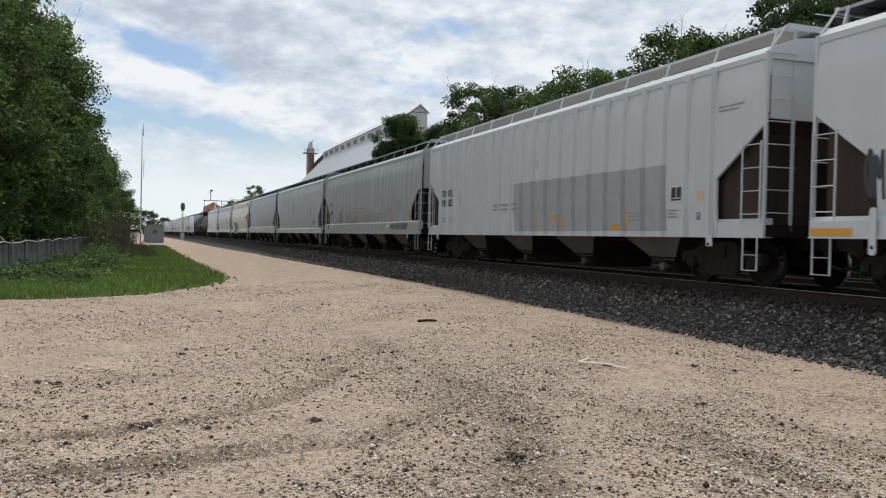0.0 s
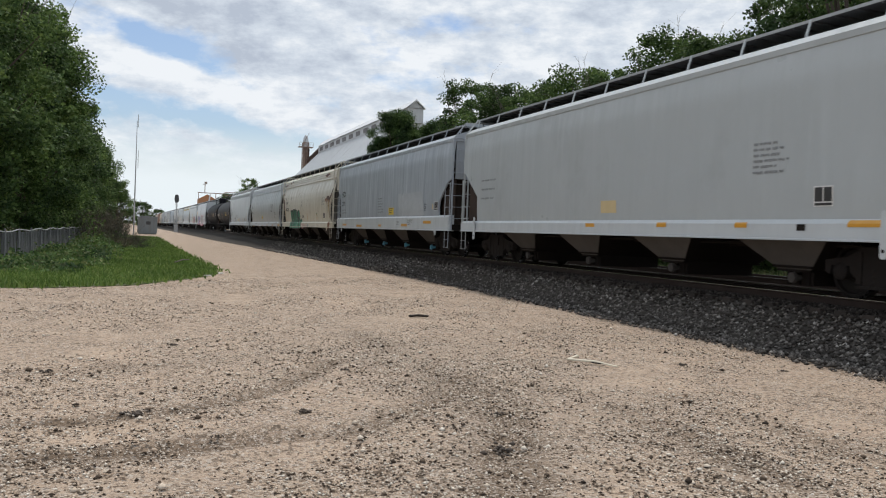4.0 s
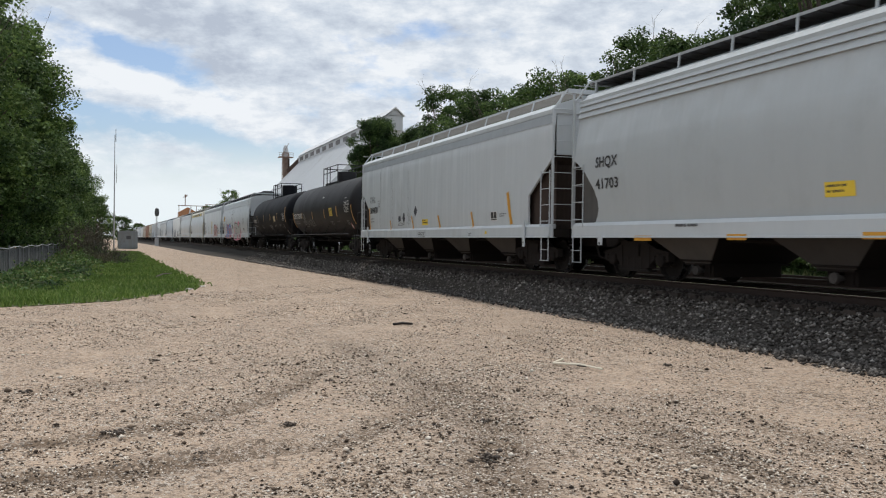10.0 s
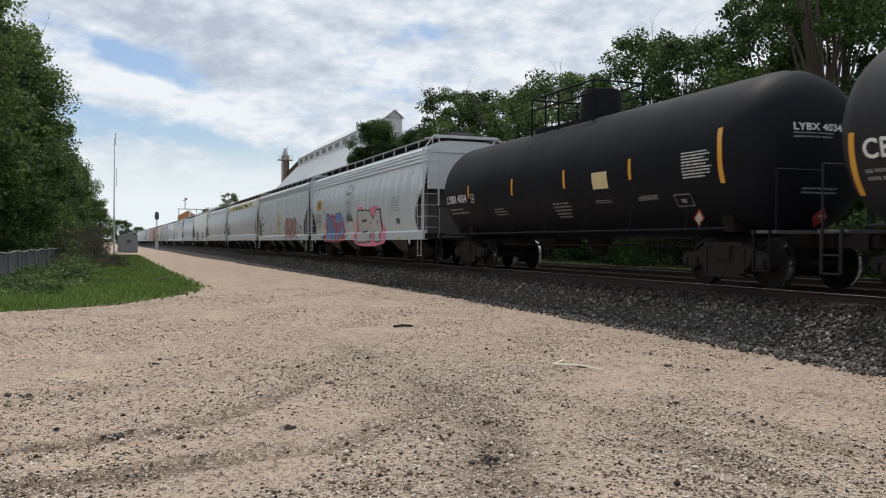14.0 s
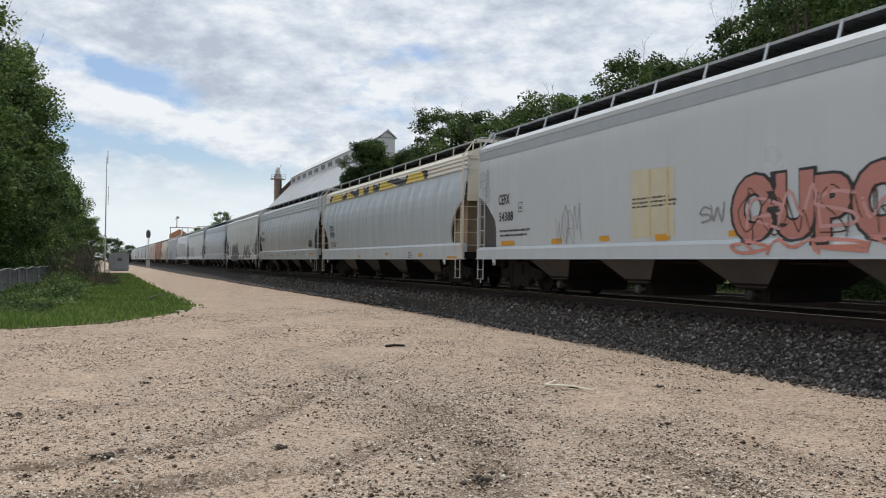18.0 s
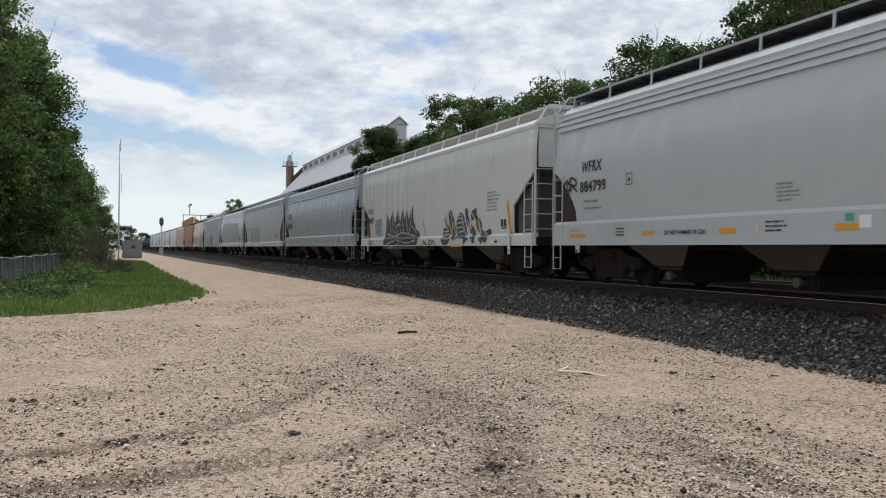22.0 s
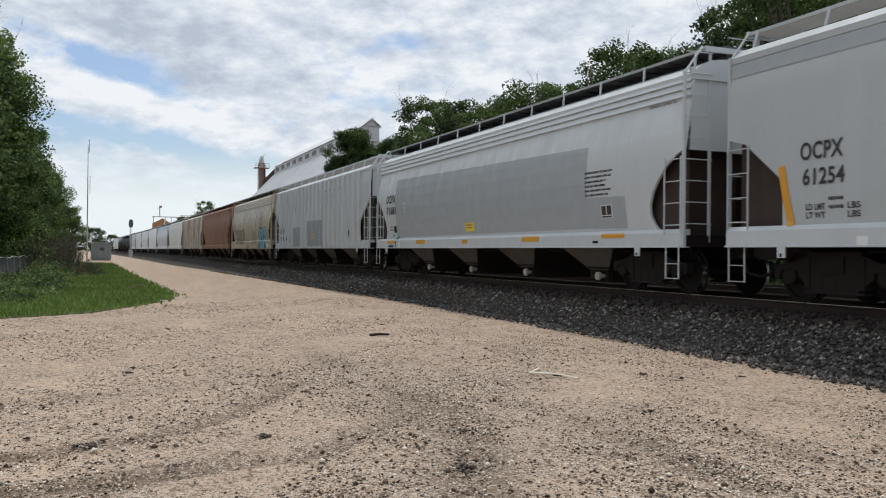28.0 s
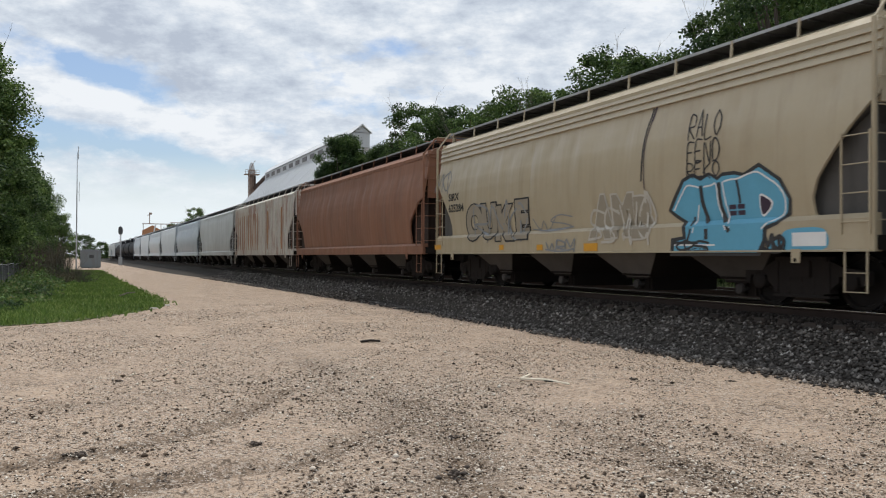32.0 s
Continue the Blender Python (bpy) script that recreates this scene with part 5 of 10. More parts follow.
@cached
def truck_meshes():
    """Side frame (both alike), bolster, spring nest and bearing."""
    out = [(-1.18, 0.40), (-1.18, 0.58), (-0.75, 0.64), (-0.42, 0.78), (0.42, 0.78), (0.75, 0.64), (1.18, 0.58), (1.18, 0.40), (1.08, 0.36), (1.06, 0.50), (0.70, 0.50), (0.68, 0.40),
           (0.36, 0.17), (-0.36, 0.17), (-0.68, 0.40), (-0.70, 0.50), (-1.06, 0.50), (-1.08, 0.36)]
    frame_b = Build().prism(out, "x", -0.07, 0.07)
    for y in (-0.5, 0.5):
        frame_b.box(-0.09, 0.09, y - 0.05, y + 0.05, 0.24, 0.72)
    frame_b.box(-0.1, 0.1, -0.55, 0.55, 0.17, 0.21).box(-0.1, 0.1, -0.5, 0.5, 0.72, 0.79)
    bol = Build().box(-1.12, 1.12, -0.2, 0.2, 0.48, 0.74).box(-0.35, 0.35, -0.3, 0.3, 0.6, 0.8)
    spring = Build()
    for y in (-0.24, 0.0, 0.24):
        spring.lathe([(0.21, 0.075), (0.26, 0.085), (0.30, 0.075), (0.345, 0.085), (0.39, 0.075), (0.43, 0.085), (0.48, 0.075)], "z", (0, y, 0), 10)
    bear = Build().lathe([(-0.09, 0.115), (-0.09, 0.14), (0.05, 0.14), (0.085, 0.10), (0.10, 0.06)], "x", (0, 0, 0), 14)
    brake = Build().box(-0.9, 0.9, -0.62, -0.54, 0.36, 0.46).box(-0.9, 0.9, 0.54, 0.62, 0.36, 0.46)
    return frame_b.mesh("side_frame", M_TRUCK), bol.mesh("bolster", M_TRUCK), spring.mesh("spring_nest", M_TRUCK), bear.mesh("bearing_cap", M_TRUCK, True), brake.mesh("brake_beam", M_TRUCK)


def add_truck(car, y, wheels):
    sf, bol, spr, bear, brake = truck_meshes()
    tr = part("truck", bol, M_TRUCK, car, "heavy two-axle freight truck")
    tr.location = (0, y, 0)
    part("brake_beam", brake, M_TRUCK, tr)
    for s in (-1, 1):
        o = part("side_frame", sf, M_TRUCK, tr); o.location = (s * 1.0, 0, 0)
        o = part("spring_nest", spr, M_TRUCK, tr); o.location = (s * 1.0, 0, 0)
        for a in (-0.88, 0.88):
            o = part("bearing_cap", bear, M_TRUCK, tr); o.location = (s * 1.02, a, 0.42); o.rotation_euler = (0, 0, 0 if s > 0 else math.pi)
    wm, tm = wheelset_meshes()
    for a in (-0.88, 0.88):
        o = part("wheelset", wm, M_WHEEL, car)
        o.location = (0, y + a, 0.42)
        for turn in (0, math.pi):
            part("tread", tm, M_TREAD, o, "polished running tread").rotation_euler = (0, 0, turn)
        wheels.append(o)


def letters(text, size, fat=0.022):
    """Flat outlines of a word, as (u, v) triangles; the origin is at its lower left."""
    key = (text, size, fat)
    if key not in letters.store:
        cu = bpy.data.curves.new("word", "FONT")
        cu.body, cu.size, cu.resolution_u, cu.offset = text, size, 4, fat * size
        cu.space_character = 1.06
        ob = bpy.data.objects.new("word", cu)
        scene.collection.objects.link(ob)
        me = ob.evaluated_get(bpy.context.evaluated_depsgraph_get()).to_mesh()
        pts = np.array([v.co[:2] for v in me.vertices]).reshape(-1, 2)
        polys = [tuple(p.vertices) for p in me.polygons]
        ob.to_mesh_clear()
        bpy.data.objects.remove(ob)
        bpy.data.curves.remove(cu)
        letters.store[key] = (pts, polys)
    return letters.store[key]


letters.store = {}


class Side:
    """Things painted on the side that faces the lot: u runs from the leading end back along the car, v is the height over the rail."""

    def __init__(self, car, kind, length, proud=0.0, ribs=()):
        self.car, self.kind, self.length, self.proud, self.ribs = car, kind, length, proud, ribs
        self.dents, self.shift, self.sill = None, 0.0, SILL_TOP

    def at(self, u, v, out):
        u = u + self.shift
        x = TANK_R(v) if self.kind == "tank" else side_x(self.kind, v)
        if self.dents is not None:
            x -= dent(-self.length / 2 + u, v, self.kind, self.dents)
        if self.proud and v < self.sill - 0.019:
            x = self.proud
        elif self.proud and v < self.sill + 0.052:
            x = self.proud - (v - self.sill + 0.02)
        return (-(x + out), -self.length / 2 + u, v)

    def sheet(self, name, polys, material, out=0.006, label="", shingle=0.0):
        b = Build()
        for k, poly in enumerate(polys):
            b.add([self.at(u, v, out + shingle * (k % 4)) for u, v in poly], [tuple(range(len(poly)))])
        me = bpy.data.meshes.new(name)
        me.from_pydata(b.v, [], b.f)
        me.materials.append(material)
        return part(name, me, material, self.car, label)

    def rect(self, name, u0, v0, u1, v1, material, out=0.006, label="", steps=6):
        vs = np.linspace(v0, v1, steps + 1)
        return self.sheet(name, [[(u0, a), (u1, a), (u1, b), (u0, b)] for a, b in zip(vs[:-1], vs[1:])], material, out, label)

    def text(self, text, u, v, size, material=None, wide=None, slant=0.0, out=0.013, name="lettering"):
        """u is where the word begins (it reads towards the leading end)."""
        pts, polys = letters(text, size)
        if not len(pts):
            return None
        k = 1.0 if wide is None else wide / max(1e-6, pts[:, 0].max() - pts[:, 0].min())
        q = [(u - (p[0] - pts[:, 0].min()) * k, v + p[1] + slant * p[0] * k) for p in pts]
        me = bpy.data.meshes.new(name)
        me.from_pydata([self.at(a, b, out) for a, b in q], [], polys)
        me.materials.append(material or M_INK)
        return part(name, me, material or M_INK, self.car)

    def block(self, ch, u, v, w, h, fat, material, out, slant=0.0, name="letter_fill"):
        """One fat block letter stretched over a cell."""
        pts, polys = letters(ch, 1.0, fat)
        lo, hi = pts.min(axis=0), pts.max(axis=0)
        q = (pts - lo) / (hi - lo)
        bm = bmesh.new()
        vs = [bm.verts.new((u - a * w - slant * b * h, v + b * h, 0)) for a, b in q]
        for poly in polys:
            bm.faces.new([vs[k] for k in poly])
        return self.lay(bm, material, out, name)

    def bars(self, u, v, w, h, rows, material=None, ragged=0.35, seed=1, name="stencil_print"):
        """Small print too fine to read: rows of short dashes."""
        rnd = random.Random(seed)
        polys, dh = [], h / rows
        for r in range(rows):
            end = u - w * (1 - ragged * rnd.random())
            p, left = u, rnd.randint(3, 8)
            z = v + h - r * dh
            e = min(dh, 0.11)
            while p > end:
                q = max(end, p - e * rnd.uniform(0.22, 0.36))
                low = e * rnd.choice((0.42, 0.46, 0.5))
                polys.append([(p, z), (q, z), (q, z - low), (p, z - low)])
                left -= 1
                p = q - e * (0.12 if left else 0.42)
                left = left or rnd.randint(3, 8)
        return tagged(self.sheet(name, polys, material or M_INK, 0.007), kind="stuff")

    def strokes(self, lines, width, material, out=0.010, name="graffiti_line", close=False):
        """Painted strokes of an even width with round joints, each a run of (u, v)."""
        polys = []
        for line in lines:
            pts = smooth_run(line, close)
            for (u0, v0), (u1, v1) in zip(pts[:-1], pts[1:]):
                d = math.hypot(u1 - u0, v1 - v0)
                if d < 1e-5:
                    continue
                nx_, ny_ = -(v1 - v0) / d * width / 2, (u1 - u0) / d * width / 2
                lap = 0.3 if len(line) > 2 else 0.0
                ex, ey = (u1 - u0) / d * width * lap, (v1 - v0) / d * width * lap
                polys.append([(u0 + nx_ - ex, v0 + ny_ - ey), (u0 - nx_ - ex, v0 - ny_ - ey), (u1 - nx_ + ex, v1 - ny_ + ey), (u1 + nx_ + ex, v1 + ny_ + ey)])
        return self.sheet(name, polys, material, out, shingle=0.0006 if len(polys) > 8 else 0.0)

    def blob(self, outline, material, out=0.007, name="graffiti_fill", rounded=True):
        """A filled shape, rounded or angular."""
        if name == "rust_spot" and out < 0.02:          # small sharp drips
            cu, cv = sum(q[0] for q in outline) / len(outline), sum(q[1] for q in outline) / len(outline)
            outline = [(cu + (a - cu) * 0.5, cv + (b - cv) * 0.9) for a, b in outline]
        pts = smooth_run(outline, True) if rounded else list(outline) + [outline[0]]
        bm = bmesh.new()
        bm.faces.new([bm.verts.new((u, v, 0)) for u, v in pts[:-1]])
        return self.lay(bm, material, out, name)

    def lay(self, bm, material, out, name):
        """Lay a flat shape in (u, v) on the side, cut at the sill's edges and often enough to follow the curve."""
        for face in bm.faces:
            face.normal_update()
        bmesh.ops.triangulate(bm, faces=bm.faces[:])
        for cut in (0.95, self.sill - 0.02, self.sill + 0.05, self.sill + 0.056, 1.45, 1.7, 2.0, 2.4, 2.8, 3.2, 3.6):
            bmesh.ops.bisect_plane(bm, geom=bm.verts[:] + bm.edges[:] + bm.faces[:], dist=1e-5, plane_co=(0, cut, 0), plane_no=(0, 1, 0))
        laps = name in ("eave_stripe", "eave_scrawl")
        for cut in [q + e for q in LAPS[1:] for e in (0.0, -0.006)] if laps else ():
            bmesh.ops.bisect_plane(bm, geom=bm.verts[:] + bm.edges[:] + bm.faces[:], dist=1e-5, plane_co=(0, cut, 0), plane_no=(0, 1, 0))
        me = bpy.data.meshes.new(name)
        bm.to_mesh(me)
        bm.free()
        for vert in me.vertices:
            u, v = vert.co.x, vert.co.y
            if laps:                                    # paint follows the lapped strips
                k = sum(v < q - 1e-4 for q in LAPS[1:3])
                vert.co = self.at(u, v, out + 0.006 + 0.040 * min(1.0, max(0.0, (LAPS[k] - v) / (LAPS[k] - LAPS[k + 1]))))
                continue
            if name == "rust_bloom":
                u = max(u, inset_at(self.shape, v) + 0.004) if v > self.sill else u
            if name == "rust_edge":
                u = min(u, self.length - inset_at(self.tail, v) - 0.004)
            vert.co = self.at(u, v, out)
        me.materials.append(material)
        return part(name, me, material, self.car)


class Head(Side):
    """The dished leading end of a tank; u is how far a mark lies from its middle towards the lot."""

    lead = 0.45

    def at(self, u, v, out):
        r = math.hypot(u, v - TANK_Z)
        deep = np.interp(r, [q for d, q in DISH], [d for d, q in DISH])
        return (-u, -self.length / 2 + self.lead + float(deep) - out, v)


DISH = [(0.0, 0.02), (0.02, 0.43), (0.10, 0.82), (0.24, 1.13), (0.44, 1.36), (0.66, 1.46), (0.82, 1.49)]      # depth and radius


def smooth_run(pts, close=False, n=4):
    """A smooth run through a few points."""
    if len(pts) < 3:
        (a, b), (c, d) = pts
        return [(a + (c - a) * k / 8, b + (d - b) * k / 8) for k in range(9)]
    p = list(pts)
    p = [p[-1]] + p + [p[0], p[1]] if close else [p[0]] + p + [p[-1]]
    out = []
    for i in range(1, len(p) - 2):
        for k in range(n):
            t = k / n
            out.append(tuple(0.5 * (2 * p[i][c] + (p[i + 1][c] - p[i - 1][c]) * t + (2 * p[i - 1][c] - 5 * p[i][c] + 4 * p[i + 1][c] - p[i + 2][c]) * t * t
                                    + (3 * p[i][c] - p[i - 1][c] - 3 * p[i + 1][c] + p[i + 2][c]) * t ** 3) for c in (0, 1)))
    out.append(tuple(p[-2]))
    return out


SILL_TOP, SILL_BOT, EAVE = 1.14, 0.86, 3.95
LAPS = (EAVE - 0.005, EAVE - 0.135, EAVE - 0.265, EAVE - 0.40)      # lapped strips under the eave
TANK_RAD, TANK_Z = 1.49, 2.36


def TANK_R(v):
    return math.sqrt(max(0.05, TANK_RAD ** 2 - (v - TANK_Z) ** 2))


def ladder(u0, u1, x, z0, z1, rungs, r=0.014):
    """An upright ladder in the plane of the side."""
    b = Build()
    for u in (u0, u1):
        b.box(x - 0.02, x + 0.006, u - 0.03, u + 0.03, z0, z1)
    for k in range(rungs):
        z = z0 + (z1 - z0) * (k + 0.5) / rungs
        b.bar((x - 0.012, u0, z), (x - 0.012, u1, z), r, 6)
    return b


def dent(y, z, bk, deep):
    """How far the thin side sheet is drawn in: at each frame of a curved side, along the welds of a straight one."""
    if bk == "curved":
        k = round(y / 0.96)
        f = math.exp(-((y - 0.96 * k) / 0.2) ** 2) * deep[k % len(deep)]
        return 0.045 * f * float(np.interp(z, [1.6, 2.3, 2.9, 3.2, 3.42], [0.0, 0.10, 0.5, 1.0, 0.0]))
    k = round(y / 2.9)
    f = math.exp(-((y - 2.9 * k) / 0.05) ** 2)
    return 0.011 * f * float(np.interp(z, [1.2, 1.4, 3.6, 3.8], [0.0, 1.0, 1.0, 0.0]))


def hopper_car(name, length, kind, shape, body, sill=None, band=None, lines=False, ribs=0, walkway="dark", end=None, slope="brown", tail=None, cap=None, deep=1.14, label=""):
    """A covered hopper, its origin on the rail below its middle; -y leads, -x faces the lot."""
    car = new(name)
    tagged(car, label, "hopper car", "cars of the freight train")
    L, h = length, length / 2
    paint_m, sill_m = PAINT[body], PAINT[sill or body]
    end_m = PAINT[end or body]
    bk = "curved" if kind == "curved" else "straight"
    dents = np.random.default_rng(int(length * 1000)).uniform(0.25, 1.0, 23)
    zs = sorted({0.88 if ribs else 1.0, 1.1, 1.2, 1.3, 1.45, 1.65, 1.9, 1.92, 2.1, 2.3, 2.5, 2.55, 2.58, 2.62, 2.66, 2.78, 2.9, 2.95, 3.0, 3.1, 3.2, 3.3, 3.42, 3.5, 3.7, 3.85, EAVE})
    for s in (-1, 1):
        b = Build()
        c, n = (160 if s < 0 and not ribs else 2), len(zs)
        for xo in (0.0, -0.05):
            for z in zs:
                i, j = inset_at(shape, z), inset_at(tail or shape, z)
                for k in range(c):
                    y = -h + i + (L - i - j) * k / (c - 1)
                    b.v.append((s * (side_x(bk, z) + xo - (dent(y, z, bk, dents) if c > 2 else 0.0)), y, z))
        m = n * c
        for k in range(n - 1):
            for q in range(c - 1):
                p = k * c + q
                b.f += [(p, p + 1, p + c + 1, p + c), (m + p, m + p + c, m + p + c + 1, m + p + 1)]
            for p in (k * c, k * c + c - 1):
                b.f.append((p, p + c, m + p + c, m + p))
        for q in range(c - 1):
            for p in (q, m - c + q):
                b.f.append((p, p + 1, m + p + 1, m + p))
        part("side_sheet", b, paint_m, car, smooth=True)
        # side sill
        sx = 1.555 if not ribs else 1.46
        part("side_sill", Build().prism([(s * (sx - 0.14), SILL_BOT), (s * (sx + 0.08), SILL_BOT), (s * (sx + 0.08), SILL_BOT + 0.025), (s * (sx + 0.05), SILL_BOT + 0.03), (s * (sx + 0.05), deep - 0.02), (s * (sx - 0.02), deep + 0.05), (s * (sx - 0.14), deep + 0.05)], "y", -h + 0.05, h - 0.05), sill_m, car,
             "white side sill" if sill == "white" and body != "white" else "")
        if ribs:
            rib = Build().prism([(-0.045, 0), (-0.024, 0.11), (0.024, 0.11), (0.045, 0)], "z", 0.88, EAVE - 0.02).mesh("rib", paint_m)
            for k in range(ribs):
                y = -h + 1.38 + (L - 2.72) * k / (ribs - 1)
                o = part("rib", rib, paint_m, car)
                o.location = (s * 1.525, y, 0)
                o.rotation_euler = (0, 0, math.pi / 2 if s < 0 else -math.pi / 2)
    ex = side_x(bk, EAVE)
    # roof: eave, shoulder and crown
    ro = [(-ex - 0.03, EAVE - 0.10), (-ex - 0.035, EAVE), (-ex + 0.12, EAVE + 0.13), (-1.0, EAVE + 0.26), (-0.6, EAVE + 0.31), (0.6, EAVE + 0.31), (1.0, EAVE + 0.26), (ex - 0.12, EAVE + 0.13), (ex + 0.035, EAVE), (ex + 0.03, EAVE - 0.10)]
    part("roof", Build().prism(ro, "y", -h, h), end_m, car)
    if lines:
        for s in (-1, 1):
            for hi, lo in zip(LAPS[:-1], LAPS[1:]):
                a, c = side_x(bk, hi), side_x(bk, lo)
                part("eave_strip", Build().prism([(s * (a - 0.02), hi), (s * (a + 0.006), hi), (s * (c + 0.046), lo + 0.006), (s * (c + 0.046), lo), (s * (c - 0.02), lo + 0.002)], "y", -h + 0.02, h - 0.02), end_m, car)
    if band:
        for s in (-1, 1):
            b = Build()
            z = np.linspace(EAVE - 0.34, EAVE - 0.11, 4)
            for q in z:
                b.v += [(s * (side_x(bk, q) + 0.012), -h + 0.02, q), (s * (side_x(bk, q) + 0.012), h - 0.02, q)]
            for k in range(3):
                b.f.append((2 * k, 2 * k + 1, 2 * k + 3, 2 * k + 2))
            part("eave_band", b, PAINT[band] if band in PAINT else SPRAY[band], car, "grey band under the eave")
    # ends
    for s in (-1, 1):
        y = s * h
        part("end_sheet", Build().box(-1.42, 1.42, y - s * 0.10, y - s * 0.05, 2.86 if (shape if s < 0 else tail or shape) in ("slant", "diag") else 2.6, EAVE + 0.12), end_m, car)
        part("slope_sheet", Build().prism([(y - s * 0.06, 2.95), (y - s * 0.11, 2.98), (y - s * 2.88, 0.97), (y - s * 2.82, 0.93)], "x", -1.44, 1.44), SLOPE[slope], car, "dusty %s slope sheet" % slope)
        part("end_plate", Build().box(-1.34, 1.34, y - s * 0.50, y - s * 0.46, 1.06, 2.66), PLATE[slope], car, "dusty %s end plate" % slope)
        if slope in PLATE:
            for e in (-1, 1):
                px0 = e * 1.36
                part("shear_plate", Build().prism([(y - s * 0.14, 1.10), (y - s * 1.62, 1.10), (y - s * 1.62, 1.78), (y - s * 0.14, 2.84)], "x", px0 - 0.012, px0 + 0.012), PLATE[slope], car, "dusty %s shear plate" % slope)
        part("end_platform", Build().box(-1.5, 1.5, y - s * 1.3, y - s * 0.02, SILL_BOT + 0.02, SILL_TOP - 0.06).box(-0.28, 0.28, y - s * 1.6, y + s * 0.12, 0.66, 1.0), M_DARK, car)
        # dark sheet added to keep bright sky from showing through the bay
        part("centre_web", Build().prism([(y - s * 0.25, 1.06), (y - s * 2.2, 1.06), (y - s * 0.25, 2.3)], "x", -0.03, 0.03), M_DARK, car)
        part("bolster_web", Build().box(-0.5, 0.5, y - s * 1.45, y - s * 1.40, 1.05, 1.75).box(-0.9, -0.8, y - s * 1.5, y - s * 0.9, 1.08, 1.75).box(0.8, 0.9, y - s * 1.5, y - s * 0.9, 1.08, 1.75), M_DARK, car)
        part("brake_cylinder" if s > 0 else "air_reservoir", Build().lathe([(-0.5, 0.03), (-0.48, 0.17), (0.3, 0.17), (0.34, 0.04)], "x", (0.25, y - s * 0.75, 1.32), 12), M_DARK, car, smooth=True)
        for e in (-1, 1):
            px_ = e * (side_x(bk, 2.2) - 0.03)
            top = EAVE + 0.02
            post = Build().box(px_ - 0.025, px_ + 0.025, y - s * 0.005, y - s * 0.055, SILL_BOT, top)
            post.bar((px_, y - s * 0.045, top - 0.04), (px_ - e * 0.38, y - s * 0.045, EAVE + 0.48), 0.021, 6).bar((px_ - e * 0.38, y - s * 0.045, EAVE + 0.47), (px_ - e * 0.75, y - s * 0.045, EAVE + 0.49), 0.021, 6)
            part("corner_post", post, end_m, car)
            lad = Build()
            inner = px_ - e * 0.56
            lad.box(inner - 0.022, inner + 0.022, y - s * 0.02, y - s * 0.06, SILL_BOT + 0.1, EAVE + 0.38)
            for k in range(9):
                z = 1.28 + k * 0.38
                lad.bar((px_, y + s * 0.03, z), (inner, y + s * 0.03, z), 0.009, 6)
            part("end_ladder", lad, end_m, car)
            lx = e * (side_x(bk, 2.0) + 0.03)
            b = Build()
            for u in (0.06, 0.52):
                b.box(lx - 0.010, lx + 0.010, y - s * (u - 0.013), y - s * (u + 0.013), SILL_TOP - 0.05, 2.48)
            for k in range(4):
                z = 1.26 + k * 0.39
                b.bar((lx + e * 0.015, y - s * 0.06, z), (lx + e * 0.015, y - s * 0.52, z), 0.009, 6)
            part("side_ladder", b, end_m, car)
            st = Build()
            for u in (0.10, 0.46):
                st.box(lx - 0.008, lx + 0.008, y - s * (u - 0.012), y - s * (u + 0.012), 0.30, SILL_BOT + 0.05)
            for z in (0.31, 0.57):
                st.box(lx - 0.035, lx + 0.02, y - s * 0.10, y - s * 0.46, z - 0.006, z + 0.006)
            part("stirrup_step", st, end_m, car)
        # coupler and hose
        part("coupler", Build().box(-0.12, 0.12, y, y + s * 0.36, 0.70, 0.90).box(-0.20, 0.20, y + s * 0.28, y + s * 0.56, 0.66, 0.96), M_TRUCK, car)
        part("air_hose", Build().bar((-0.35, y + s * 0.05, 0.72), (-0.36, y + s * 0.25, 0.42), 0.03).bar((-0.36, y + s * 0.25, 0.42), (-0.34, y + s * 0.5, 0.36), 0.03), M_DARK, car)
        yl = y - s * 1.30
        if shape == "diag" and not ribs:
            lug = Build().prism([(yl - 0.06, 0.66), (yl - 0.03, 0.63), (yl + 0.03, 0.63), (yl + 0.06, 0.66), (yl + 0.055, 1.27), (yl + 0.02, 1.30), (yl - 0.02, 1.30), (yl - 0.055, 1.27)], "x", -1.665, -1.64)
        else:
            lug = Build().prism([(yl - 0.075, 0.70), (yl + 0.075, 0.70), (yl + 0.085, 0.90), (yl - 0.085, 0.90)], "x", -1.655, -1.635)
        part("hole", Build().lathe([(-1.668, 0.028), (-1.66, 0.028)], "x", (0, yl, 0.74), 10), M_DARK, part("jacking_lug", lug, sill_m, car))
    # hatches along the roof and the running boards
    hz = 0.70 if walkway == "dark" else 0.50
    part("hatch_cover", Build().prism([(-0.52, EAVE + 0.24), (-0.46, EAVE + hz - 0.06), (-0.3, EAVE + hz), (0.3, EAVE + hz), (0.46, EAVE + hz - 0.06), (0.52, EAVE + 0.24)], "y", -h + 0.5, h - 0.5), M_HATCH_SHADED if walkway == "dark" else M_DULLHATCH, car, "roof hatch row")
    wm = M_GRATE if walkway == "dark" else M_BOARD
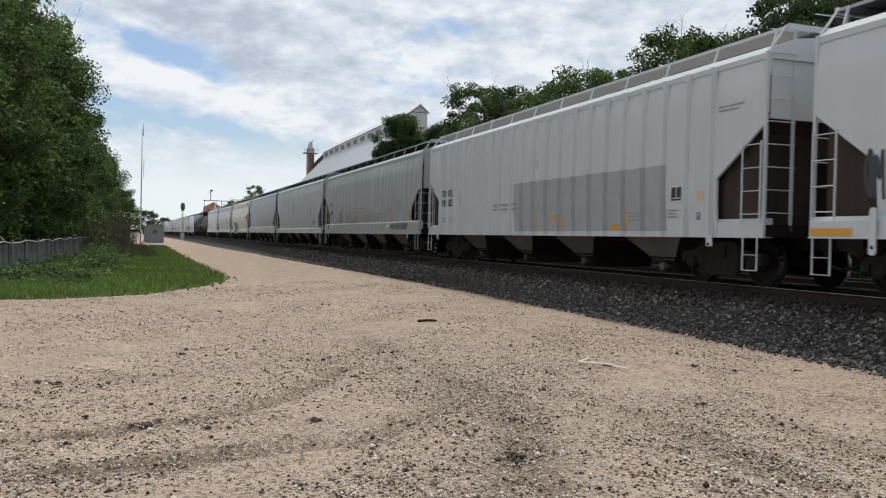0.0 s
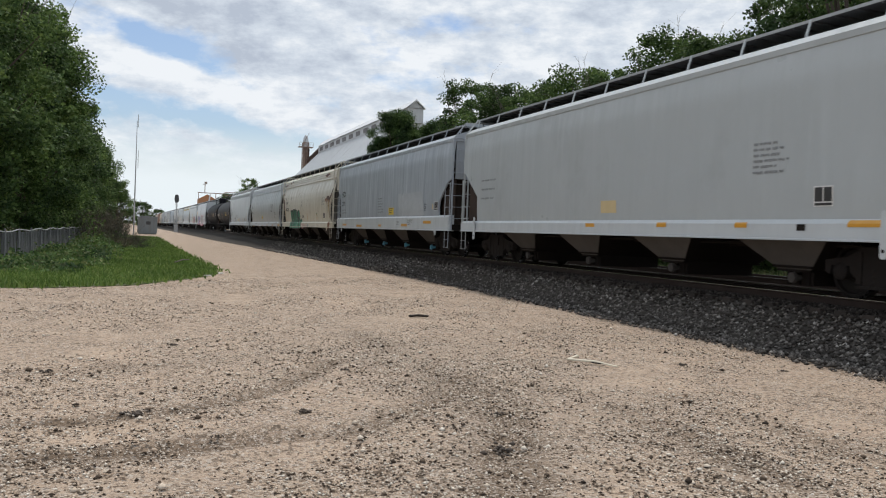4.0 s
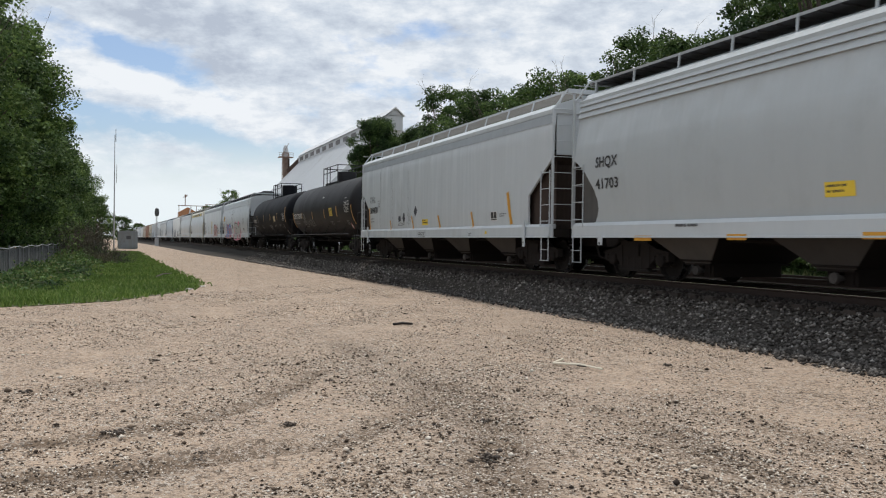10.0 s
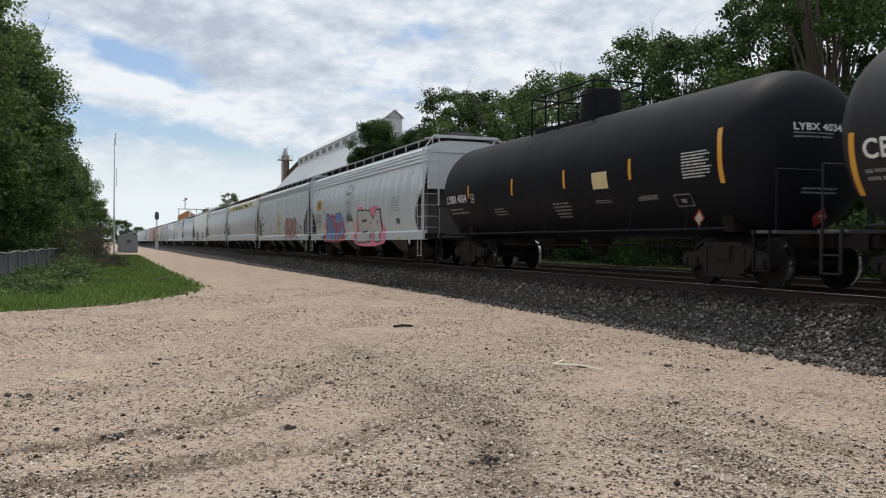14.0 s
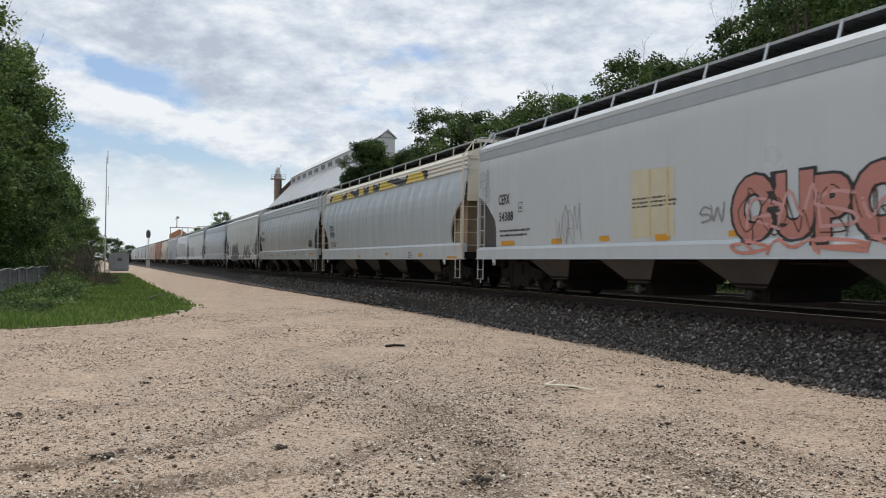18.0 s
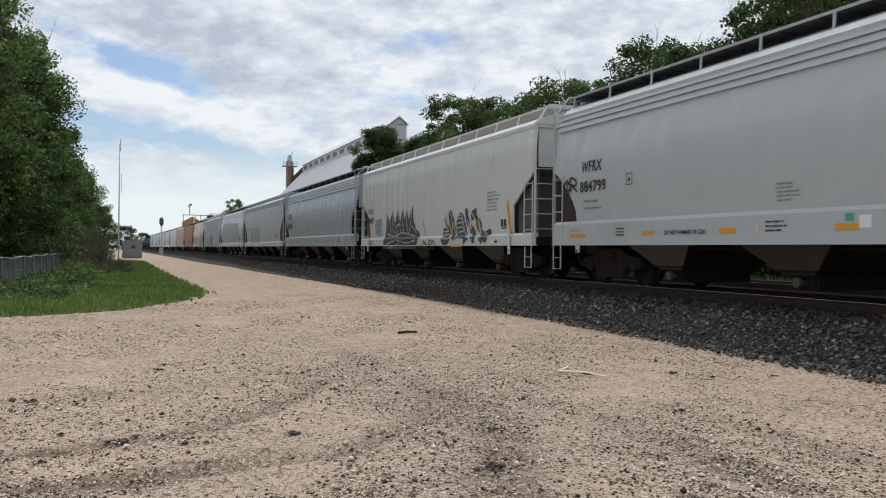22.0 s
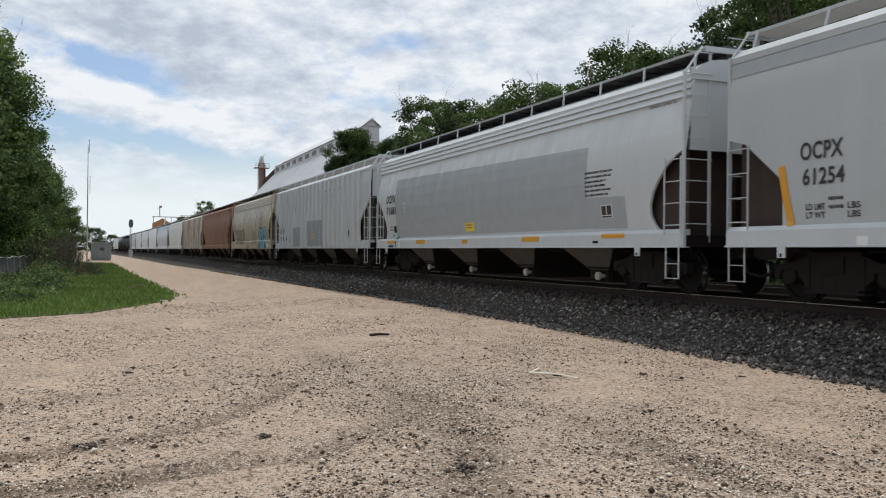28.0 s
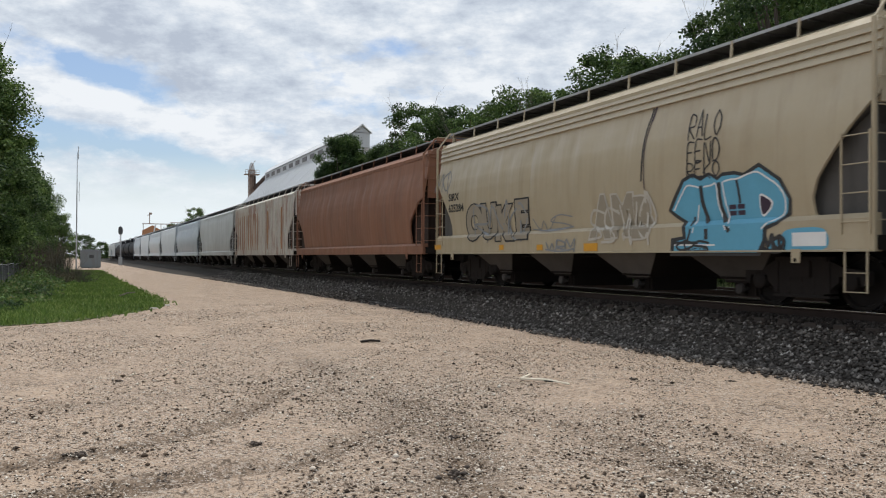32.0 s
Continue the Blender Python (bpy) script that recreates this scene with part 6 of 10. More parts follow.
    for s in (-1, 1):
        deck = Build()
        if walkway == "dark":
            deck.box(s * 0.52, s * 1.14, -h - 0.02, h + 0.02, EAVE + 0.43, EAVE + 0.46)
        else:
            for q in range(13):
                deck.box(s * (0.54 + q * 0.048), s * (0.552 + q * 0.048), -h - 0.02, h + 0.02, EAVE + 0.43, EAVE + 0.45)
        part("board_edge", Build().box(s * 1.142, s * 1.16, -h - 0.02, h + 0.02, EAVE + 0.425, EAVE + 0.475), M_GALV if walkway == "dark" else paint_m, car, "galvanised board edge" if walkway == "dark" else "")
        for k in range(int(L / 0.45) if walkway == "dark" else 0):
            y = -h + 0.2 + k * 0.45
            deck.box(s * 0.52, s * 1.14, y - 0.012, y + 0.012, EAVE + 0.40, EAVE + 0.435)
        part("running_board", deck, wm, car, "" if walkway == "dark" else "pale running board")
        n = int(L / 1.5)
        br = Build()
        y = 0.0
        br.add([(s * (ex - 0.20), y - 0.02, EAVE + 0.06), (s * (ex - 0.20), y + 0.02, EAVE + 0.06), (s * 1.17, y + 0.02, EAVE + 0.47), (s * 1.17, y - 0.02, EAVE + 0.47),
                    (s * (ex - 0.23), y - 0.02, EAVE + 0.06), (s * (ex - 0.23), y + 0.02, EAVE + 0.06), (s * 1.14, y + 0.02, EAVE + 0.47), (s * 1.14, y - 0.02, EAVE + 0.47)],
               [(0, 1, 2, 3), (4, 7, 6, 5), (0, 3, 7, 4), (1, 5, 6, 2), (3, 2, 6, 7), (0, 4, 5, 1)])
        br_me = br.mesh("board_bracket", end_m)
        for k in range(n + 1):
            part("board_bracket", br_me, end_m, car).location = (0, -h + 0.25 + (L - 0.5) * k / n, 0)
    for s in (-1, 1):
        part("end_running_board", Build().box(-0.55, 0.55, s * (h - 0.5), s * (h + 0.02), EAVE + 0.43, EAVE + 0.47).box(-1.16, 1.16, s * (h - 0.02), s * (h + 0.03), EAVE + 0.40, EAVE + 0.50), end_m, car)
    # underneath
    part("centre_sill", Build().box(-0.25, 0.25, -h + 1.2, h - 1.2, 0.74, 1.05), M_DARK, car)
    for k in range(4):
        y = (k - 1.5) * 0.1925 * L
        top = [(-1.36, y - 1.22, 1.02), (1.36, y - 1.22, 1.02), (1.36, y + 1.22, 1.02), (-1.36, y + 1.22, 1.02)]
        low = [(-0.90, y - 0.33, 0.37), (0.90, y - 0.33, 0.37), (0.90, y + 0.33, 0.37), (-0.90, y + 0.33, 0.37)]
        # slopes take a shaded tone, the side plates below a lit one
        hp = part("discharge_hopper", Build().add(top + low, [(0, 1, 5, 4), (1, 2, 6, 5), (2, 3, 7, 6), (3, 0, 4, 7), (4, 5, 6, 7), (0, 3, 2, 1)]), M_DARK, car, "discharge hopper, its slopes blackened as shade")
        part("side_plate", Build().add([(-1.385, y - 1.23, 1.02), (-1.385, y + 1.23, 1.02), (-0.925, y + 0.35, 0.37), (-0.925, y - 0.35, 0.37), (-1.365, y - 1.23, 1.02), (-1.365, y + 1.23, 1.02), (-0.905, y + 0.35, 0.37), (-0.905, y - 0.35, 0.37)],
                                       [(0, 1, 2, 3), (7, 6, 5, 4), (0, 4, 5, 1), (1, 5, 6, 2), (2, 6, 7, 3), (3, 7, 4, 0)]), M_CHUTE_LIT, hp, "flanged side plate, dusty and toned lighter as lit")
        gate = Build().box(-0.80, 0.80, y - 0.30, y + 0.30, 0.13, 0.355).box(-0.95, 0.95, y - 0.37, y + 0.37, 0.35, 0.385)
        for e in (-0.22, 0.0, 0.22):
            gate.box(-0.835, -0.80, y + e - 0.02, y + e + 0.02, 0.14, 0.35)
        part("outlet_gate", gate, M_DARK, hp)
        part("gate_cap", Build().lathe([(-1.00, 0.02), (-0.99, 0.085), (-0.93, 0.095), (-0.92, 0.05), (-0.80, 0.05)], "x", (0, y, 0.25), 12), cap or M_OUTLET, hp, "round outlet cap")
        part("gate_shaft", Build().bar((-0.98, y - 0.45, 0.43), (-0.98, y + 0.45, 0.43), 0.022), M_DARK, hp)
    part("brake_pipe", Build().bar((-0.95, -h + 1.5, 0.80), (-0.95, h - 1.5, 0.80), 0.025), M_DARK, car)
    wheels = []
    for s in (-1, 1):
        add_truck(car, s * (h - 1.75), wheels)
    rib_at = [1.38 + (L - 2.72) * k / (ribs - 1) for k in range(ribs)] if ribs else []
    sd = Side(car, bk, L, 0.0 if ribs else 1.607, rib_at)
    sd.shape, sd.tail, sd.sill = shape, tail or shape, deep
    sd.dents = None if ribs else dents
    return car, wheels, sd


def tank_car(name, length, tint="black", rail=True, dome=0.66, lead=0.62, trail=0.12, label=""):
    car = new(name)
    tagged(car, label, "tank car", "cars of the freight train")
    L, h, r, zc = length, length / 2, TANK_RAD, TANK_Z
    pm = PAINT[tint]
    full = [(-h + lead + d, q) for d, q in DISH] + [(-h + 4, r), (-0.6, r), (0.6, r), (h - 4, r)] + [(h - trail - d * 0.8, q) for d, q in DISH[::-1]]
    part("tank_shell", Build().lathe(full, "y", (0, 0, zc), 40), pm, car, smooth=True)
    for y in (-h * 0.58, -h * 0.2, h * 0.2, h * 0.58):
        part("weld_band", Build().lathe([(y - 0.02, r), (y - 0.015, r + 0.003), (y + 0.015, r + 0.003), (y + 0.02, r)], "y", (0, 0, zc), 40), pm, car, smooth=True)
    hous = part("valve_housing", Build().lathe([(zc + r - 0.1, 0.5), (zc + r + dome, 0.5), (zc + r + dome + 0.04, 0.47), (zc + r + dome + 0.06, 0.2)], "z", (0, 0, 0), 20), pm, car, smooth=True)
    rail_b = Build()
    zt = zc + r + 0.8
    for x in (-0.7, 0.7):
        for y in (-0.8, 0.9, 1.6, 2.4):
            rail_b.bar((x, y, zc + math.sqrt(r * r - 0.49) - 0.05), (x, y, zt), 0.024)
        for z in (zt, zt - 0.3):
            rail_b.bar((x, -0.8, z), (x, 2.4, z), 0.024)
    for y in (-0.8, 2.4):
        rail_b.bar((-0.7, y, zt), (0.7, y, zt), 0.024)
    if rail:
        part("platform_rail", rail_b, pm, car)
    part("top_platform", Build().box(-0.6, 0.6, -0.7, 2.4, zc + r - 0.12, zc + r - 0.02), pm, car)
    for e in (1,):
        lad = Build()
        for y in (-0.22, 0.22):
            lad.bar((e * 1.62, y, 0.4), (e * 1.62, y, 2.6), 0.02)
            lad.bar((e * 1.62, y, 2.6), (e * 1.05, y, zc + r - 0.05), 0.02)
        for k in range(8):
            z = 0.5 + 0.3 * k
            lad.bar((e * 1.62, -0.22, z), (e * 1.62, 0.22, z), 0.011)
        part("side_ladder", lad, M_DARK, car)
    for e in (-1, 1):
        part("side_rail", Build().bar((e * 1.58, -h + 1.0, 1.02), (e * 1.58, h - 1.0, 1.02), 0.024), pm, car)
        sup = Build()
        for k in range(7):
            y = -h + 2.2 + (L - 4.4) * k / 6
            sup.bar((e * 1.58, y, 1.02), (e * 1.28, y + 0.25, 1.56), 0.012)
        part("rail_bracket", sup, pm, car)
    for s in (-1, 1):
        y = s * h
        part("stub_sill", Build().box(-0.3, 0.3, y - s * 3.4, y - s * 0.0, 0.70, 1.02), M_DARK, car)
        part("saddle", Build().prism([(-1.02, 1.32), (-0.95, 0.98), (0.95, 0.98), (1.02, 1.32), (0.7, 1.12), (0, 1.0), (-0.7, 1.12)], "y", y - s * 1.9, y - s * 1.6), M_DARK, car)
        part("end_platform", Build().box(-1.5, 1.5, y - s * 0.55, y + s * 0.0, 0.93, 0.98), M_GRATE, car)
        hr = Build()
        for x in (-1.45, -0.5, 0.5, 1.45):
            hr.bar((x, y - s * 0.04, 0.98), (x, y - s * 0.04, 1.95), 0.02)
        hr.bar((-1.45, y - s * 0.04, 1.95), (-0.5, y - s * 0.04, 1.95), 0.02).bar((1.45, y - s * 0.04, 1.95), (0.5, y - s * 0.04, 1.95), 0.02)
        part("end_rail", hr, pm, car)
        for e in (-1, 1):
            st = Build()
            for u in (0.10, 0.46):
                st.box(e * 1.52 - 0.02, e * 1.52 + 0.02, y - s * (u - 0.02), y - s * (u + 0.02), 0.32, 0.98)
            for z in (0.33, 0.6):
                st.box(e * 1.52 - 0.04, e * 1.52 + 0.03, y - s * 0.10, y - s * 0.46, z - 0.012, z + 0.012)
            part("stirrup_step", st, pm, car)
        part("coupler", Build().box(-0.12, 0.12, y, y + s * 0.36, 0.70, 0.90).box(-0.20, 0.20, y + s * 0.28, y + s * 0.56, 0.66, 0.96), M_TRUCK, car)
    part("bottom_outlet", Build().lathe([(0.45, 0.12), (0.5, 0.2), (0.62, 0.2), (0.75, 0.3), (0.95, 0.3)], "z", (0, 0, 0), 12), M_DARK, car)
    part("brake_rigging", Build().box(-0.4, 0.4, 1.6, 2.4, 0.62, 0.9).bar((-0.5, -h + 3, 0.72), (-0.5, h - 3, 0.72), 0.03), M_DARK, car)
    wheels = []
    for s in (-1, 1):
        add_truck(car, s * (h - 1.75), wheels)
    return car, wheels, Side(car, "tank", L)


MOVERS = []          # (car, distance of its middle along the track at the start, wheelsets)


def place_car(made, near, far):
    car, wheels, side = made
    MOVERS.append((car, (near + far) / 2, wheels))
    return side


def run_car(car, s0, wheels):
    rows = []
    for k in range(0, 65):
        t = k * 0.5
        y = s0 - SPEED * t
        rows.append((t, pose(TRACK_X + bend(y), y, RAIL_Z + 0.014, 0, 0, bend_turn(y))))
    walk(car, rows)
    # the wheels turn with the rolling distance while the car is near
    t0, t1 = max(0.0, (s0 - 75) / SPEED), min(32.0, (s0 + 12) / SPEED)
    if t1 > t0 and t1 > 0:
        n = max(2, int((t1 - t0) * 18))
        for w in wheels:
            x, y, z = w.location
            rows = [(0.0, pose(x, y, z, 0))] if t0 > 0 else []
            for k in range(n + 1):
                t = t0 + (t1 - t0) * k / n
                rows.append((t, pose(x, y, z, math.degrees(SPEED * (t - t0) / 0.42))))
            if t1 < 32.0:
                rows.append((32.0, rows[-1][1]))
            walk(w, rows)


# ---- marks on the cars ----
STROKES = {
    "A": [[(0, 0), (0.45, 1), (0.55, 1), (1, 0)], [(0.22, 0.38), (0.78, 0.38)]], "B": [[(0, 0), (0, 1), (0.7, 0.95), (0.72, 0.6), (0.05, 0.53), (0.9, 0.42), (0.85, 0.05), (0, 0)]],
    "C": [[(1, 0.85), (0.5, 1), (0, 0.5), (0.5, 0), (1, 0.15)]], "D": [[(0, 0), (0, 1), (0.65, 0.92), (1, 0.5), (0.65, 0.08), (0, 0)]], "E": [[(1, 1), (0, 1), (0, 0), (1, 0)], [(0, 0.5), (0.8, 0.5)]],
    "F": [[(1, 1), (0, 1), (0, 0)], [(0, 0.55), (0.75, 0.55)]], "I": [[(0.5, 0), (0.5, 1)]], "K": [[(0, 0), (0, 1)], [(1, 1), (0.05, 0.5), (1, 0)]], "L": [[(0, 1), (0, 0), (1, 0.02)]],
    "M": [[(0, 0), (0.12, 1), (0.5, 0.35), (0.88, 1), (1, 0)]], "N": [[(0, 0), (0.05, 1), (0.9, 0.05), (1, 1)]], "O": [[(0.5, 1), (0.05, 0.7), (0.05, 0.3), (0.5, 0), (0.95, 0.3), (0.95, 0.7), (0.5, 1)]],
    "P": [[(0, 0), (0, 1), (0.85, 0.95), (0.9, 0.55), (0.05, 0.45)]], "R": [[(0, 0), (0, 1), (0.85, 0.95), (0.85, 0.55), (0.05, 0.48), (1, 0)]], "T": [[(0, 0.95), (1, 1)], [(0.5, 0.95), (0.5, 0)]],
    "U": [[(0, 1), (0.05, 0.2), (0.5, 0), (0.95, 0.2), (1, 1)]],
}


def piece(side, word, u, v, w, h, fill, edge, width, hi=None):
    """Sprayed letters: a dark outline, a fill and a lighter core; or, with no fill, thin pen strokes."""
    n = len(word)
    wide = [np.ptp(letters(ch, 1.0, 0.075)[0][:, 0]) + 0.08 for ch in word]
    for k, ch in enumerate(word):
        cell = w * wide[k] / sum(wide) if fill else w / n
        if fill:
            rim = 0.06 * h
            lift = 0.03 * h * math.sin(k * 2.1)
            tall = h * (1.0 + 0.05 * math.cos(k * 1.7))
            tilt = 0.06 * math.sin(k * 2.6 + 1)
            a = u - w * sum(wide[:k]) / sum(wide)
            side.block(ch, a + 0.05 * cell + rim * 0.5, v + lift - rim * 0.5, cell * 1.08 + rim, tall + rim, 0.10, edge, 0.0100 + 0.0002 * k, tilt, "letter_outline")
            if hi:
                side.block(ch, a + 0.02 * cell, v + lift + rim * 0.2, cell * 1.02, tall - rim * 0.4, 0.075, hi, 0.0122 + 0.0002 * k, tilt, "letter_highlight")
            side.block(ch, a + 0.01 * cell, v + lift + rim * (0.45 if hi else 0.2), cell * 0.99, tall - rim * (0.8 if hi else 0.4), 0.055 if hi else 0.07, fill, 0.0142 + 0.0002 * k, tilt, "letter_fill")
        else:
            inner = cell * 0.72
            runs = [[(u - k * cell - (cell - inner) / 2 - x * inner, v + y * h + 0.03 * math.sin(k * 2.1)) for x, y in run] for run in STROKES[ch]]
            side.strokes(runs, width, edge, 0.0125, "tag_letter")


def glyph(rnd, u, v, w, h, n=5):
    """A letter-like run of pen strokes inside a cell, with no meaning."""
    kind = rnd.randrange(5)
    j = lambda a: a + rnd.uniform(-0.08, 0.08)
    base = {0: [(0.1, 0.1), (0.15, 0.95), (0.8, 0.8), (0.85, 0.45), (0.2, 0.45), (0.9, 0.02)], 1: [(0.05, 0.9), (0.3, 0.05), (0.5, 0.7), (0.75, 0.0), (1.0, 1.0)],
            2: [(0.9, 0.85), (0.4, 1.0), (0.1, 0.6), (0.7, 0.4), (0.8, 0.1), (0.1, 0.0)], 3: [(0.5, 1.0), (0.05, 0.55), (0.45, 0.0), (0.95, 0.5), (0.5, 1.0), (0.7, -0.1)],
            4: [(0.05, 0.0), (0.2, 1.0), (0.55, 0.35), (0.85, 1.05), (0.95, -0.05)]}[kind]
    return [(u - w * j(x), v + h * j(y)) for x, y in base]


def scrawl(side, u, v, w, h, material, width, n, seed):
    """A quick unreadable tag: a few loose looping letters and an underline."""
    rnd = random.Random(seed * 131 + n)
    k = max(2, round(n / 4))
    cell = w / k
    runs = [glyph(rnd, u - i * cell + rnd.uniform(-0.1, 0.1) * cell, v + h * rnd.uniform(-0.05, 0.1), cell * 1.15, h * rnd.uniform(0.75, 1.0)) for i in range(k)]
    if rnd.random() < 0.5:
        runs.append([(u, v + h * 0.1), (u - w * 0.5, v - h * 0.08), (u - w, v + h * 0.12)])
    tagged(side.strokes(runs, width, material, 0.0145, "tag_line"), kind="stuff")


def service_panel(side, u0, v0, u1, v1):
    """The black two-part stencil panel with white borders."""
    w, h = u1 - u0, v1 - v0
    side.rect("service_panel", u0, v0, u1, v1, M_WHITEINK, 0.006)
    for a, b in ((0.06, 0.47), (0.53, 0.94)):
        side.rect("service_panel", u0 + w * a, v0 + h * 0.24, u0 + w * b, v0 + h * 0.94, M_INK, 0.009)
    side.rect("service_panel", u0 + w * 0.06, v0 + h * 0.05, u0 + w * 0.94, v0 + h * 0.18, M_INK, 0.009)


def framed_box(side, u0, v0, u1, v1, material):
    """A small stencilled frame with a mark in it."""
    t = 0.016
    lo, hi = min(u0, u1), max(u0, u1)
    side.sheet("stencil_box", [[(lo, v0), (hi, v0), (hi, v0 + t), (lo, v0 + t)], [(lo, v1 - t), (hi, v1 - t), (hi, v1), (lo, v1)], [(lo, v0 + t), (lo + t, v0 + t), (lo + t, v1 - t), (lo, v1 - t)],
                               [(hi - t, v0 + t), (hi, v0 + t), (hi, v1 - t), (hi - t, v1 - t)], [(lo + (hi - lo) * 0.35, v0 + (v1 - v0) * 0.3), (lo + (hi - lo) * 0.65, v0 + (v1 - v0) * 0.3), (lo + (hi - lo) * 0.65, v0 + (v1 - v0) * 0.6), (lo + (hi - lo) * 0.35, v0 + (v1 - v0) * 0.6)]], material, 0.007)


def patch(side, corners, material, name):
    """A repainted four-cornered area, following the curve of the side."""
    a, b, c, d = [Vector(p) for p in corners]
    polys, n, w = [], 20, max(1, int(abs(a.x - b.x) / 0.12))
    for k, q in itertools.product(range(n), range(w)):
        t0, t1, r0, r1 = k / n, (k + 1) / n, q / w, (q + 1) / w
        polys.append([tuple(a.lerp(b, r).lerp(d.lerp(c, r), t)) for r, t in ((r0, t0), (r1, t0), (r1, t1), (r0, t1))])
    side.sheet(name, polys, material, 0.004)
    for r in side.ribs:
        f = (r - a.x) / (b.x - a.x)
        if 0 < f < 1:
            top, low = a.y + (b.y - a.y) * f, d.y + (c.y - d.y) * f
            side.sheet(name, [[(r - 0.026, low), (r + 0.026, low), (r + 0.026, top), (r - 0.026, top)]], material, 0.113)
            b_ = Build()
            for e in (-1, 1):
                b_.add([side.at(r + e * 0.047, low, 0.0), side.at(r + e * 0.047, top, 0.0), side.at(r + e * 0.028, top, 0.112), side.at(r + e * 0.028, low, 0.112)], [(0, 1, 2, 3)])
            part(name, b_, material, side.car)



S_ = 1.06
NEAR = [-6.8, 10.9, 28.6, 46.3, 64.0, 81.0, 97.7, 115.0, 132.1, 146.6, 162.8, 180.8, 198.1, 215.8, 233.7, 250.3, 267.8, 285.9, 303.4, 321.2, 336.4, 353.1, 370.4, 387.9, 406.3, 423.6, 441.5, 458.0, 473.5,
        489.0, 504.5, 520.0, 537.5, 555.0, 572.5]
NEAR = [v * S_ for v in NEAR]
GAP = 1.05


def span(i):
    """Where a car begins and ends along the train; the two near tank cars stand closer together."""
    near, far = NEAR[i], NEAR[i + 1] - GAP
    return near + (0.70 if i == 9 else 0.0), far + (0.88 if i == 8 else 0.0)


def hopper(i, *args, **kw):
    a, b = span(i)
    return place_car(hopper_car("covered_hopper_car", b - a, *args, **kw), a, b)


def tank(i, *args, **kw):
    a, b = span(i)
    return place_car(tank_car("tank_car", b - a, *args, **kw), a, b)


s = hopper(0, "straight", "diag", "white", label="white covered hopper car with grey scrawls along its sill")
s.rect("reflector", 17.63, 0.90, 16.82, 1.01, M_YELLOW)
scrawl(s, 16.65, 1.50, 0.30, 0.72, SPRAY["soot"], 0.05, 9, 3)
scrawl(s, 9.0, 1.3, 3.5, 1.4, SPRAY["soot"], 0.05, 16, 8)
s = hopper(1, "straight", "diag", "white", ribs=21, walkway="pale", slope="brown", label="white ribbed covered hopper car with a grey repainted patch")
patch(s, [(10.20, 2.29), (2.84, 2.28), (2.80, 0.98), (10.13, 0.97)], SPRAY["patch"], "repainted_patch")
s.text("OC PX", 16.22, 2.15, 0.33, M_INK, 1.05)
s.text("704 82", 16.24, 1.82, 0.33, M_INK, 1.04)
s.bars(16.30, 1.25, 1.33, 0.20, 2, M_FAINT, seed=1338)
framed_box(s, 14.50, 1.85, 14.29, 2.11, M_FAINT)
s.rect("reflector", 1.44, 1.01, 1.34, 1.92, M_YELLOW)
s.rect("reflector", 4.33, 0.97, 4.26, 1.44, M_YELLOW)
s.rect("reflector", 4.88, 0.99, 4.40, 1.14, M_YELLOW)
s.rect("reflector", 7.27, 0.97, 7.17, 1.41, M_YELLOW)
s.rect("reflector", 7.86, 1.22, 7.45, 1.38, M_YELLOW)
s.rect("reflector", 8.77, 0.97, 8.68, 1.42, M_YELLOW)
service_panel(s, 2.64, 1.55, 2.27, 1.84)
framed_box(s, 1.83, 1.19, 1.71, 1.32, M_INK)
s.bars(2.73, 1.20, 0.40, 0.19, 3, M_FAINT, seed=1330)
s.bars(4.19, 1.14, 0.48, 0.24, 3, M_FAINT, seed=1240)
s.bars(11.62, 1.50, 2.03, 0.25, 2, M_FAINT, seed=950)
s.bars(1.24, 3.06, 0.74, 0.14, 2, M_FAINT, seed=1447)
s.rect("sticker", 1.80, 1.52, 1.62, 1.73, SPRAY["ochre"])
s = hopper(2, "straight", "corner", "stone", slope="dark", deep=1.34, label="pale grey covered hopper car with red outline lettering")
s.text("FINX", 16.50, 2.31, 0.33, M_INK, 0.60)
s.text("10640", 16.42, 1.87, 0.32, M_INK, 0.86)
s.bars(16.37, 1.49, 0.82, 0.21, 2, M_FAINT, seed=1443)
s.strokes([[(1.66, 2.36), (1.40, 1.47)]], 0.11, M_YELLOW)
s.strokes([[(3.93, 1.89), (3.71, 1.44)]], 0.11, M_YELLOW)
s.strokes([[(6.20, 1.91), (6.06, 1.50)]], 0.11, M_YELLOW)
s.strokes([[(17.06, 2.34), (16.79, 1.44)]], 0.11, M_YELLOW)
service_panel(s, 6.14, 1.72, 5.71, 2.04)
s.bars(4.52, 1.69, 0.60, 0.26, 3, M_FAINT, seed=1228)
s.bars(3.06, 1.74, 0.66, 0.45, 5, M_FAINT, seed=1325)
scrawl(s, 12.50, 1.43, 2.63, 0.61, SPRAY["coral"], 0.022, 24, 5)
scrawl(s, 12.25, 1.40, 2.52, 0.66, SPRAY["dust"], 0.025, 16, 11)
scrawl(s, 9.45, 1.43, 1.69, 0.57, SPRAY["pink"], 0.022, 16, 6)
scrawl(s, 8.13, 1.45, 1.56, 0.49, SPRAY["dust"], 0.018, 14, 8)
s.strokes([[(10.07, 2.08), (8.55, 2.06)]], 0.05, SPRAY["coral"])
scrawl(s, 14.19, 1.50, 0.95, 0.53, M_INK, 0.03, 14, 2)
scrawl(s, 3.99, 1.07, 0.90, 0.21, M_INK, 0.022, 22, 9)
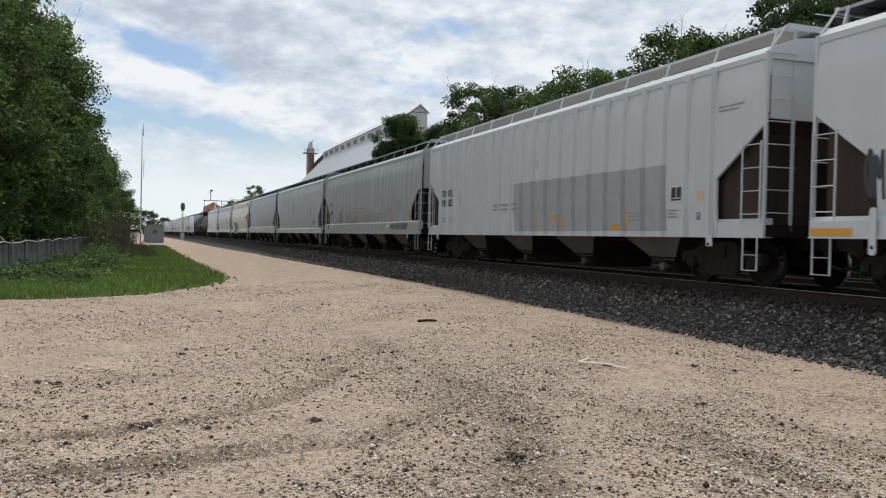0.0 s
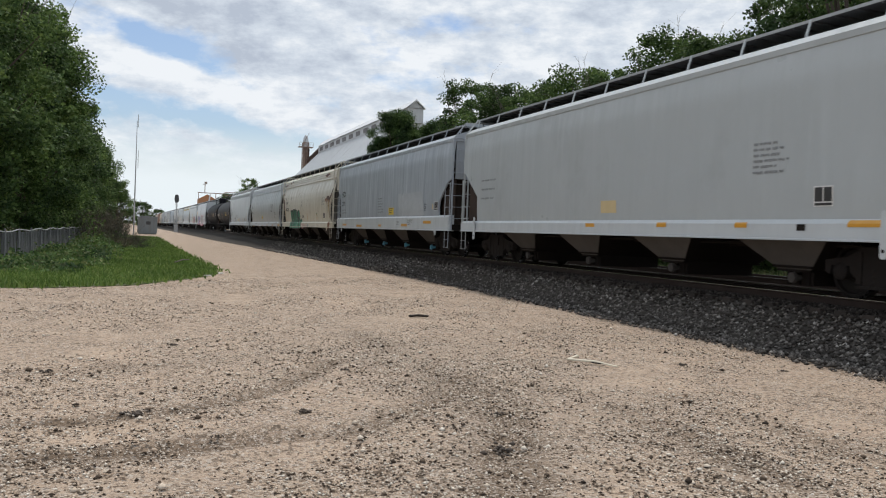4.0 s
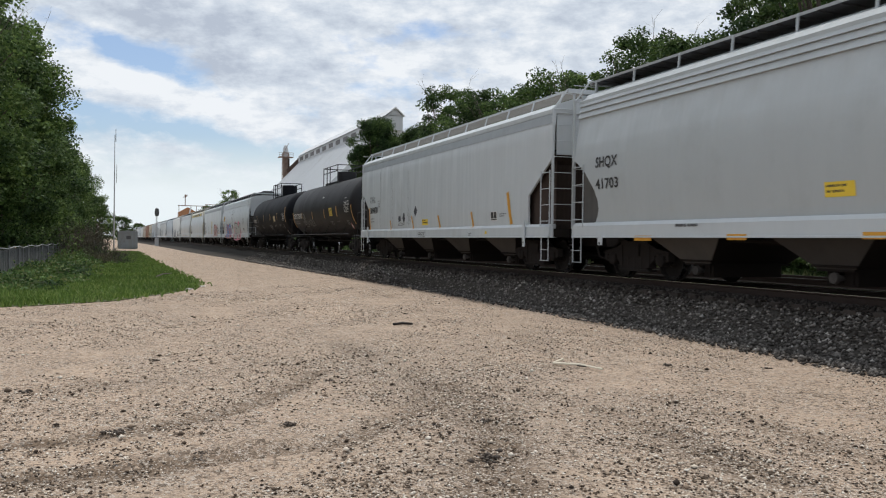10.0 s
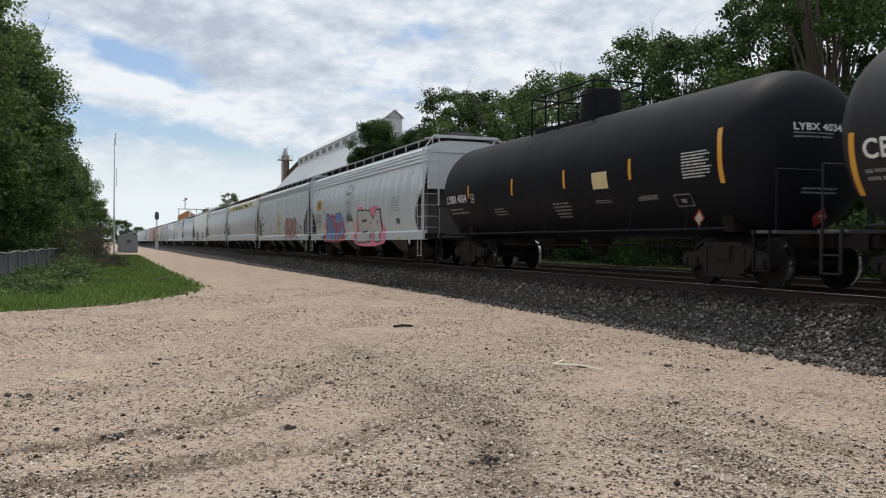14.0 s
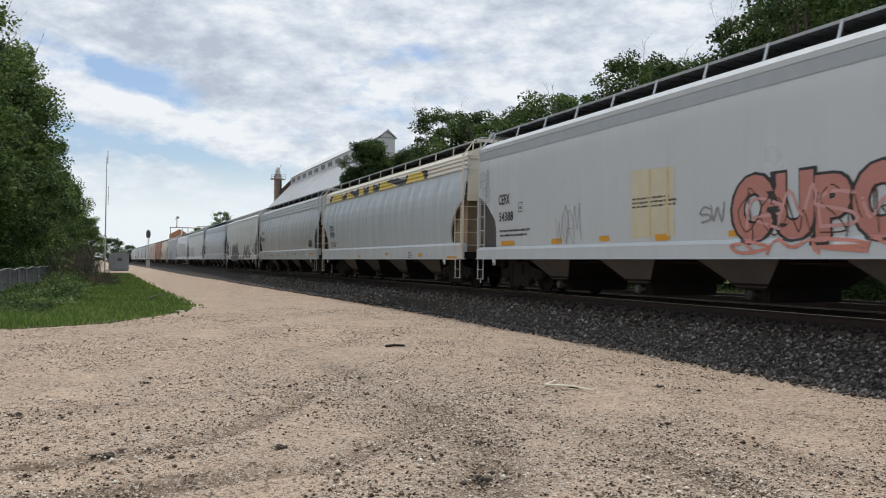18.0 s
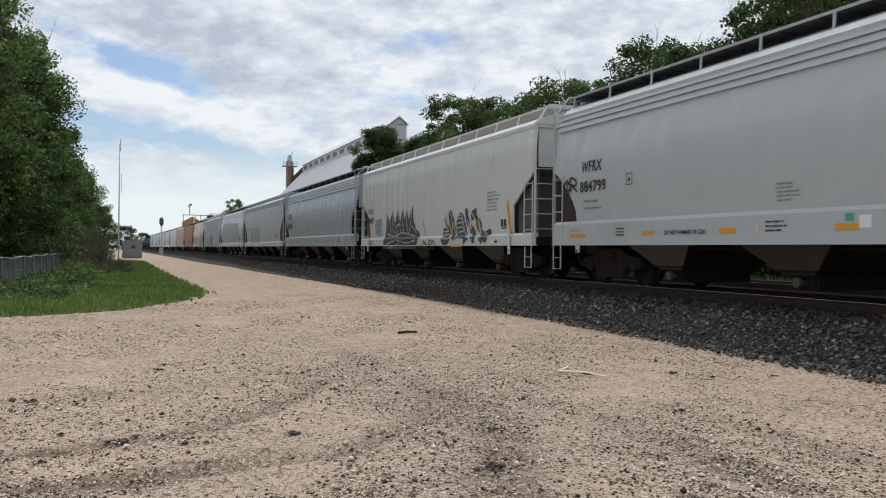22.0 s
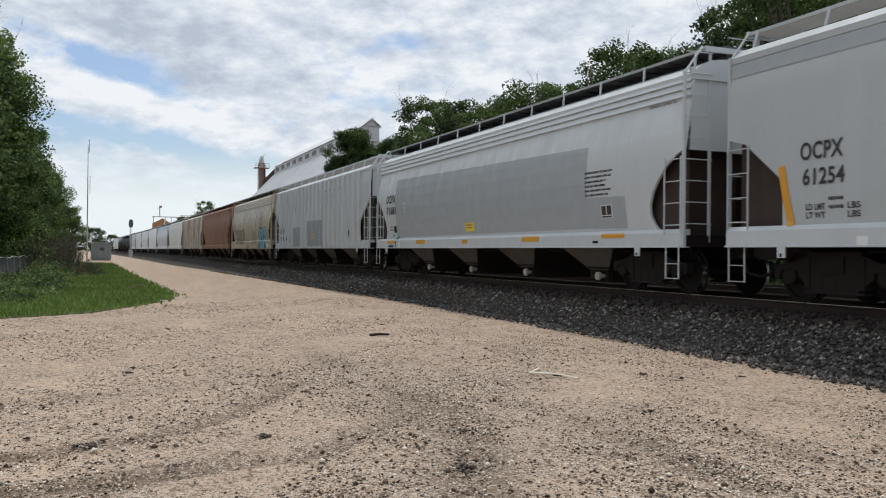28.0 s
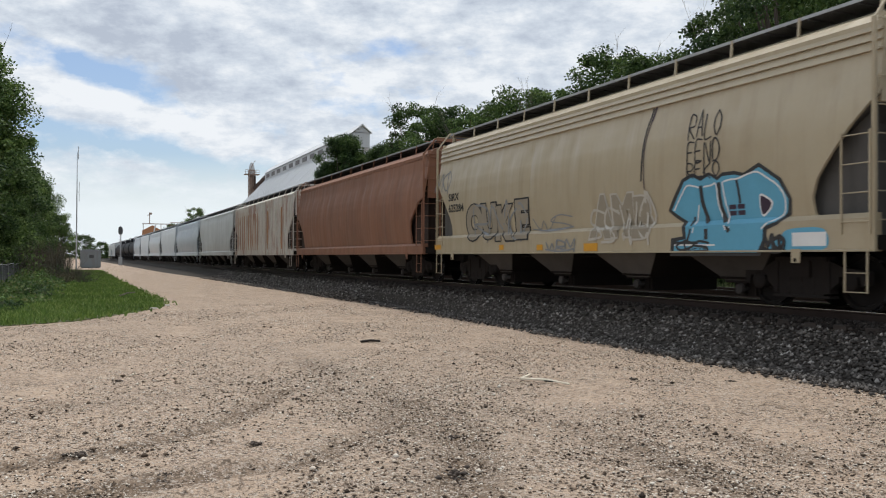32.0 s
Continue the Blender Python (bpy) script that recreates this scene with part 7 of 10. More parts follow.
scrawl(s, 2.95, 1.07, 0.58, 0.25, M_INK, 0.022, 16, 10)
scrawl(s, 2.24, 1.08, 0.80, 0.25, M_INK, 0.022, 20, 12)
s.rect("label_plate", 4.44, 1.13, 4.01, 1.27, SPRAY["white"])
for u, hi, lo in ((11.55, 3.2, 2.2), (9.87, 3.25, 2.15), (8.16, 3.3, 2.1), (6.60, 2.95, 1.95), (5.20, 2.6, 1.85), (3.28, 2.9, 1.7), (1.87, 2.9, 1.95)):
    s.strokes([[(u + 0.02, hi), (u, (hi + lo) / 2), (u - 0.02, lo)]], 0.014, M_FAINT, name="weld_seam")
s.rect("label_plate", 16.69, 1.13, 16.47, 1.29, M_DARK)
s.rect("label_plate", 15.71, 1.16, 15.37, 1.29, SPRAY["white"])
s = hopper(3, "straight", "diag", "pale", sill="white", label="plain off-white covered hopper car with a white sill")
s.rect("placard", 9.06, 1.35, 8.41, 1.62, SPRAY["ochre"])
s.bars(4.11, 1.89, 0.85, 0.57, 6, M_FAINT, seed=1065)
service_panel(s, 2.72, 1.38, 2.33, 1.69)
s.rect("reflector", 1.99, 1.07, 1.21, 1.17, M_YELLOW)
s.rect("reflector", 6.78, 1.05, 6.46, 1.14, M_YELLOW)
s.rect("reflector", 4.45, 1.05, 4.14, 1.14, M_YELLOW)
s.rect("reflector", 9.62, 1.04, 9.22, 1.12, M_YELLOW)
s.bars(16.13, 1.62, 1.06, 0.80, 3, M_FAINT, seed=765)
s.rect("label_plate", 2.99, 1.01, 2.81, 1.11, M_DARK)
s = hopper(4, "straight", "corner", "grey", sill="white", tail="small", slope="brown", cap=SPRAY["sky"], deep=1.34, label="blue-grey covered hopper car with paler repainted patches")
patch(s, [(6.20, 2.27), (3.11, 2.28), (2.82, 1.42), (5.93, 1.40)], SPRAY["palepatch"], "repainted_patch")
s.bars(9.14, 1.50, 0.85, 0.69, 6, M_FAINT, seed=956)
s.rect("placard", 7.44, 1.46, 6.71, 1.75, M_YELLOWSIGN)
s.bars(7.39, 1.49, 0.63, 0.23, 3, M_INK, seed=1018)
service_panel(s, 1.68, 1.56, 1.30, 1.87)
s.rect("sticker", 1.93, 1.61, 1.79, 1.79, SPRAY["ochre"])
s.bars(2.80, 1.54, 0.26, 0.28, 4, M_INK, seed=1246)
s.rect("reflector", 12.67, 0.94, 11.68, 1.04, M_YELLOW)
s.rect("reflector", 8.77, 0.97, 8.39, 1.06, M_YELLOW)
s.rect("reflector", 5.43, 0.99, 4.66, 1.09, M_YELLOW)
s.rect("reflector", 2.71, 1.10, 1.86, 1.20, M_YELLOW)
s.bars(4.59, 1.02, 0.56, 0.23, 3, M_INK, seed=1142)
s.bars(6.05, 1.01, 0.40, 0.17, 2, M_INK, seed=1072)
s.text("GVDX", 16.07, 2.42, 0.40, M_INK, 0.74)
s.text("2019", 15.99, 1.97, 0.33, M_INK, 0.60)
s.bars(15.96, 1.52, 1.22, 0.26, 2, M_FAINT, seed=1348)
framed_box(s, 14.74, 2.26, 14.49, 2.51, M_FAINT)
s.rect("reflector", 15.58, 0.99, 14.78, 1.08, M_YELLOW)
s = hopper(5, "curved", "slant", "cream", lines=True, slope="grey", tail="curved", label="cream covered hopper car spotted with rust and green lettering")
s.text("ACFX", 15.26, 2.37, 0.27, M_INK, 0.82)
s.text("458239", 15.19, 1.92, 0.29, M_INK, 1.18)
framed_box(s, 13.80, 2.11, 13.53, 2.32, M_FAINT)
s.blob([(13.34, 1.92), (13.07, 1.98), (12.4, 1.95), (12.26, 2.05), (11.85, 2.0), (11.66, 2.04), (11.0, 1.94), (10.92, 1.83), (10.57, 1.95), (10.18, 1.95), (9.89, 1.75), (9.86, 1.51), (10.03, 1.33), (9.48, 1.4), (9.26, 1.16), (9.35, 0.78), (13.39, 0.75), (13.24, 1.11)], SPRAY["plum"], 0.0065, "graffiti_shadow", False)
for k, shape in enumerate((
        [(13.26, 1.87), (12.95, 1.91), (12.79, 1.46), (12.67, 1.15), (12.73, 0.79), (13.31, 0.78), (13.16, 1.13), (13.23, 1.57)],
        [(12.76, 1.88), (12.58, 1.87), (12.25, 1.44), (11.93, 1.26), (11.87, 0.79), (12.4, 0.78), (12.34, 1.1), (12.68, 1.41)],
        [(12.28, 2.0), (11.86, 1.97), (11.71, 1.68), (11.32, 1.37), (11.19, 1.14), (11.3, 0.78), (11.85, 0.77), (11.97, 1.26), (12.25, 1.66)],
        [(11.62, 2.0), (11.03, 1.9), (11.08, 1.73), (10.78, 1.43), (10.6, 1.17), (10.76, 0.79), (11.27, 0.78), (11.16, 1.14), (11.39, 1.58)],
        [(10.67, 1.7), (10.48, 1.9), (10.18, 1.9), (9.94, 1.76), (9.93, 1.51), (10.08, 1.26), (10.16, 1.13), (10.1, 0.8), (10.71, 0.78), (10.57, 1.13), (10.27, 1.38), (10.39, 1.49), (10.61, 1.5)],
        [(10.03, 1.27), (9.5, 1.37), (9.33, 1.16), (9.39, 0.8), (9.89, 0.8), (9.95, 1.07)])):
    s.blob(shape, SPRAY["teal"], 0.0095 + 0.0006 * k, "letter_fill", False)
    s.strokes([shape + shape[:1]], 0.04, M_INK, 0.0140, "letter_outline")
    low_ = [(a, b) for a, b in shape if b < 1.2]
    s.blob(sorted(low_, key=lambda q: math.atan2(q[1] - 0.98, q[0] - sum(a for a, b in low_) / len(low_))), SPRAY["lightgreen"], 0.0128, "letter_highlight", False)
s.strokes([[(12.75, 1.85), (12.6, 1.41), (12.24, 1.18), (12.4, 0.97), (12.4, 0.78)], [(11.06, 1.9), (11.08, 1.73), (10.78, 1.43), (10.59, 1.15), (10.79, 0.79)], [(11.38, 1.62), (11.16, 1.14)],
           [(10.02, 1.8), (9.94, 1.62), (10.01, 1.37), (10.16, 1.14), (10.38, 1.11)], [(9.33, 1.14), (9.36, 0.8)]], 0.024, SPRAY["white"], 0.0175, "letter_highlight")
s.text("ASDE", 9.20, 1.44, 0.22, M_INK, 0.56)
s.blob([(16.28, 2.61), (15.76, 2.59), (15.74, 1.93), (15.56, 1.19), (16.13, 1.17), (16.26, 1.96)], SPRAY["darkrust"], 0.0075, "rust_edge", False)
s.strokes([[(15.54, 2.1), (15.33, 1.19)]], 0.06, SPRAY["ochre"])
for u_, v_, d_ in ((9.19, 2.43, 0.28), (9.29, 2.32, 0.2), (13.24, 2.81, 0.18), (12.7, 2.9, 0.12), (14.9, 2.55, 0.16)):
    s.strokes([[(u_, v_), (u_ - 0.02, v_ - d_)]], 0.045, SPRAY["darkrust"], 0.009, "rust_drip")
scrawl(s, 9.38, 0.80, 1.98, 0.32, SPRAY["pink"], 0.05, 10, 12)
s.rect("label_plate", 7.18, 0.91, 6.77, 1.04, SPRAY["patch"])
service_panel(s, 2.73, 1.39, 2.25, 1.69)
s.bars(3.02, 2.10, 0.88, 0.46, 6, M_FAINT, seed=1282)
s.blob([(2.15, 2.33), (2.04, 2.47), (1.79, 2.49), (1.63, 2.59), (1.39, 2.61), (1.07, 2.59), (0.92, 2.50), (0.77, 2.60), (0.52, 2.81), (0.21, 3.05), (0.11, 3.04), (0.27, 2.79), (0.59, 2.52), (0.84, 2.36), (0.98, 2.15), (1.05, 1.87), (1.13, 2.08), (1.26, 2.31), (1.42, 2.23), (1.50, 2.40), (1.65, 2.14), (1.77, 2.40), (1.95, 2.29)], SPRAY["rust"], 0.007, "rust_bloom", False)
s.blob([(1.71, 2.50), (1.43, 2.60), (1.11, 2.57), (0.92, 2.48), (0.70, 2.62), (0.38, 2.90), (0.14, 3.05), (0.27, 2.79), (0.62, 2.52), (0.91, 2.35), (1.11, 2.41), (1.38, 2.39)], SPRAY["darkrust"], 0.01, "rust_bloom", False)
s.strokes([[(1.18, 2.33), (1.09, 1.41)]], 0.09, SPRAY["ochre"])
s.strokes([[(1.34, 2.36), (1.24, 1.72)]], 0.05, SPRAY["ochre"])
s.strokes([[(1.08, 2.21), (0.99, 1.26)]], 0.05, SPRAY["rust"])
s.strokes([[(1.62, 2.36), (1.56, 1.90)]], 0.035, SPRAY["rust"])
s.strokes([[(1.48, 2.42), (1.39, 1.64)]], 0.03, SPRAY["rust"])
s.strokes([[(1.87, 2.38), (1.84, 2.09)]], 0.03, SPRAY["ochre"])
s.blob([(1.26, 1.15), (1.03, 1.26), (0.76, 1.18), (0.65, 1.04), (0.79, 0.96), (0.90, 0.79), (1.13, 0.78), (1.21, 0.96)], SPRAY["rust"], 0.012, "rust_bloom", False)
s.blob([(0.26, 3.42), (0.17, 3.72), (0.08, 3.33), (0.15, 3.14)], SPRAY["darkrust"], 0.01, "rust_bloom", False)
s.strokes([[(4.66, 1.68), (4.45, 1.63), (4.48, 1.40)]], 0.05, SPRAY["teal"])
s.strokes([[(7.49, 1.70), (7.40, 1.32)]], 0.08, M_YELLOW)
s.strokes([[(4.56, 1.67), (4.44, 1.34)]], 0.09, M_YELLOW)
s.blob([(8.22, 2.69), (8.16, 2.69), (8.14, 2.63), (8.17, 2.57), (8.20, 2.58)], SPRAY["rust"], 0.008, "rust_spot")
s.strokes([[(8.18, 2.61), (8.19, 2.50)]], 0.018, SPRAY["rust"])
s.blob([(5.84, 2.31), (5.77, 2.32), (5.76, 2.26), (5.79, 2.21), (5.82, 2.22)], SPRAY["darkrust"], 0.008, "rust_spot")
s.blob([(5.00, 2.82), (4.96, 2.83), (4.95, 2.77), (4.97, 2.72), (4.99, 2.73)], SPRAY["darkrust"], 0.008, "rust_spot")
s.strokes([[(4.98, 2.75), (4.98, 2.51)]], 0.018, SPRAY["rust"])
s.blob([(4.54, 2.24), (4.47, 2.24), (4.46, 2.19), (4.49, 2.14), (4.52, 2.15)], SPRAY["rust"], 0.008, "rust_spot")
s.strokes([[(4.50, 2.17), (4.51, 2.04)]], 0.018, SPRAY["rust"])
s.blob([(3.86, 1.84), (3.83, 1.84), (3.82, 1.79), (3.83, 1.74), (3.85, 1.75)], SPRAY["darkrust"], 0.008, "rust_spot")
s.blob([(3.39, 2.61), (3.34, 2.61), (3.33, 2.56), (3.35, 2.51), (3.37, 2.52)], SPRAY["darkrust"], 0.008, "rust_spot")
s.strokes([[(3.36, 2.54), (3.36, 2.45)]], 0.018, SPRAY["rust"])
s.blob([(4.17, 2.06), (4.14, 2.07), (4.13, 2.02), (4.14, 1.97), (4.16, 1.98)], SPRAY["rust"], 0.008, "rust_spot")
s.strokes([[(4.15, 2.00), (4.15, 1.83)]], 0.018, SPRAY["rust"])
s.blob([(9.95, 2.76), (9.83, 2.77), (9.81, 2.69), (9.86, 2.63), (9.92, 2.65)], SPRAY["darkrust"], 0.008, "rust_spot")
s.blob([(9.17, 2.36), (9.10, 2.37), (9.08, 2.30), (9.11, 2.23), (9.14, 2.25)], SPRAY["darkrust"], 0.008, "rust_spot")
s.strokes([[(9.13, 2.28), (9.13, 2.10)]], 0.018, SPRAY["rust"])
s.blob([(13.11, 2.83), (12.98, 2.83), (12.95, 2.75), (13.01, 2.68), (13.07, 2.70)], SPRAY["rust"], 0.008, "rust_spot")
s.strokes([[(13.03, 2.73), (13.04, 2.41)]], 0.018, SPRAY["rust"])
s.blob([(11.91, 2.31), (11.84, 2.32), (11.82, 2.24), (11.85, 2.17), (11.89, 2.19)], SPRAY["darkrust"], 0.008, "rust_spot")
s.blob([(5.45, 1.44), (5.38, 1.45), (5.36, 1.39), (5.39, 1.34), (5.43, 1.35)], SPRAY["darkrust"], 0.008, "rust_spot")
s.strokes([[(5.41, 1.37), (5.41, 1.18)]], 0.018, SPRAY["rust"])
s.blob([(10.41, 3.06), (10.33, 3.07), (10.32, 2.99), (10.35, 2.92), (10.39, 2.94)], SPRAY["rust"], 0.008, "rust_spot")
s.strokes([[(10.37, 2.97), (10.37, 2.62)]], 0.018, SPRAY["rust"])
s.blob([(8.78, 3.04), (8.69, 3.05), (8.67, 2.98), (8.71, 2.91), (8.76, 2.93)], SPRAY["darkrust"], 0.008, "rust_spot")
s.blob([(7.42, 1.81), (7.37, 1.82), (7.36, 1.75), (7.38, 1.69), (7.40, 1.71)], SPRAY["darkrust"], 0.008, "rust_spot")
s.strokes([[(7.39, 1.73), (7.39, 1.47)]], 0.018, SPRAY["rust"])
s.blob([(6.85, 1.84), (6.76, 1.85), (6.75, 1.79), (6.78, 1.73), (6.83, 1.74)], SPRAY["rust"], 0.008, "rust_spot")
s.strokes([[(6.80, 1.77), (6.81, 1.63)]], 0.018, SPRAY["rust"])
s.blob([(6.04, 2.21), (5.99, 2.22), (5.97, 2.16), (6.00, 2.10), (6.02, 2.12)], SPRAY["darkrust"], 0.008, "rust_spot")
s.blob([(2.29, 2.05), (2.25, 2.05), (2.24, 2.00), (2.25, 1.96), (2.27, 1.97)], SPRAY["darkrust"], 0.008, "rust_spot")
s.strokes([[(2.26, 1.99), (2.27, 1.91)]], 0.018, SPRAY["rust"])
s.blob([(1.48, 2.77), (1.46, 2.78), (1.45, 2.73), (1.46, 2.69), (1.47, 2.70)], SPRAY["rust"], 0.008, "rust_spot")
s.strokes([[(1.46, 2.72), (1.47, 2.59)]], 0.018, SPRAY["rust"])
s.blob([(0.46, 3.37), (0.41, 3.37), (0.41, 3.33), (0.42, 3.29), (0.44, 3.30)], SPRAY["darkrust"], 0.008, "rust_spot")
s.blob([(4.32, 2.92), (4.28, 2.92), (4.27, 2.87), (4.29, 2.82), (4.31, 2.83)], SPRAY["darkrust"], 0.008, "rust_spot")
s.strokes([[(4.30, 2.85), (4.30, 2.72)]], 0.018, SPRAY["rust"])
s.blob([(4.97, 3.21), (4.91, 3.21), (4.90, 3.16), (4.92, 3.11), (4.95, 3.12)], SPRAY["rust"], 0.008, "rust_spot")
s.strokes([[(4.93, 3.14), (4.94, 2.93)]], 0.018, SPRAY["rust"])
s.blob([(1.93, 1.48), (1.91, 1.48), (1.90, 1.44), (1.91, 1.39), (1.93, 1.40)], SPRAY["darkrust"], 0.008, "rust_spot")
s.blob([(14.60, 2.63), (14.43, 2.64), (14.39, 2.55), (14.47, 2.47), (14.55, 2.49)], SPRAY["darkrust"], 0.008, "rust_spot")
s.strokes([[(14.50, 2.52), (14.51, 2.25)]], 0.018, SPRAY["rust"])
s.blob([(15.65, 2.87), (15.53, 2.88), (15.51, 2.79), (15.56, 2.71), (15.61, 2.73)], SPRAY["rust"], 0.008, "rust_spot")
s.strokes([[(15.58, 2.76), (15.58, 2.36)]], 0.018, SPRAY["rust"])
s.blob([(9.39, 2.47), (9.29, 2.48), (9.27, 2.41), (9.31, 2.34), (9.36, 2.36)], SPRAY["darkrust"], 0.008, "rust_spot")
s.blob([(9.03, 2.55), (8.97, 2.56), (8.96, 2.49), (8.98, 2.43), (9.01, 2.44)], SPRAY["darkrust"], 0.008, "rust_spot")
s.strokes([[(8.99, 2.47), (8.99, 2.20)]], 0.018, SPRAY["rust"])
s.blob([(3.98, 1.04), (3.92, 1.05), (3.91, 0.99), (3.93, 0.94), (3.96, 0.95)], SPRAY["rust"], 0.008, "rust_spot")
s.strokes([[(3.95, 0.97), (3.95, 0.87)]], 0.018, SPRAY["rust"])
s.blob([(5.93, 0.95), (5.88, 0.97), (5.87, 0.91), (5.89, 0.85), (5.91, 0.86)], SPRAY["darkrust"], 0.008, "rust_spot")
s.blob([(5.53, 0.93), (5.46, 0.94), (5.45, 0.89), (5.48, 0.83), (5.51, 0.84)], SPRAY["darkrust"], 0.008, "rust_spot")
s.strokes([[(5.49, 0.86), (5.49, 0.59)]], 0.018, SPRAY["rust"])
s.blob([(4.94, 1.04), (4.90, 1.05), (4.89, 1.00), (4.91, 0.94), (4.92, 0.95)], SPRAY["rust"], 0.008, "rust_spot")
s.strokes([[(4.92, 0.98), (4.92, 0.82)]], 0.018, SPRAY["rust"])
s.blob([(8.12, 0.87), (8.01, 0.88), (7.99, 0.82), (8.04, 0.75), (8.08, 0.76)], SPRAY["darkrust"], 0.008, "rust_spot")
s.blob([(2.92, 3.77), (2.53, 3.83), (2.36, 3.87), (1.63, 3.87), (1.59, 3.78), (2.09, 3.74), (2.22, 3.68), (2.57, 3.71)], SPRAY["rust"], 0.06, "rust_spot", False)
s.blob([(2.80, 3.77), (2.40, 3.83), (1.97, 3.86), (1.92, 3.78), (2.35, 3.73)], SPRAY["darkrust"], 0.064, "rust_spot", False)
s.blob([(16.79, 3.32), (16.54, 3.19), (16.40, 2.94), (16.20, 2.75), (15.92, 2.70), (15.73, 2.58), (15.78, 2.39), (15.97, 2.48), (16.10, 2.31), (16.26, 2.45), (16.35, 2.21), (16.49, 2.33), (16.69, 2.31)], SPRAY["rust"], 0.007, "rust_edge", False)
s.blob([(16.77, 3.22), (16.51, 2.95), (16.23, 2.69), (15.98, 2.62), (16.13, 2.50), (16.39, 2.53), (16.63, 2.46)], SPRAY["darkrust"], 0.0095, "rust_edge", False)
s.strokes([[(15.69, 2.13), (15.57, 1.23)]], 0.08, SPRAY["ochre"])
s.strokes([[(15.78, 2.09), (15.70, 1.57)]], 0.04, SPRAY["rust"])
s.strokes([[(15.56, 1.97), (15.50, 1.28)]], 0.03, SPRAY["rust"])
s.blob([(16.54, 3.73), (16.02, 3.76), (15.95, 3.68), (16.19, 3.63), (16.38, 3.66)], SPRAY["darkrust"], 0.06, "rust_spot", False)
s.blob([(15.86, 3.75), (15.37, 3.78), (15.31, 3.71), (15.54, 3.66), (15.71, 3.69)], SPRAY["rust"], 0.06, "rust_spot", False)
s.blob([(14.36, 3.84), (13.93, 3.87), (13.88, 3.80), (14.08, 3.75), (14.23, 3.79)], SPRAY["rust"], 0.06, "rust_spot", False)
s.blob([(13.66, 3.92), (13.26, 3.94), (13.21, 3.88), (13.39, 3.83), (13.54, 3.86)], SPRAY["darkrust"], 0.06, "rust_spot", False)
s.blob([(12.27, 4.06), (11.92, 4.08), (11.87, 4.01), (12.04, 3.97), (12.16, 4.00)], SPRAY["rust"], 0.06, "rust_spot", False)
s.blob([(10.73, 4.01), (10.43, 4.03), (10.40, 3.97), (10.53, 3.93), (10.64, 3.96)], SPRAY["darkrust"], 0.06, "rust_spot", False)
s.blob([(8.99, 4.07), (8.75, 4.09), (8.72, 4.04), (8.83, 4.00), (8.91, 4.03)], SPRAY["darkrust"], 0.06, "rust_spot", False)
s.blob([(7.93, 4.05), (7.72, 4.06), (7.70, 4.01), (7.79, 3.98), (7.87, 4.01)], SPRAY["rust"], 0.06, "rust_spot", False)
s.blob([(6.92, 4.02), (6.74, 4.04), (6.72, 3.99), (6.80, 3.96), (6.87, 3.99)], SPRAY["darkrust"], 0.06, "rust_spot", False)
s.blob([(16.13, 3.17), (15.99, 3.17), (15.97, 3.07), (16.03, 2.98), (16.10, 3.01)], SPRAY["rust"], 0.008, "rust_spot")
s.strokes([[(16.05, 3.05), (16.05, 2.90)]], 0.016, SPRAY["rust"])
s.blob([(15.96, 2.62), (15.77, 2.62), (15.75, 2.52), (15.83, 2.43), (15.91, 2.47)], SPRAY["darkrust"], 0.008, "rust_spot")
s.strokes([[(15.85, 2.50), (15.84, 2.28)]], 0.016, SPRAY["rust"])
s.blob([(15.69, 2.08), (15.58, 2.09), (15.56, 1.99), (15.61, 1.90), (15.66, 1.93)], SPRAY["darkrust"], 0.008, "rust_spot")
s.strokes([[(15.62, 1.97), (15.61, 1.68)]], 0.016, SPRAY["rust"])
s.blob([(16.21, 1.80), (16.06, 1.81), (16.05, 1.71), (16.11, 1.61), (16.17, 1.64)], SPRAY["rust"], 0.008, "rust_spot")
s.strokes([[(16.12, 1.68), (16.12, 1.53)]], 0.016, SPRAY["rust"])
s.blob([(15.32, 2.84), (15.14, 2.84), (15.12, 2.75), (15.20, 2.66), (15.27, 2.69)], SPRAY["darkrust"], 0.008, "rust_spot")
s.strokes([[(15.22, 2.73), (15.21, 2.51)]], 0.016, SPRAY["rust"])
s.blob([(14.68, 3.02), (14.58, 3.03), (14.56, 2.93), (14.61, 2.85), (14.65, 2.88)], SPRAY["darkrust"], 0.008, "rust_spot")
s.strokes([[(14.62, 2.91), (14.61, 2.64)]], 0.016, SPRAY["rust"])
s.blob([(16.55, 2.67), (16.41, 2.67), (16.39, 2.57), (16.45, 2.48), (16.52, 2.51)], SPRAY["rust"], 0.008, "rust_spot")
s.strokes([[(16.47, 2.55), (16.46, 2.39)]], 0.016, SPRAY["rust"])
s.blob([(9.59, 2.23), (9.50, 2.23), (9.49, 2.16), (9.53, 2.10), (9.57, 2.12)], SPRAY["darkrust"], 0.008, "rust_spot")
s.strokes([[(9.54, 2.15), (9.53, 1.99)]], 0.016, SPRAY["rust"])
s.blob([(8.75, 2.07), (8.70, 2.07), (8.69, 2.01), (8.71, 1.94), (8.74, 1.96)], SPRAY["darkrust"], 0.008, "rust_spot")
s.strokes([[(8.72, 1.99), (8.71, 1.79)]], 0.016, SPRAY["rust"])
s.blob([(8.36, 2.50), (8.30, 2.50), (8.29, 2.43), (8.32, 2.37), (8.35, 2.39)], SPRAY["rust"], 0.008, "rust_spot")
s.strokes([[(8.33, 2.42), (8.33, 2.32)]], 0.016, SPRAY["rust"])
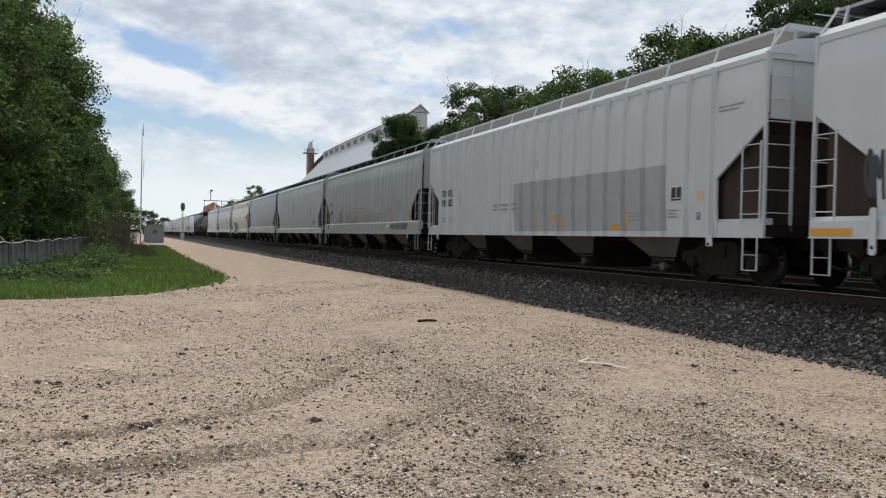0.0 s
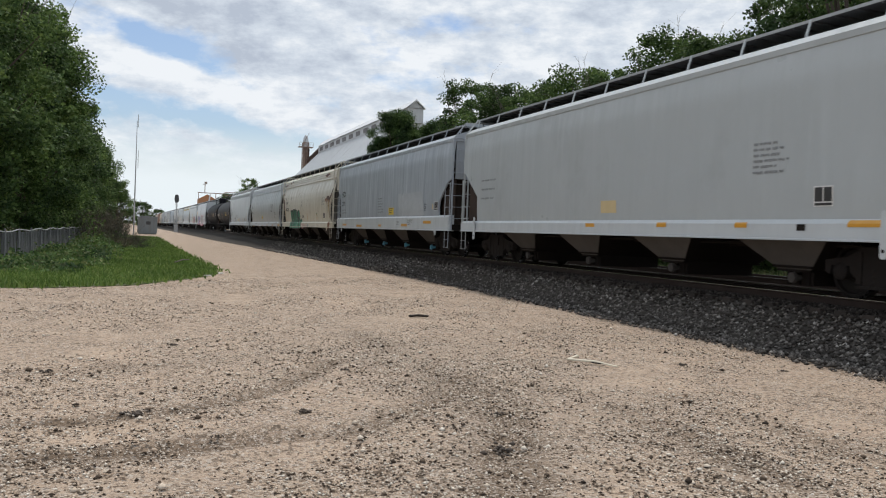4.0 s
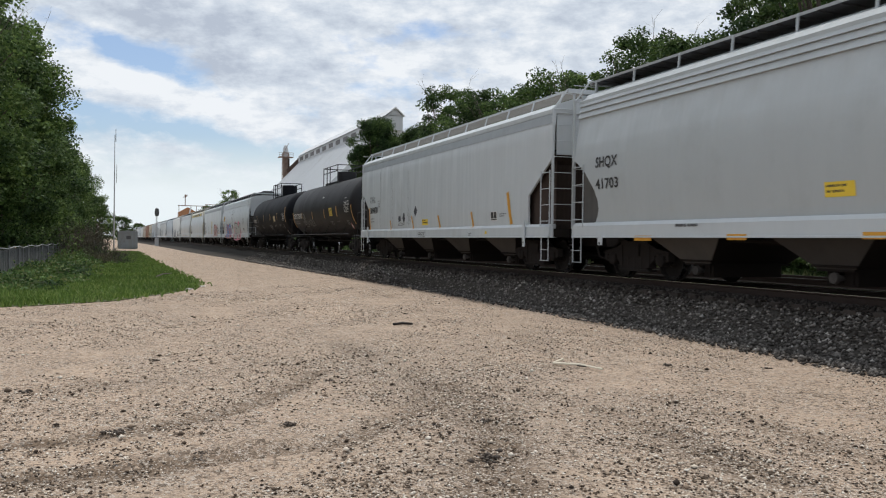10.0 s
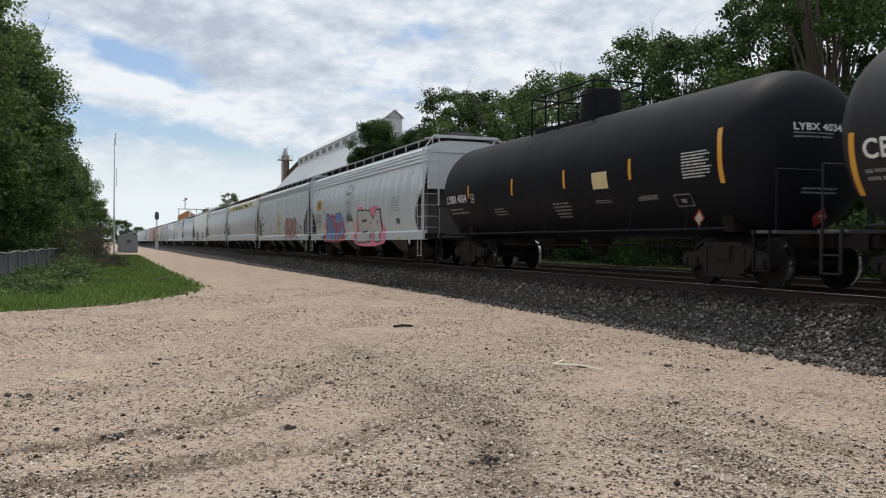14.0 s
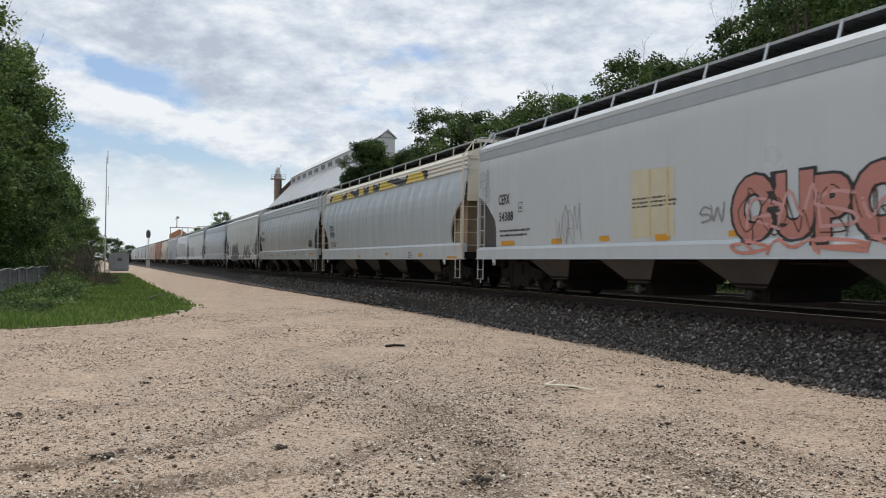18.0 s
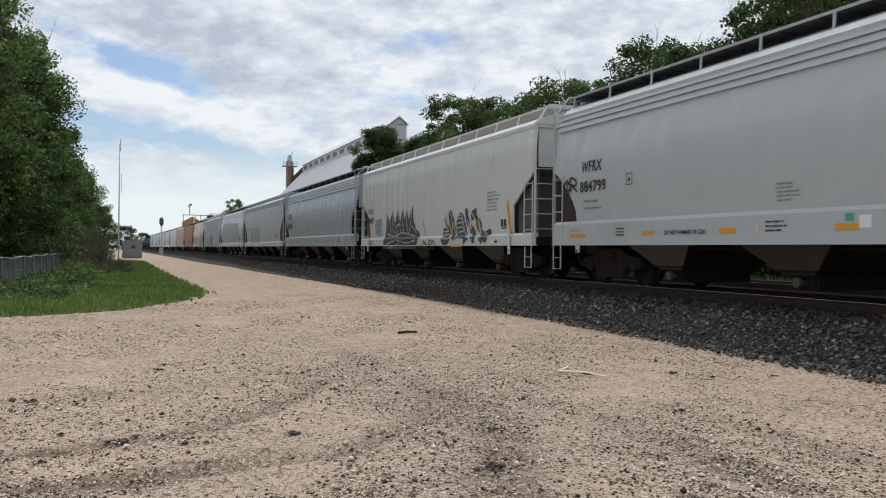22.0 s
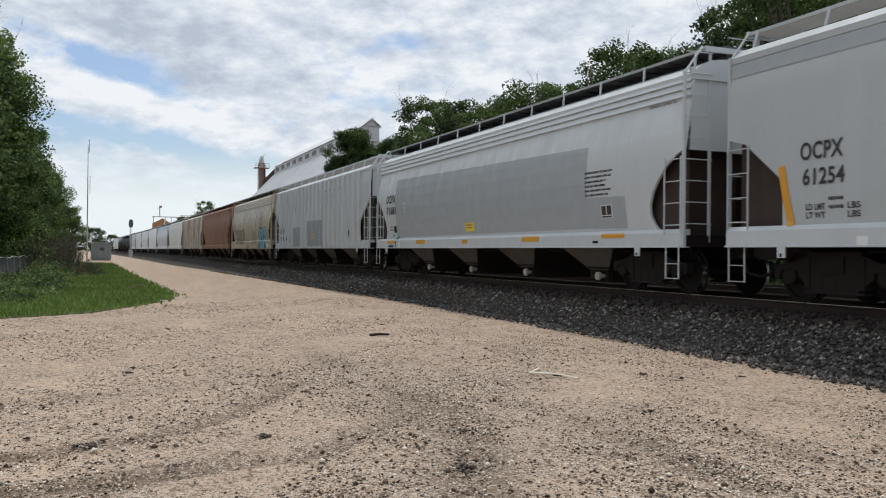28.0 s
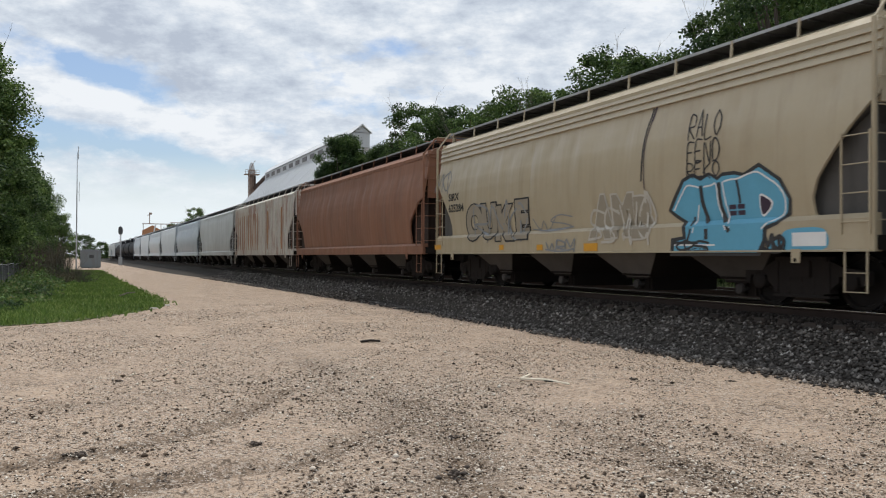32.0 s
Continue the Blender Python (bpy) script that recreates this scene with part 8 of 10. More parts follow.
s.blob([(7.66, 2.33), (7.58, 2.33), (7.58, 2.27), (7.61, 2.21), (7.64, 2.23)], SPRAY["darkrust"], 0.008, "rust_spot")
s.strokes([[(7.62, 2.26), (7.61, 2.12)]], 0.016, SPRAY["rust"])
s.blob([(7.25, 2.59), (7.20, 2.59), (7.20, 2.53), (7.21, 2.47), (7.23, 2.49)], SPRAY["darkrust"], 0.008, "rust_spot")
s.strokes([[(7.22, 2.52), (7.22, 2.34)]], 0.016, SPRAY["rust"])
s.blob([(6.69, 2.31), (6.64, 2.32), (6.63, 2.26), (6.65, 2.20), (6.67, 2.22)], SPRAY["rust"], 0.008, "rust_spot")
s.strokes([[(6.66, 2.25), (6.65, 2.16)]], 0.016, SPRAY["rust"])
s.blob([(6.30, 1.80), (6.24, 1.80), (6.23, 1.75), (6.26, 1.69), (6.29, 1.71)], SPRAY["darkrust"], 0.008, "rust_spot")
s.strokes([[(6.27, 1.73), (6.26, 1.61)]], 0.016, SPRAY["rust"])
s.blob([(7.87, 1.73), (7.82, 1.74), (7.81, 1.68), (7.83, 1.62), (7.86, 1.63)], SPRAY["darkrust"], 0.008, "rust_spot")
s.strokes([[(7.84, 1.66), (7.83, 1.47)]], 0.016, SPRAY["rust"])
s.blob([(9.16, 2.41), (9.10, 2.41), (9.09, 2.34), (9.12, 2.28), (9.15, 2.30)], SPRAY["rust"], 0.008, "rust_spot")
s.strokes([[(9.12, 2.33), (9.12, 2.22)]], 0.016, SPRAY["rust"])
s = hopper(6, "curved", "curved", "pale", sill="white", lines=True, slope="grey", label="pale grey curved-side covered hopper car with a white sill")
s.text("SHQX", 16.28, 2.37, 0.31, M_INK, 0.86)
s.text("41703", 16.27, 1.91, 0.30, M_INK, 0.88)
s.bars(4.81, 1.94, 1.17, 0.60, 6, M_INK, seed=1112)
s.rect("placard", 9.94, 1.45, 9.38, 1.67, M_YELLOWSIGN)
s.bars(9.91, 1.47, 0.50, 0.16, 2, M_INK, seed=919)
s.bars(3.13, 1.67, 1.12, 0.25, 2, M_FAINT, seed=1200)
s.bars(3.12, 1.42, 0.58, 0.21, 2, M_FAINT, seed=1200)
s.rect("reflector", 14.75, 0.80, 14.17, 0.90, M_YELLOW)
s.rect("reflector", 11.99, 0.82, 11.51, 0.92, M_YELLOW)
s.rect("reflector", 9.19, 0.84, 8.79, 0.94, M_YELLOW)
s.rect("reflector", 6.59, 0.85, 6.15, 0.96, M_YELLOW)
s.rect("reflector", 3.82, 0.87, 3.42, 0.99, M_YELLOW)
s.rect("reflector", 1.13, 0.85, 0.25, 1.01, M_YELLOW)
s.bars(5.80, 1.02, 0.88, 0.11, 1, M_INK, seed=1065)
s.bars(2.06, 1.00, 0.65, 0.14, 2, M_INK, seed=1265)
s.bars(13.41, 0.99, 0.96, 0.12, 1, M_INK, seed=1200)
s = hopper(7, "straight", "diag", "white", band="patch", walkway="pale", label="white covered hopper car with a grey band under the eave")
s.rect("placard", 9.33, 1.28, 8.75, 1.48, M_YELLOWSIGN)
s.bars(9.30, 1.31, 0.53, 0.15, 2, M_INK, seed=974)
service_panel(s, 3.57, 1.33, 3.15, 1.58)
s.strokes([[(2.47, 2.07), (2.24, 1.21)]], 0.15, M_YELLOW)
s.strokes([[(4.96, 1.61), (4.81, 1.16)]], 0.11, M_YELLOW)
s.strokes([[(7.75, 1.58), (7.57, 1.17)]], 0.11, M_YELLOW)
s.strokes([[(10.42, 1.63), (10.22, 1.17)]], 0.1, M_YELLOW)
s.strokes([[(12.97, 1.52), (12.84, 1.14)]], 0.1, M_YELLOW)
s.bars(3.01, 1.40, 0.51, 0.12, 2, M_INK, seed=1286)
s.bars(9.55, 0.84, 0.79, 0.19, 3, M_INK, seed=965)
s.bars(5.04, 0.89, 0.27, 0.11, 2, M_INK, seed=1160)
s.rect("sticker", 3.84, 0.96, 3.71, 1.04, M_YELLOWSIGN)
s.text("C H V X", 15.72, 2.26, 0.36, M_INK, 0.72)
s.text("889478", 15.70, 1.83, 0.36, M_INK, 1.02)
framed_box(s, 14.62, 2.07, 14.39, 2.32, M_INK)
s.bars(15.59, 1.42, 0.64, 0.22, 2, M_FAINT, seed=1205)
s.blob([(11.95, 1.62), (11.89, 1.65), (11.67, 1.64), (11.66, 1.53), (11.63, 1.49), (11.74, 1.46), (11.91, 1.44), (11.95, 1.48)], SPRAY["soot"], 0.007, "graffiti_fill", False)
s.blob([(11.34, 1.75), (11.23, 1.75), (11.19, 1.61), (11.14, 1.53), (11.22, 1.47), (11.29, 1.33), (11.40, 1.47), (11.48, 1.56), (11.44, 1.64)], SPRAY["soot"], 0.007, "graffiti_fill", False)
s.strokes([[(12.00, 1.31), (11.85, 1.37), (11.68, 1.40), (11.33, 1.34)]], 0.025, M_FAINT)
s.strokes([[(12.00, 1.31), (11.70, 1.31), (11.33, 1.33)]], 0.025, M_FAINT)
s.blob([(10.01, 1.97), (9.81, 1.81), (9.89, 1.69), (10.02, 1.59), (10.17, 1.75), (10.12, 1.86)], SPRAY["soot"], 0.007, "graffiti_fill", False)
s.strokes([[(14.37, 3.46), (14.26, 1.22)]], 0.018, M_FAINT)
s.strokes([[(12.79, 3.34), (12.70, 1.21)]], 0.018, M_FAINT)
s.strokes([[(10.88, 3.26), (10.80, 1.26)]], 0.018, M_FAINT)
scrawl(s, 10.99, 1.39, 0.5, 0.53, M_FAINT, 0.012, 10, 3)
s.strokes([[(15.85, 2.06), (15.72, 1.17)]], 0.12, M_YELLOW)
s = tank(8, "soft", dome=0.45, trail=-0.05, label="black tank car with orange reflector bars and white stencils")
s.bars(2.35, 2.02, 0.97, 0.54, 9, M_WHITEINK, seed=1230)
s.sheet("diamond_mark", [[(2.11, 1.40), (1.82, 1.57), (1.82, 1.39), (2.17, 1.23)]], SPRAY["red"], 0.009)
s.sheet("diamond_mark", [[(2.07, 1.40), (1.86, 1.51), (1.87, 1.39), (2.09, 1.28)]], SPRAY["white"], 0.012)
s.bars(2.05, 1.35, 0.19, 0.09, 1, SPRAY["red"], seed=1277)
s.rect("placard", 5.44, 1.93, 4.80, 2.32, M_YELLOWSIGN)
s.bars(5.40, 1.96, 0.56, 0.31, 5, M_INK, seed=1070)
s.strokes([[(6.46, 2.28), (6.57, 1.87)]], 0.1, M_YELLOW)
s.strokes([[(3.83, 2.32), (3.90, 1.88)]], 0.1, M_YELLOW)
s.strokes([[(1.07, 2.34), (1.03, 2.04)]], 0.1, M_YELLOW)
s.strokes([[(1.03, 2.04), (1.10, 1.47)]], 0.1, M_YELLOW)
s.strokes([[(12.03, 2.27), (12.13, 1.92)]], 0.1, M_YELLOW)
s.strokes([[(9.34, 2.27), (9.43, 1.87)]], 0.1, M_YELLOW)
s.bars(7.21, 2.81, 0.45, 0.13, 1, M_WHITEINK, seed=1002)
s.bars(2.36, 2.65, 0.40, 0.06, 1, M_WHITEINK, seed=1233)
s.bars(2.25, 1.96, 0.52, 0.06, 1, M_FAINT, seed=1240)
framed_box(s, 2.42, 1.48, 1.99, 1.65, M_FAINT)
s.bars(4.22, 1.61, 0.46, 0.05, 2, M_FAINT, seed=1138)
s.bars(5.57, 1.49, 0.59, 0.17, 3, M_FAINT, seed=1076)
s.text("CBTX 725955", 14.42, 1.96, 0.38, M_WHITEINK, 2.31)
s.bars(14.45, 1.60, 1.81, 0.21, 2, M_FAINT, seed=930)
framed_box(s, 11.67, 1.90, 11.38, 2.19, M_WHITEINK)
scrawl(s, 12.12, 1.50, 1.30, 0.34, M_FAINT, 0.016, 22, 7)
scrawl(s, 10.60, 1.52, 1.40, 0.34, M_FAINT, 0.016, 22, 19)
s.strokes([[(14.60, 2.34), (14.66, 1.46)]], 0.1, M_YELLOW)
s.strokes([[(3.89, 2.36), (3.90, 1.91)]], 0.12, M_YELLOW)
s = tank(9, lead=0.45, label="black tank car with a grey placard and yellow reflector bars")
s.shift = -0.70
s.bars(3.14, 1.93, 0.92, 0.50, 9, M_WHITEINK, seed=1205)
s.strokes([[(2.10, 2.74), (2.06, 2.36), (2.08, 1.85)]], 0.12, M_YELLOW)
s.strokes([[(4.84, 2.48), (4.85, 2.06)]], 0.1, M_YELLOW)
s.strokes([[(7.58, 2.46), (7.60, 2.04)]], 0.1, M_YELLOW)
s.strokes([[(10.38, 2.45), (10.45, 2.02)]], 0.1, M_YELLOW)
s.strokes([[(13.40, 2.46), (13.41, 2.09)]], 0.1, M_YELLOW)
s.rect("placard", 6.34, 1.94, 5.72, 2.30, SPRAY["ochre"])
s.sheet("diamond_mark", [[(3.41, 1.24), (3.04, 1.41), (3.09, 1.24), (3.56, 1.07)]], SPRAY["red"], 0.009)
s.sheet("diamond_mark", [[(3.36, 1.24), (3.09, 1.36), (3.14, 1.24), (3.46, 1.12)]], SPRAY["white"], 0.012)
s.bars(3.35, 1.20, 0.19, 0.08, 1, SPRAY["red"], seed=1231)
s.text("LYBX 4034", 15.20, 1.98, 0.33, M_WHITEINK, 1.59)
framed_box(s, 13.27, 1.95, 13.05, 2.19, M_WHITEINK)
s.bars(15.15, 1.59, 1.56, 0.22, 2, M_FAINT, seed=930)
s.bars(8.38, 1.33, 0.88, 0.39, 5, M_FAINT, seed=985)
s.bars(11.86, 1.49, 0.90, 0.22, 3, M_FAINT, seed=878)
s.bars(6.40, 1.61, 0.63, 0.09, 2, M_FAINT, seed=1055)
s.bars(4.76, 1.60, 0.75, 0.09, 2, M_FAINT, seed=1130)
framed_box(s, 3.59, 1.46, 3.09, 1.69, M_FAINT)
s.bars(4.64, 1.63, 0.64, 0.09, 2, M_FAINT, seed=1500)
hd = Head(s.car, "tank", s.length)
hd.text("LYBX 4034", 0.67, 2.68, 0.17, M_WHITEINK, 0.98, out=0.03)
hd.bars(0.66, 2.52, 0.80, 0.13, 2, M_FAINT, ragged=0.1, seed=31)
hd.bars(0.45, 1.58, 0.75, 0.14, 2, M_FAINT, ragged=0.1, seed=32)
hd.sheet("diamond_mark", [[(0.10, 1.22), (-0.08, 1.40), (-0.26, 1.22), (-0.08, 1.04)]], SPRAY["red"], 0.02)
hd.bars(0.02, 1.19, 0.20, 0.07, 1, SPRAY["white"], ragged=0.0, seed=33)
s = hopper(10, "curved", "curved", "white", lines=True, slope="grey", label="white covered hopper car with blue and red painted lettering")
s.rect("placard", 16.44, 2.41, 15.44, 2.86, SPRAY["amber"])
s.text("UTCX", 16.32, 2.55, 0.32, M_INK, 0.79, out=0.03)
s.text("5 3 7 7 6", 16.38, 1.98, 0.29, M_INK, 0.88)
s.bars(16.36, 1.40, 0.79, 0.26, 2, M_FAINT, seed=1078)
framed_box(s, 14.96, 2.16, 14.72, 2.40, M_INK)
s.blob([(14.80, 0.80), (14.74, 1.11), (14.61, 1.29), (14.68, 1.52), (14.54, 1.66), (14.57, 1.81), (14.40, 1.93), (14.25, 1.98), (13.97, 2.08), (13.88, 2.16), (13.74, 2.14), (13.63, 2.00), (13.25, 2.06), (13.02, 2.13), (12.75, 2.02), (12.30, 2.06), (12.03, 2.13), (11.70, 2.00), (11.30, 2.02), (11.10, 1.84), (10.96, 1.62), (10.98, 1.42), (10.86, 1.21), (10.84, 0.82)], SPRAY["red"], 0.008, "graffiti_fill")
piece(s, "BALTO", 14.36, 0.85, 3.27, 1.21, SPRAY["azure"], SPRAY["navy"], 0.2, SPRAY["white"])
s.blob([(14.19, 1.82), (14.12, 1.87), (14.05, 1.81), (14.12, 1.76)], SPRAY["sky"], 0.0165, "graffiti_fill")
s.blob([(13.88, 1.36), (13.81, 1.40), (13.74, 1.35), (13.81, 1.30)], SPRAY["sky"], 0.0165, "graffiti_fill")
s.blob([(13.05, 1.85), (12.99, 1.90), (12.93, 1.85), (12.99, 1.80)], SPRAY["sky"], 0.0165, "graffiti_fill")
s.blob([(12.63, 1.41), (12.58, 1.46), (12.52, 1.41), (12.58, 1.36)], SPRAY["sky"], 0.0165, "graffiti_fill")
s.blob([(12.15, 1.52), (12.09, 1.56), (12.04, 1.51), (12.09, 1.47)], SPRAY["sky"], 0.0165, "graffiti_fill")
s.blob([(11.54, 1.68), (11.49, 1.73), (11.44, 1.68), (11.49, 1.64)], SPRAY["sky"], 0.0165, "graffiti_fill")
s.blob([(14.11, 0.97), (14.04, 1.02), (13.98, 0.97), (14.04, 0.92)], SPRAY["sky"], 0.0165, "graffiti_fill")
s.blob([(13.07, 1.00), (13.01, 1.05), (12.95, 1.00), (13.01, 0.95)], SPRAY["sky"], 0.0165, "graffiti_fill")
s.blob([(12.07, 0.97), (12.02, 1.02), (11.97, 0.97), (12.02, 0.93)], SPRAY["sky"], 0.0165, "graffiti_fill")
s.blob([(11.46, 1.01), (11.41, 1.06), (11.36, 1.01), (11.41, 0.97)], SPRAY["sky"], 0.0165, "graffiti_fill")
s.strokes([[(16.89, 1.81), (16.79, 1.74), (16.66, 2.01), (16.70, 1.80), (16.51, 1.96), (16.54, 1.77), (16.35, 1.90), (16.23, 1.73), (16.11, 1.91), (15.93, 1.71), (15.82, 1.86), (15.64, 1.69), (15.51, 1.94), (15.76, 1.86), (15.59, 1.65)],
           [(16.42, 1.78), (16.30, 1.92), (16.24, 1.80)], [(16.02, 1.76), (15.98, 1.92), (15.88, 1.80)]], 0.024, M_INK, 0.02, "tag_line")
s.strokes([[(16.44, 2.41), (15.44, 2.41)], [(15.44, 2.41), (15.44, 2.86)], [(15.44, 2.86), (16.44, 2.86)], [(16.44, 2.86), (16.44, 2.41)]], 0.022, SPRAY["plum"], 0.011, "placard_edge")
s.strokes([[(16.75, 2.19), (16.65, 1.30)]], 0.08, M_YELLOW)
s.strokes([[(14.97, 1.74), (14.85, 1.31)]], 0.08, M_YELLOW)
framed_box(s, 15.70, 0.90, 15.44, 1.05, M_INK)
s.rect("label_plate", 16.26, 0.95, 15.89, 1.06, SPRAY["white"])
scrawl(s, 15.15, 0.91, 0.33, 0.20, SPRAY["navy"], 0.03, 12, 2)
s.strokes([[(10.42, 3.56), (10.5, 3.12), (10.46, 2.93)], [(10.25, 3.21), (9.96, 3.33), (9.39, 3.15), (9.53, 2.97), (9.99, 2.92), (10.44, 2.96)], [(10.44, 2.91), (10.38, 2.2), (10.0, 1.95), (9.72, 2.09), (9.64, 2.96)],
           [(10.39, 2.7), (10.05, 2.51), (9.65, 2.7)], [(10.42, 2.99), (10.23, 2.9), (10.07, 3.01), (9.91, 2.89), (9.76, 3.0), (9.58, 2.94)]], 0.034, M_INK, 0.03, "tag_line")
s.strokes([[(10.05, 2.66), (10.04, 2.01)], [(10.58, 1.84), (10.59, 1.59)]], 0.04, M_INK, 0.02, "tag_line")
scrawl(s, 10.45, 1.68, 0.98, 0.32, M_INK, 0.04, 20, 6)
s.text("2021", 10.56, 0.98, 0.17, SPRAY["purple"], 0.30)
s.strokes([[(9.37, 1.78), (9.26, 1.32)]], 0.12, M_YELLOW)
s.blob([(8.84, 0.71), (8.51, 2.03), (7.88, 2.28), (7.21, 2.05), (6.20, 2.21), (5.36, 2.17), (4.89, 1.52), (4.43, 0.72)], SPRAY["hotpink"], 0.008, "graffiti_fill")
piece(s, "EM", 8.49, 0.76, 3.44, 1.27, SPRAY["silver"], M_INK, 0.28, None)
s.bars(3.55, 1.89, 1.00, 0.57, 6, M_FAINT, seed=785)
service_panel(s, 3.13, 1.42, 2.63, 1.67)
s.rect("reflector", 2.77, 0.87, 2.38, 0.94, M_YELLOW)
s = hopper(11, "straight", "corner", "white", band="patch", slope="grey", label="white covered hopper car with faded coral lettering")
s.text("CEFX", 15.90, 2.31, 0.37, M_INK, 0.67)
s.text("54388", 15.85, 1.87, 0.33, M_INK, 0.84)
framed_box(s, 14.72, 2.06, 14.50, 2.31, M_INK)
s.bars(15.80, 1.39, 1.78, 0.24, 2, M_INK, seed=1390)
s.rect("reflector", 15.74, 1.22, 14.96, 1.34, M_YELLOW)
patch(s, [(9.70, 2.63), (8.29, 2.57), (8.28, 1.29), (9.68, 1.27)], SPRAY["wash"], "faded_patch")
s.strokes([[(9.06, 2.58), (9.04, 1.30)]], 0.07, SPRAY["ochre"])
s.strokes([[(8.51, 2.54), (8.49, 1.29)]], 0.07, SPRAY["ochre"])
s.bars(9.63, 1.82, 1.45, 0.24, 3, M_INK, seed=948)
scrawl(s, 12.76, 1.25, 1.1, 0.80, M_FAINT, 0.014, 14, 4)
scrawl(s, 17.16, 2.85, 0.6, 0.45, M_FAINT, 0.014, 12, 4)
scrawl(s, 16.95, 2.45, 0.5, 0.40, M_FAINT, 0.014, 10, 9)
piece(s, "OUPO", 6.72, 1.12, 3.43, 1.06, SPRAY["salmon"], M_INK, 0.27, None)
scrawl(s, 6.59, 1.22, 3.22, 0.80, SPRAY["darkrust"], 0.022, 26, 14)
scrawl(s, 6.4, 1.35, 3.0, 0.6, SPRAY["pink"], 0.05, 16, 21)
scrawl(s, 6.76, 0.96, 3.70, 0.22, SPRAY["coral"], 0.05, 16, 3)
s.bars(3.37, 1.56, 0.68, 0.39, 5, M_INK, seed=1240)
scrawl(s, 3.12, 1.31, 0.60, 0.37, M_FAINT, 0.04, 10, 5)
scrawl(s, 7.57, 1.51, 0.62, 0.31, M_FAINT, 0.03, 9, 6)
service_panel(s, 2.20, 1.45, 1.84, 1.72)
s.rect("reflector", 2.49, 1.24, 1.71, 1.35, M_YELLOW)
s.rect("reflector", 12.99, 1.22, 12.48, 1.34, M_YELLOW)
s.rect("reflector", 10.88, 1.24, 10.49, 1.35, M_YELLOW)
s.rect("reflector", 8.90, 1.21, 8.44, 1.33, M_YELLOW)
s.rect("reflector", 6.83, 1.24, 6.45, 1.34, M_YELLOW)
s.rect("label_plate", 4.55, 0.99, 4.14, 1.11, SPRAY["white"])
s.rect("label_plate", 2.83, 0.99, 2.59, 1.08, M_DARK)
s = hopper(12, "curved", "curved", "haze", sill="white", lines=True, end="cream", slope="tan", deep=1.30, label="pale grey covered hopper car with a yellow and black eave stripe")
s.text("CCRX", 16.20, 2.21, 0.30, M_INK, 0.69)
s.text("59639", 16.20, 1.88, 0.30, M_INK, 0.84)
s.bars(16.17, 1.40, 1.19, 0.24, 2, M_INK, seed=1020)
TOP, LOW = EAVE - 0.10, EAVE - 0.405
for run in ([(16.40, TOP), (14.45, TOP), (14.40, LOW), (16.62, LOW)], [(13.80, TOP), (13.10, TOP), (12.40, LOW), (13.80, LOW)], [(11.85, TOP), (11.00, TOP), (10.95, LOW), (11.82, LOW)], [(10.38, TOP), (9.62, TOP), (9.60, LOW), (10.34, LOW)],
            [(8.84, TOP), (7.80, TOP), (7.20, 3.68), (6.80, LOW), (8.86, LOW)], [(5.50, TOP), (3.95, TOP), (3.60, LOW), (5.60, LOW)]):
    s.blob(run, SPRAY["gold"], 0.004, "eave_stripe", False)
for run in ([(16.84, 3.56), (16.82, 3.76), (16.57, 3.87), (16.25, 3.86), (16.42, 3.72), (16.57, 3.56)],
            [(14.55, 3.80), (14.30, 3.70), (14.12, 3.81), (13.95, 3.74), (13.88, 3.84), (13.74, 3.85), (13.73, 3.54), (14.10, 3.53), (14.52, 3.56)],
            [(13.28, 3.82), (12.90, 3.87), (12.50, 3.79), (12.20, 3.82), (11.95, 3.87), (11.79, 3.87), (11.76, 3.54), (12.20, 3.53), (12.54, 3.58), (12.75, 3.68), (13.10, 3.73)],
            [(11.07, 3.87), (10.92, 3.87), (10.88, 3.76), (10.70, 3.80), (10.50, 3.85), (10.32, 3.85), (10.28, 3.56), (10.60, 3.53), (11.02, 3.57)],
            [(9.69, 3.86), (9.46, 3.87), (9.42, 3.58), (9.65, 3.56)],
            [(9.38, 3.83), (9.10, 3.76), (8.97, 3.78), (8.97, 3.85), (8.78, 3.87), (8.80, 3.55), (9.20, 3.54), (9.40, 3.56)],
            [(7.96, 3.80), (7.60, 3.86), (7.20, 3.87), (6.95, 3.83), (6.62, 3.86), (6.30, 3.78), (6.02, 3.76), (5.75, 3.74), (5.50, 3.86), (5.40, 3.84), (5.55, 3.56), (6.10, 3.55), (6.60, 3.58), (6.85, 3.63), (7.30, 3.72)],
            [(4.05, 3.86), (3.49, 3.85), (3.34, 3.70), (3.36, 3.54), (3.65, 3.55), (3.72, 3.68)]):
    s.blob(run, M_INK, 0.008, "eave_scrawl", False)
s.rect("reflector", 7.46, 1.00, 7.07, 1.11, M_YELLOW)
s.rect("reflector", 3.78, 0.94, 3.38, 1.06, M_YELLOW)
s.rect("reflector", 11.17, 0.94, 10.84, 1.03, M_YELLOW)
s.rect("reflector", 1.18, 0.84, 0.37, 0.95, M_YELLOW)
s.bars(4.82, 0.86, 0.51, 0.24, 3, M_INK, seed=1165)
s.bars(16.22, 1.84, 0.62, 0.56, 2, M_INK, seed=777)
s.bars(3.02, 0.92, 0.25, 0.07, 1, M_INK, seed=1280)
s.bars(15.58, 1.36, 0.46, 0.21, 2, M_FAINT, seed=790)
s = hopper(13, "curved", "curved", "pale", lines=True, deep=1.36, label="pale grey covered hopper car, dusty, with yellow reflectors")
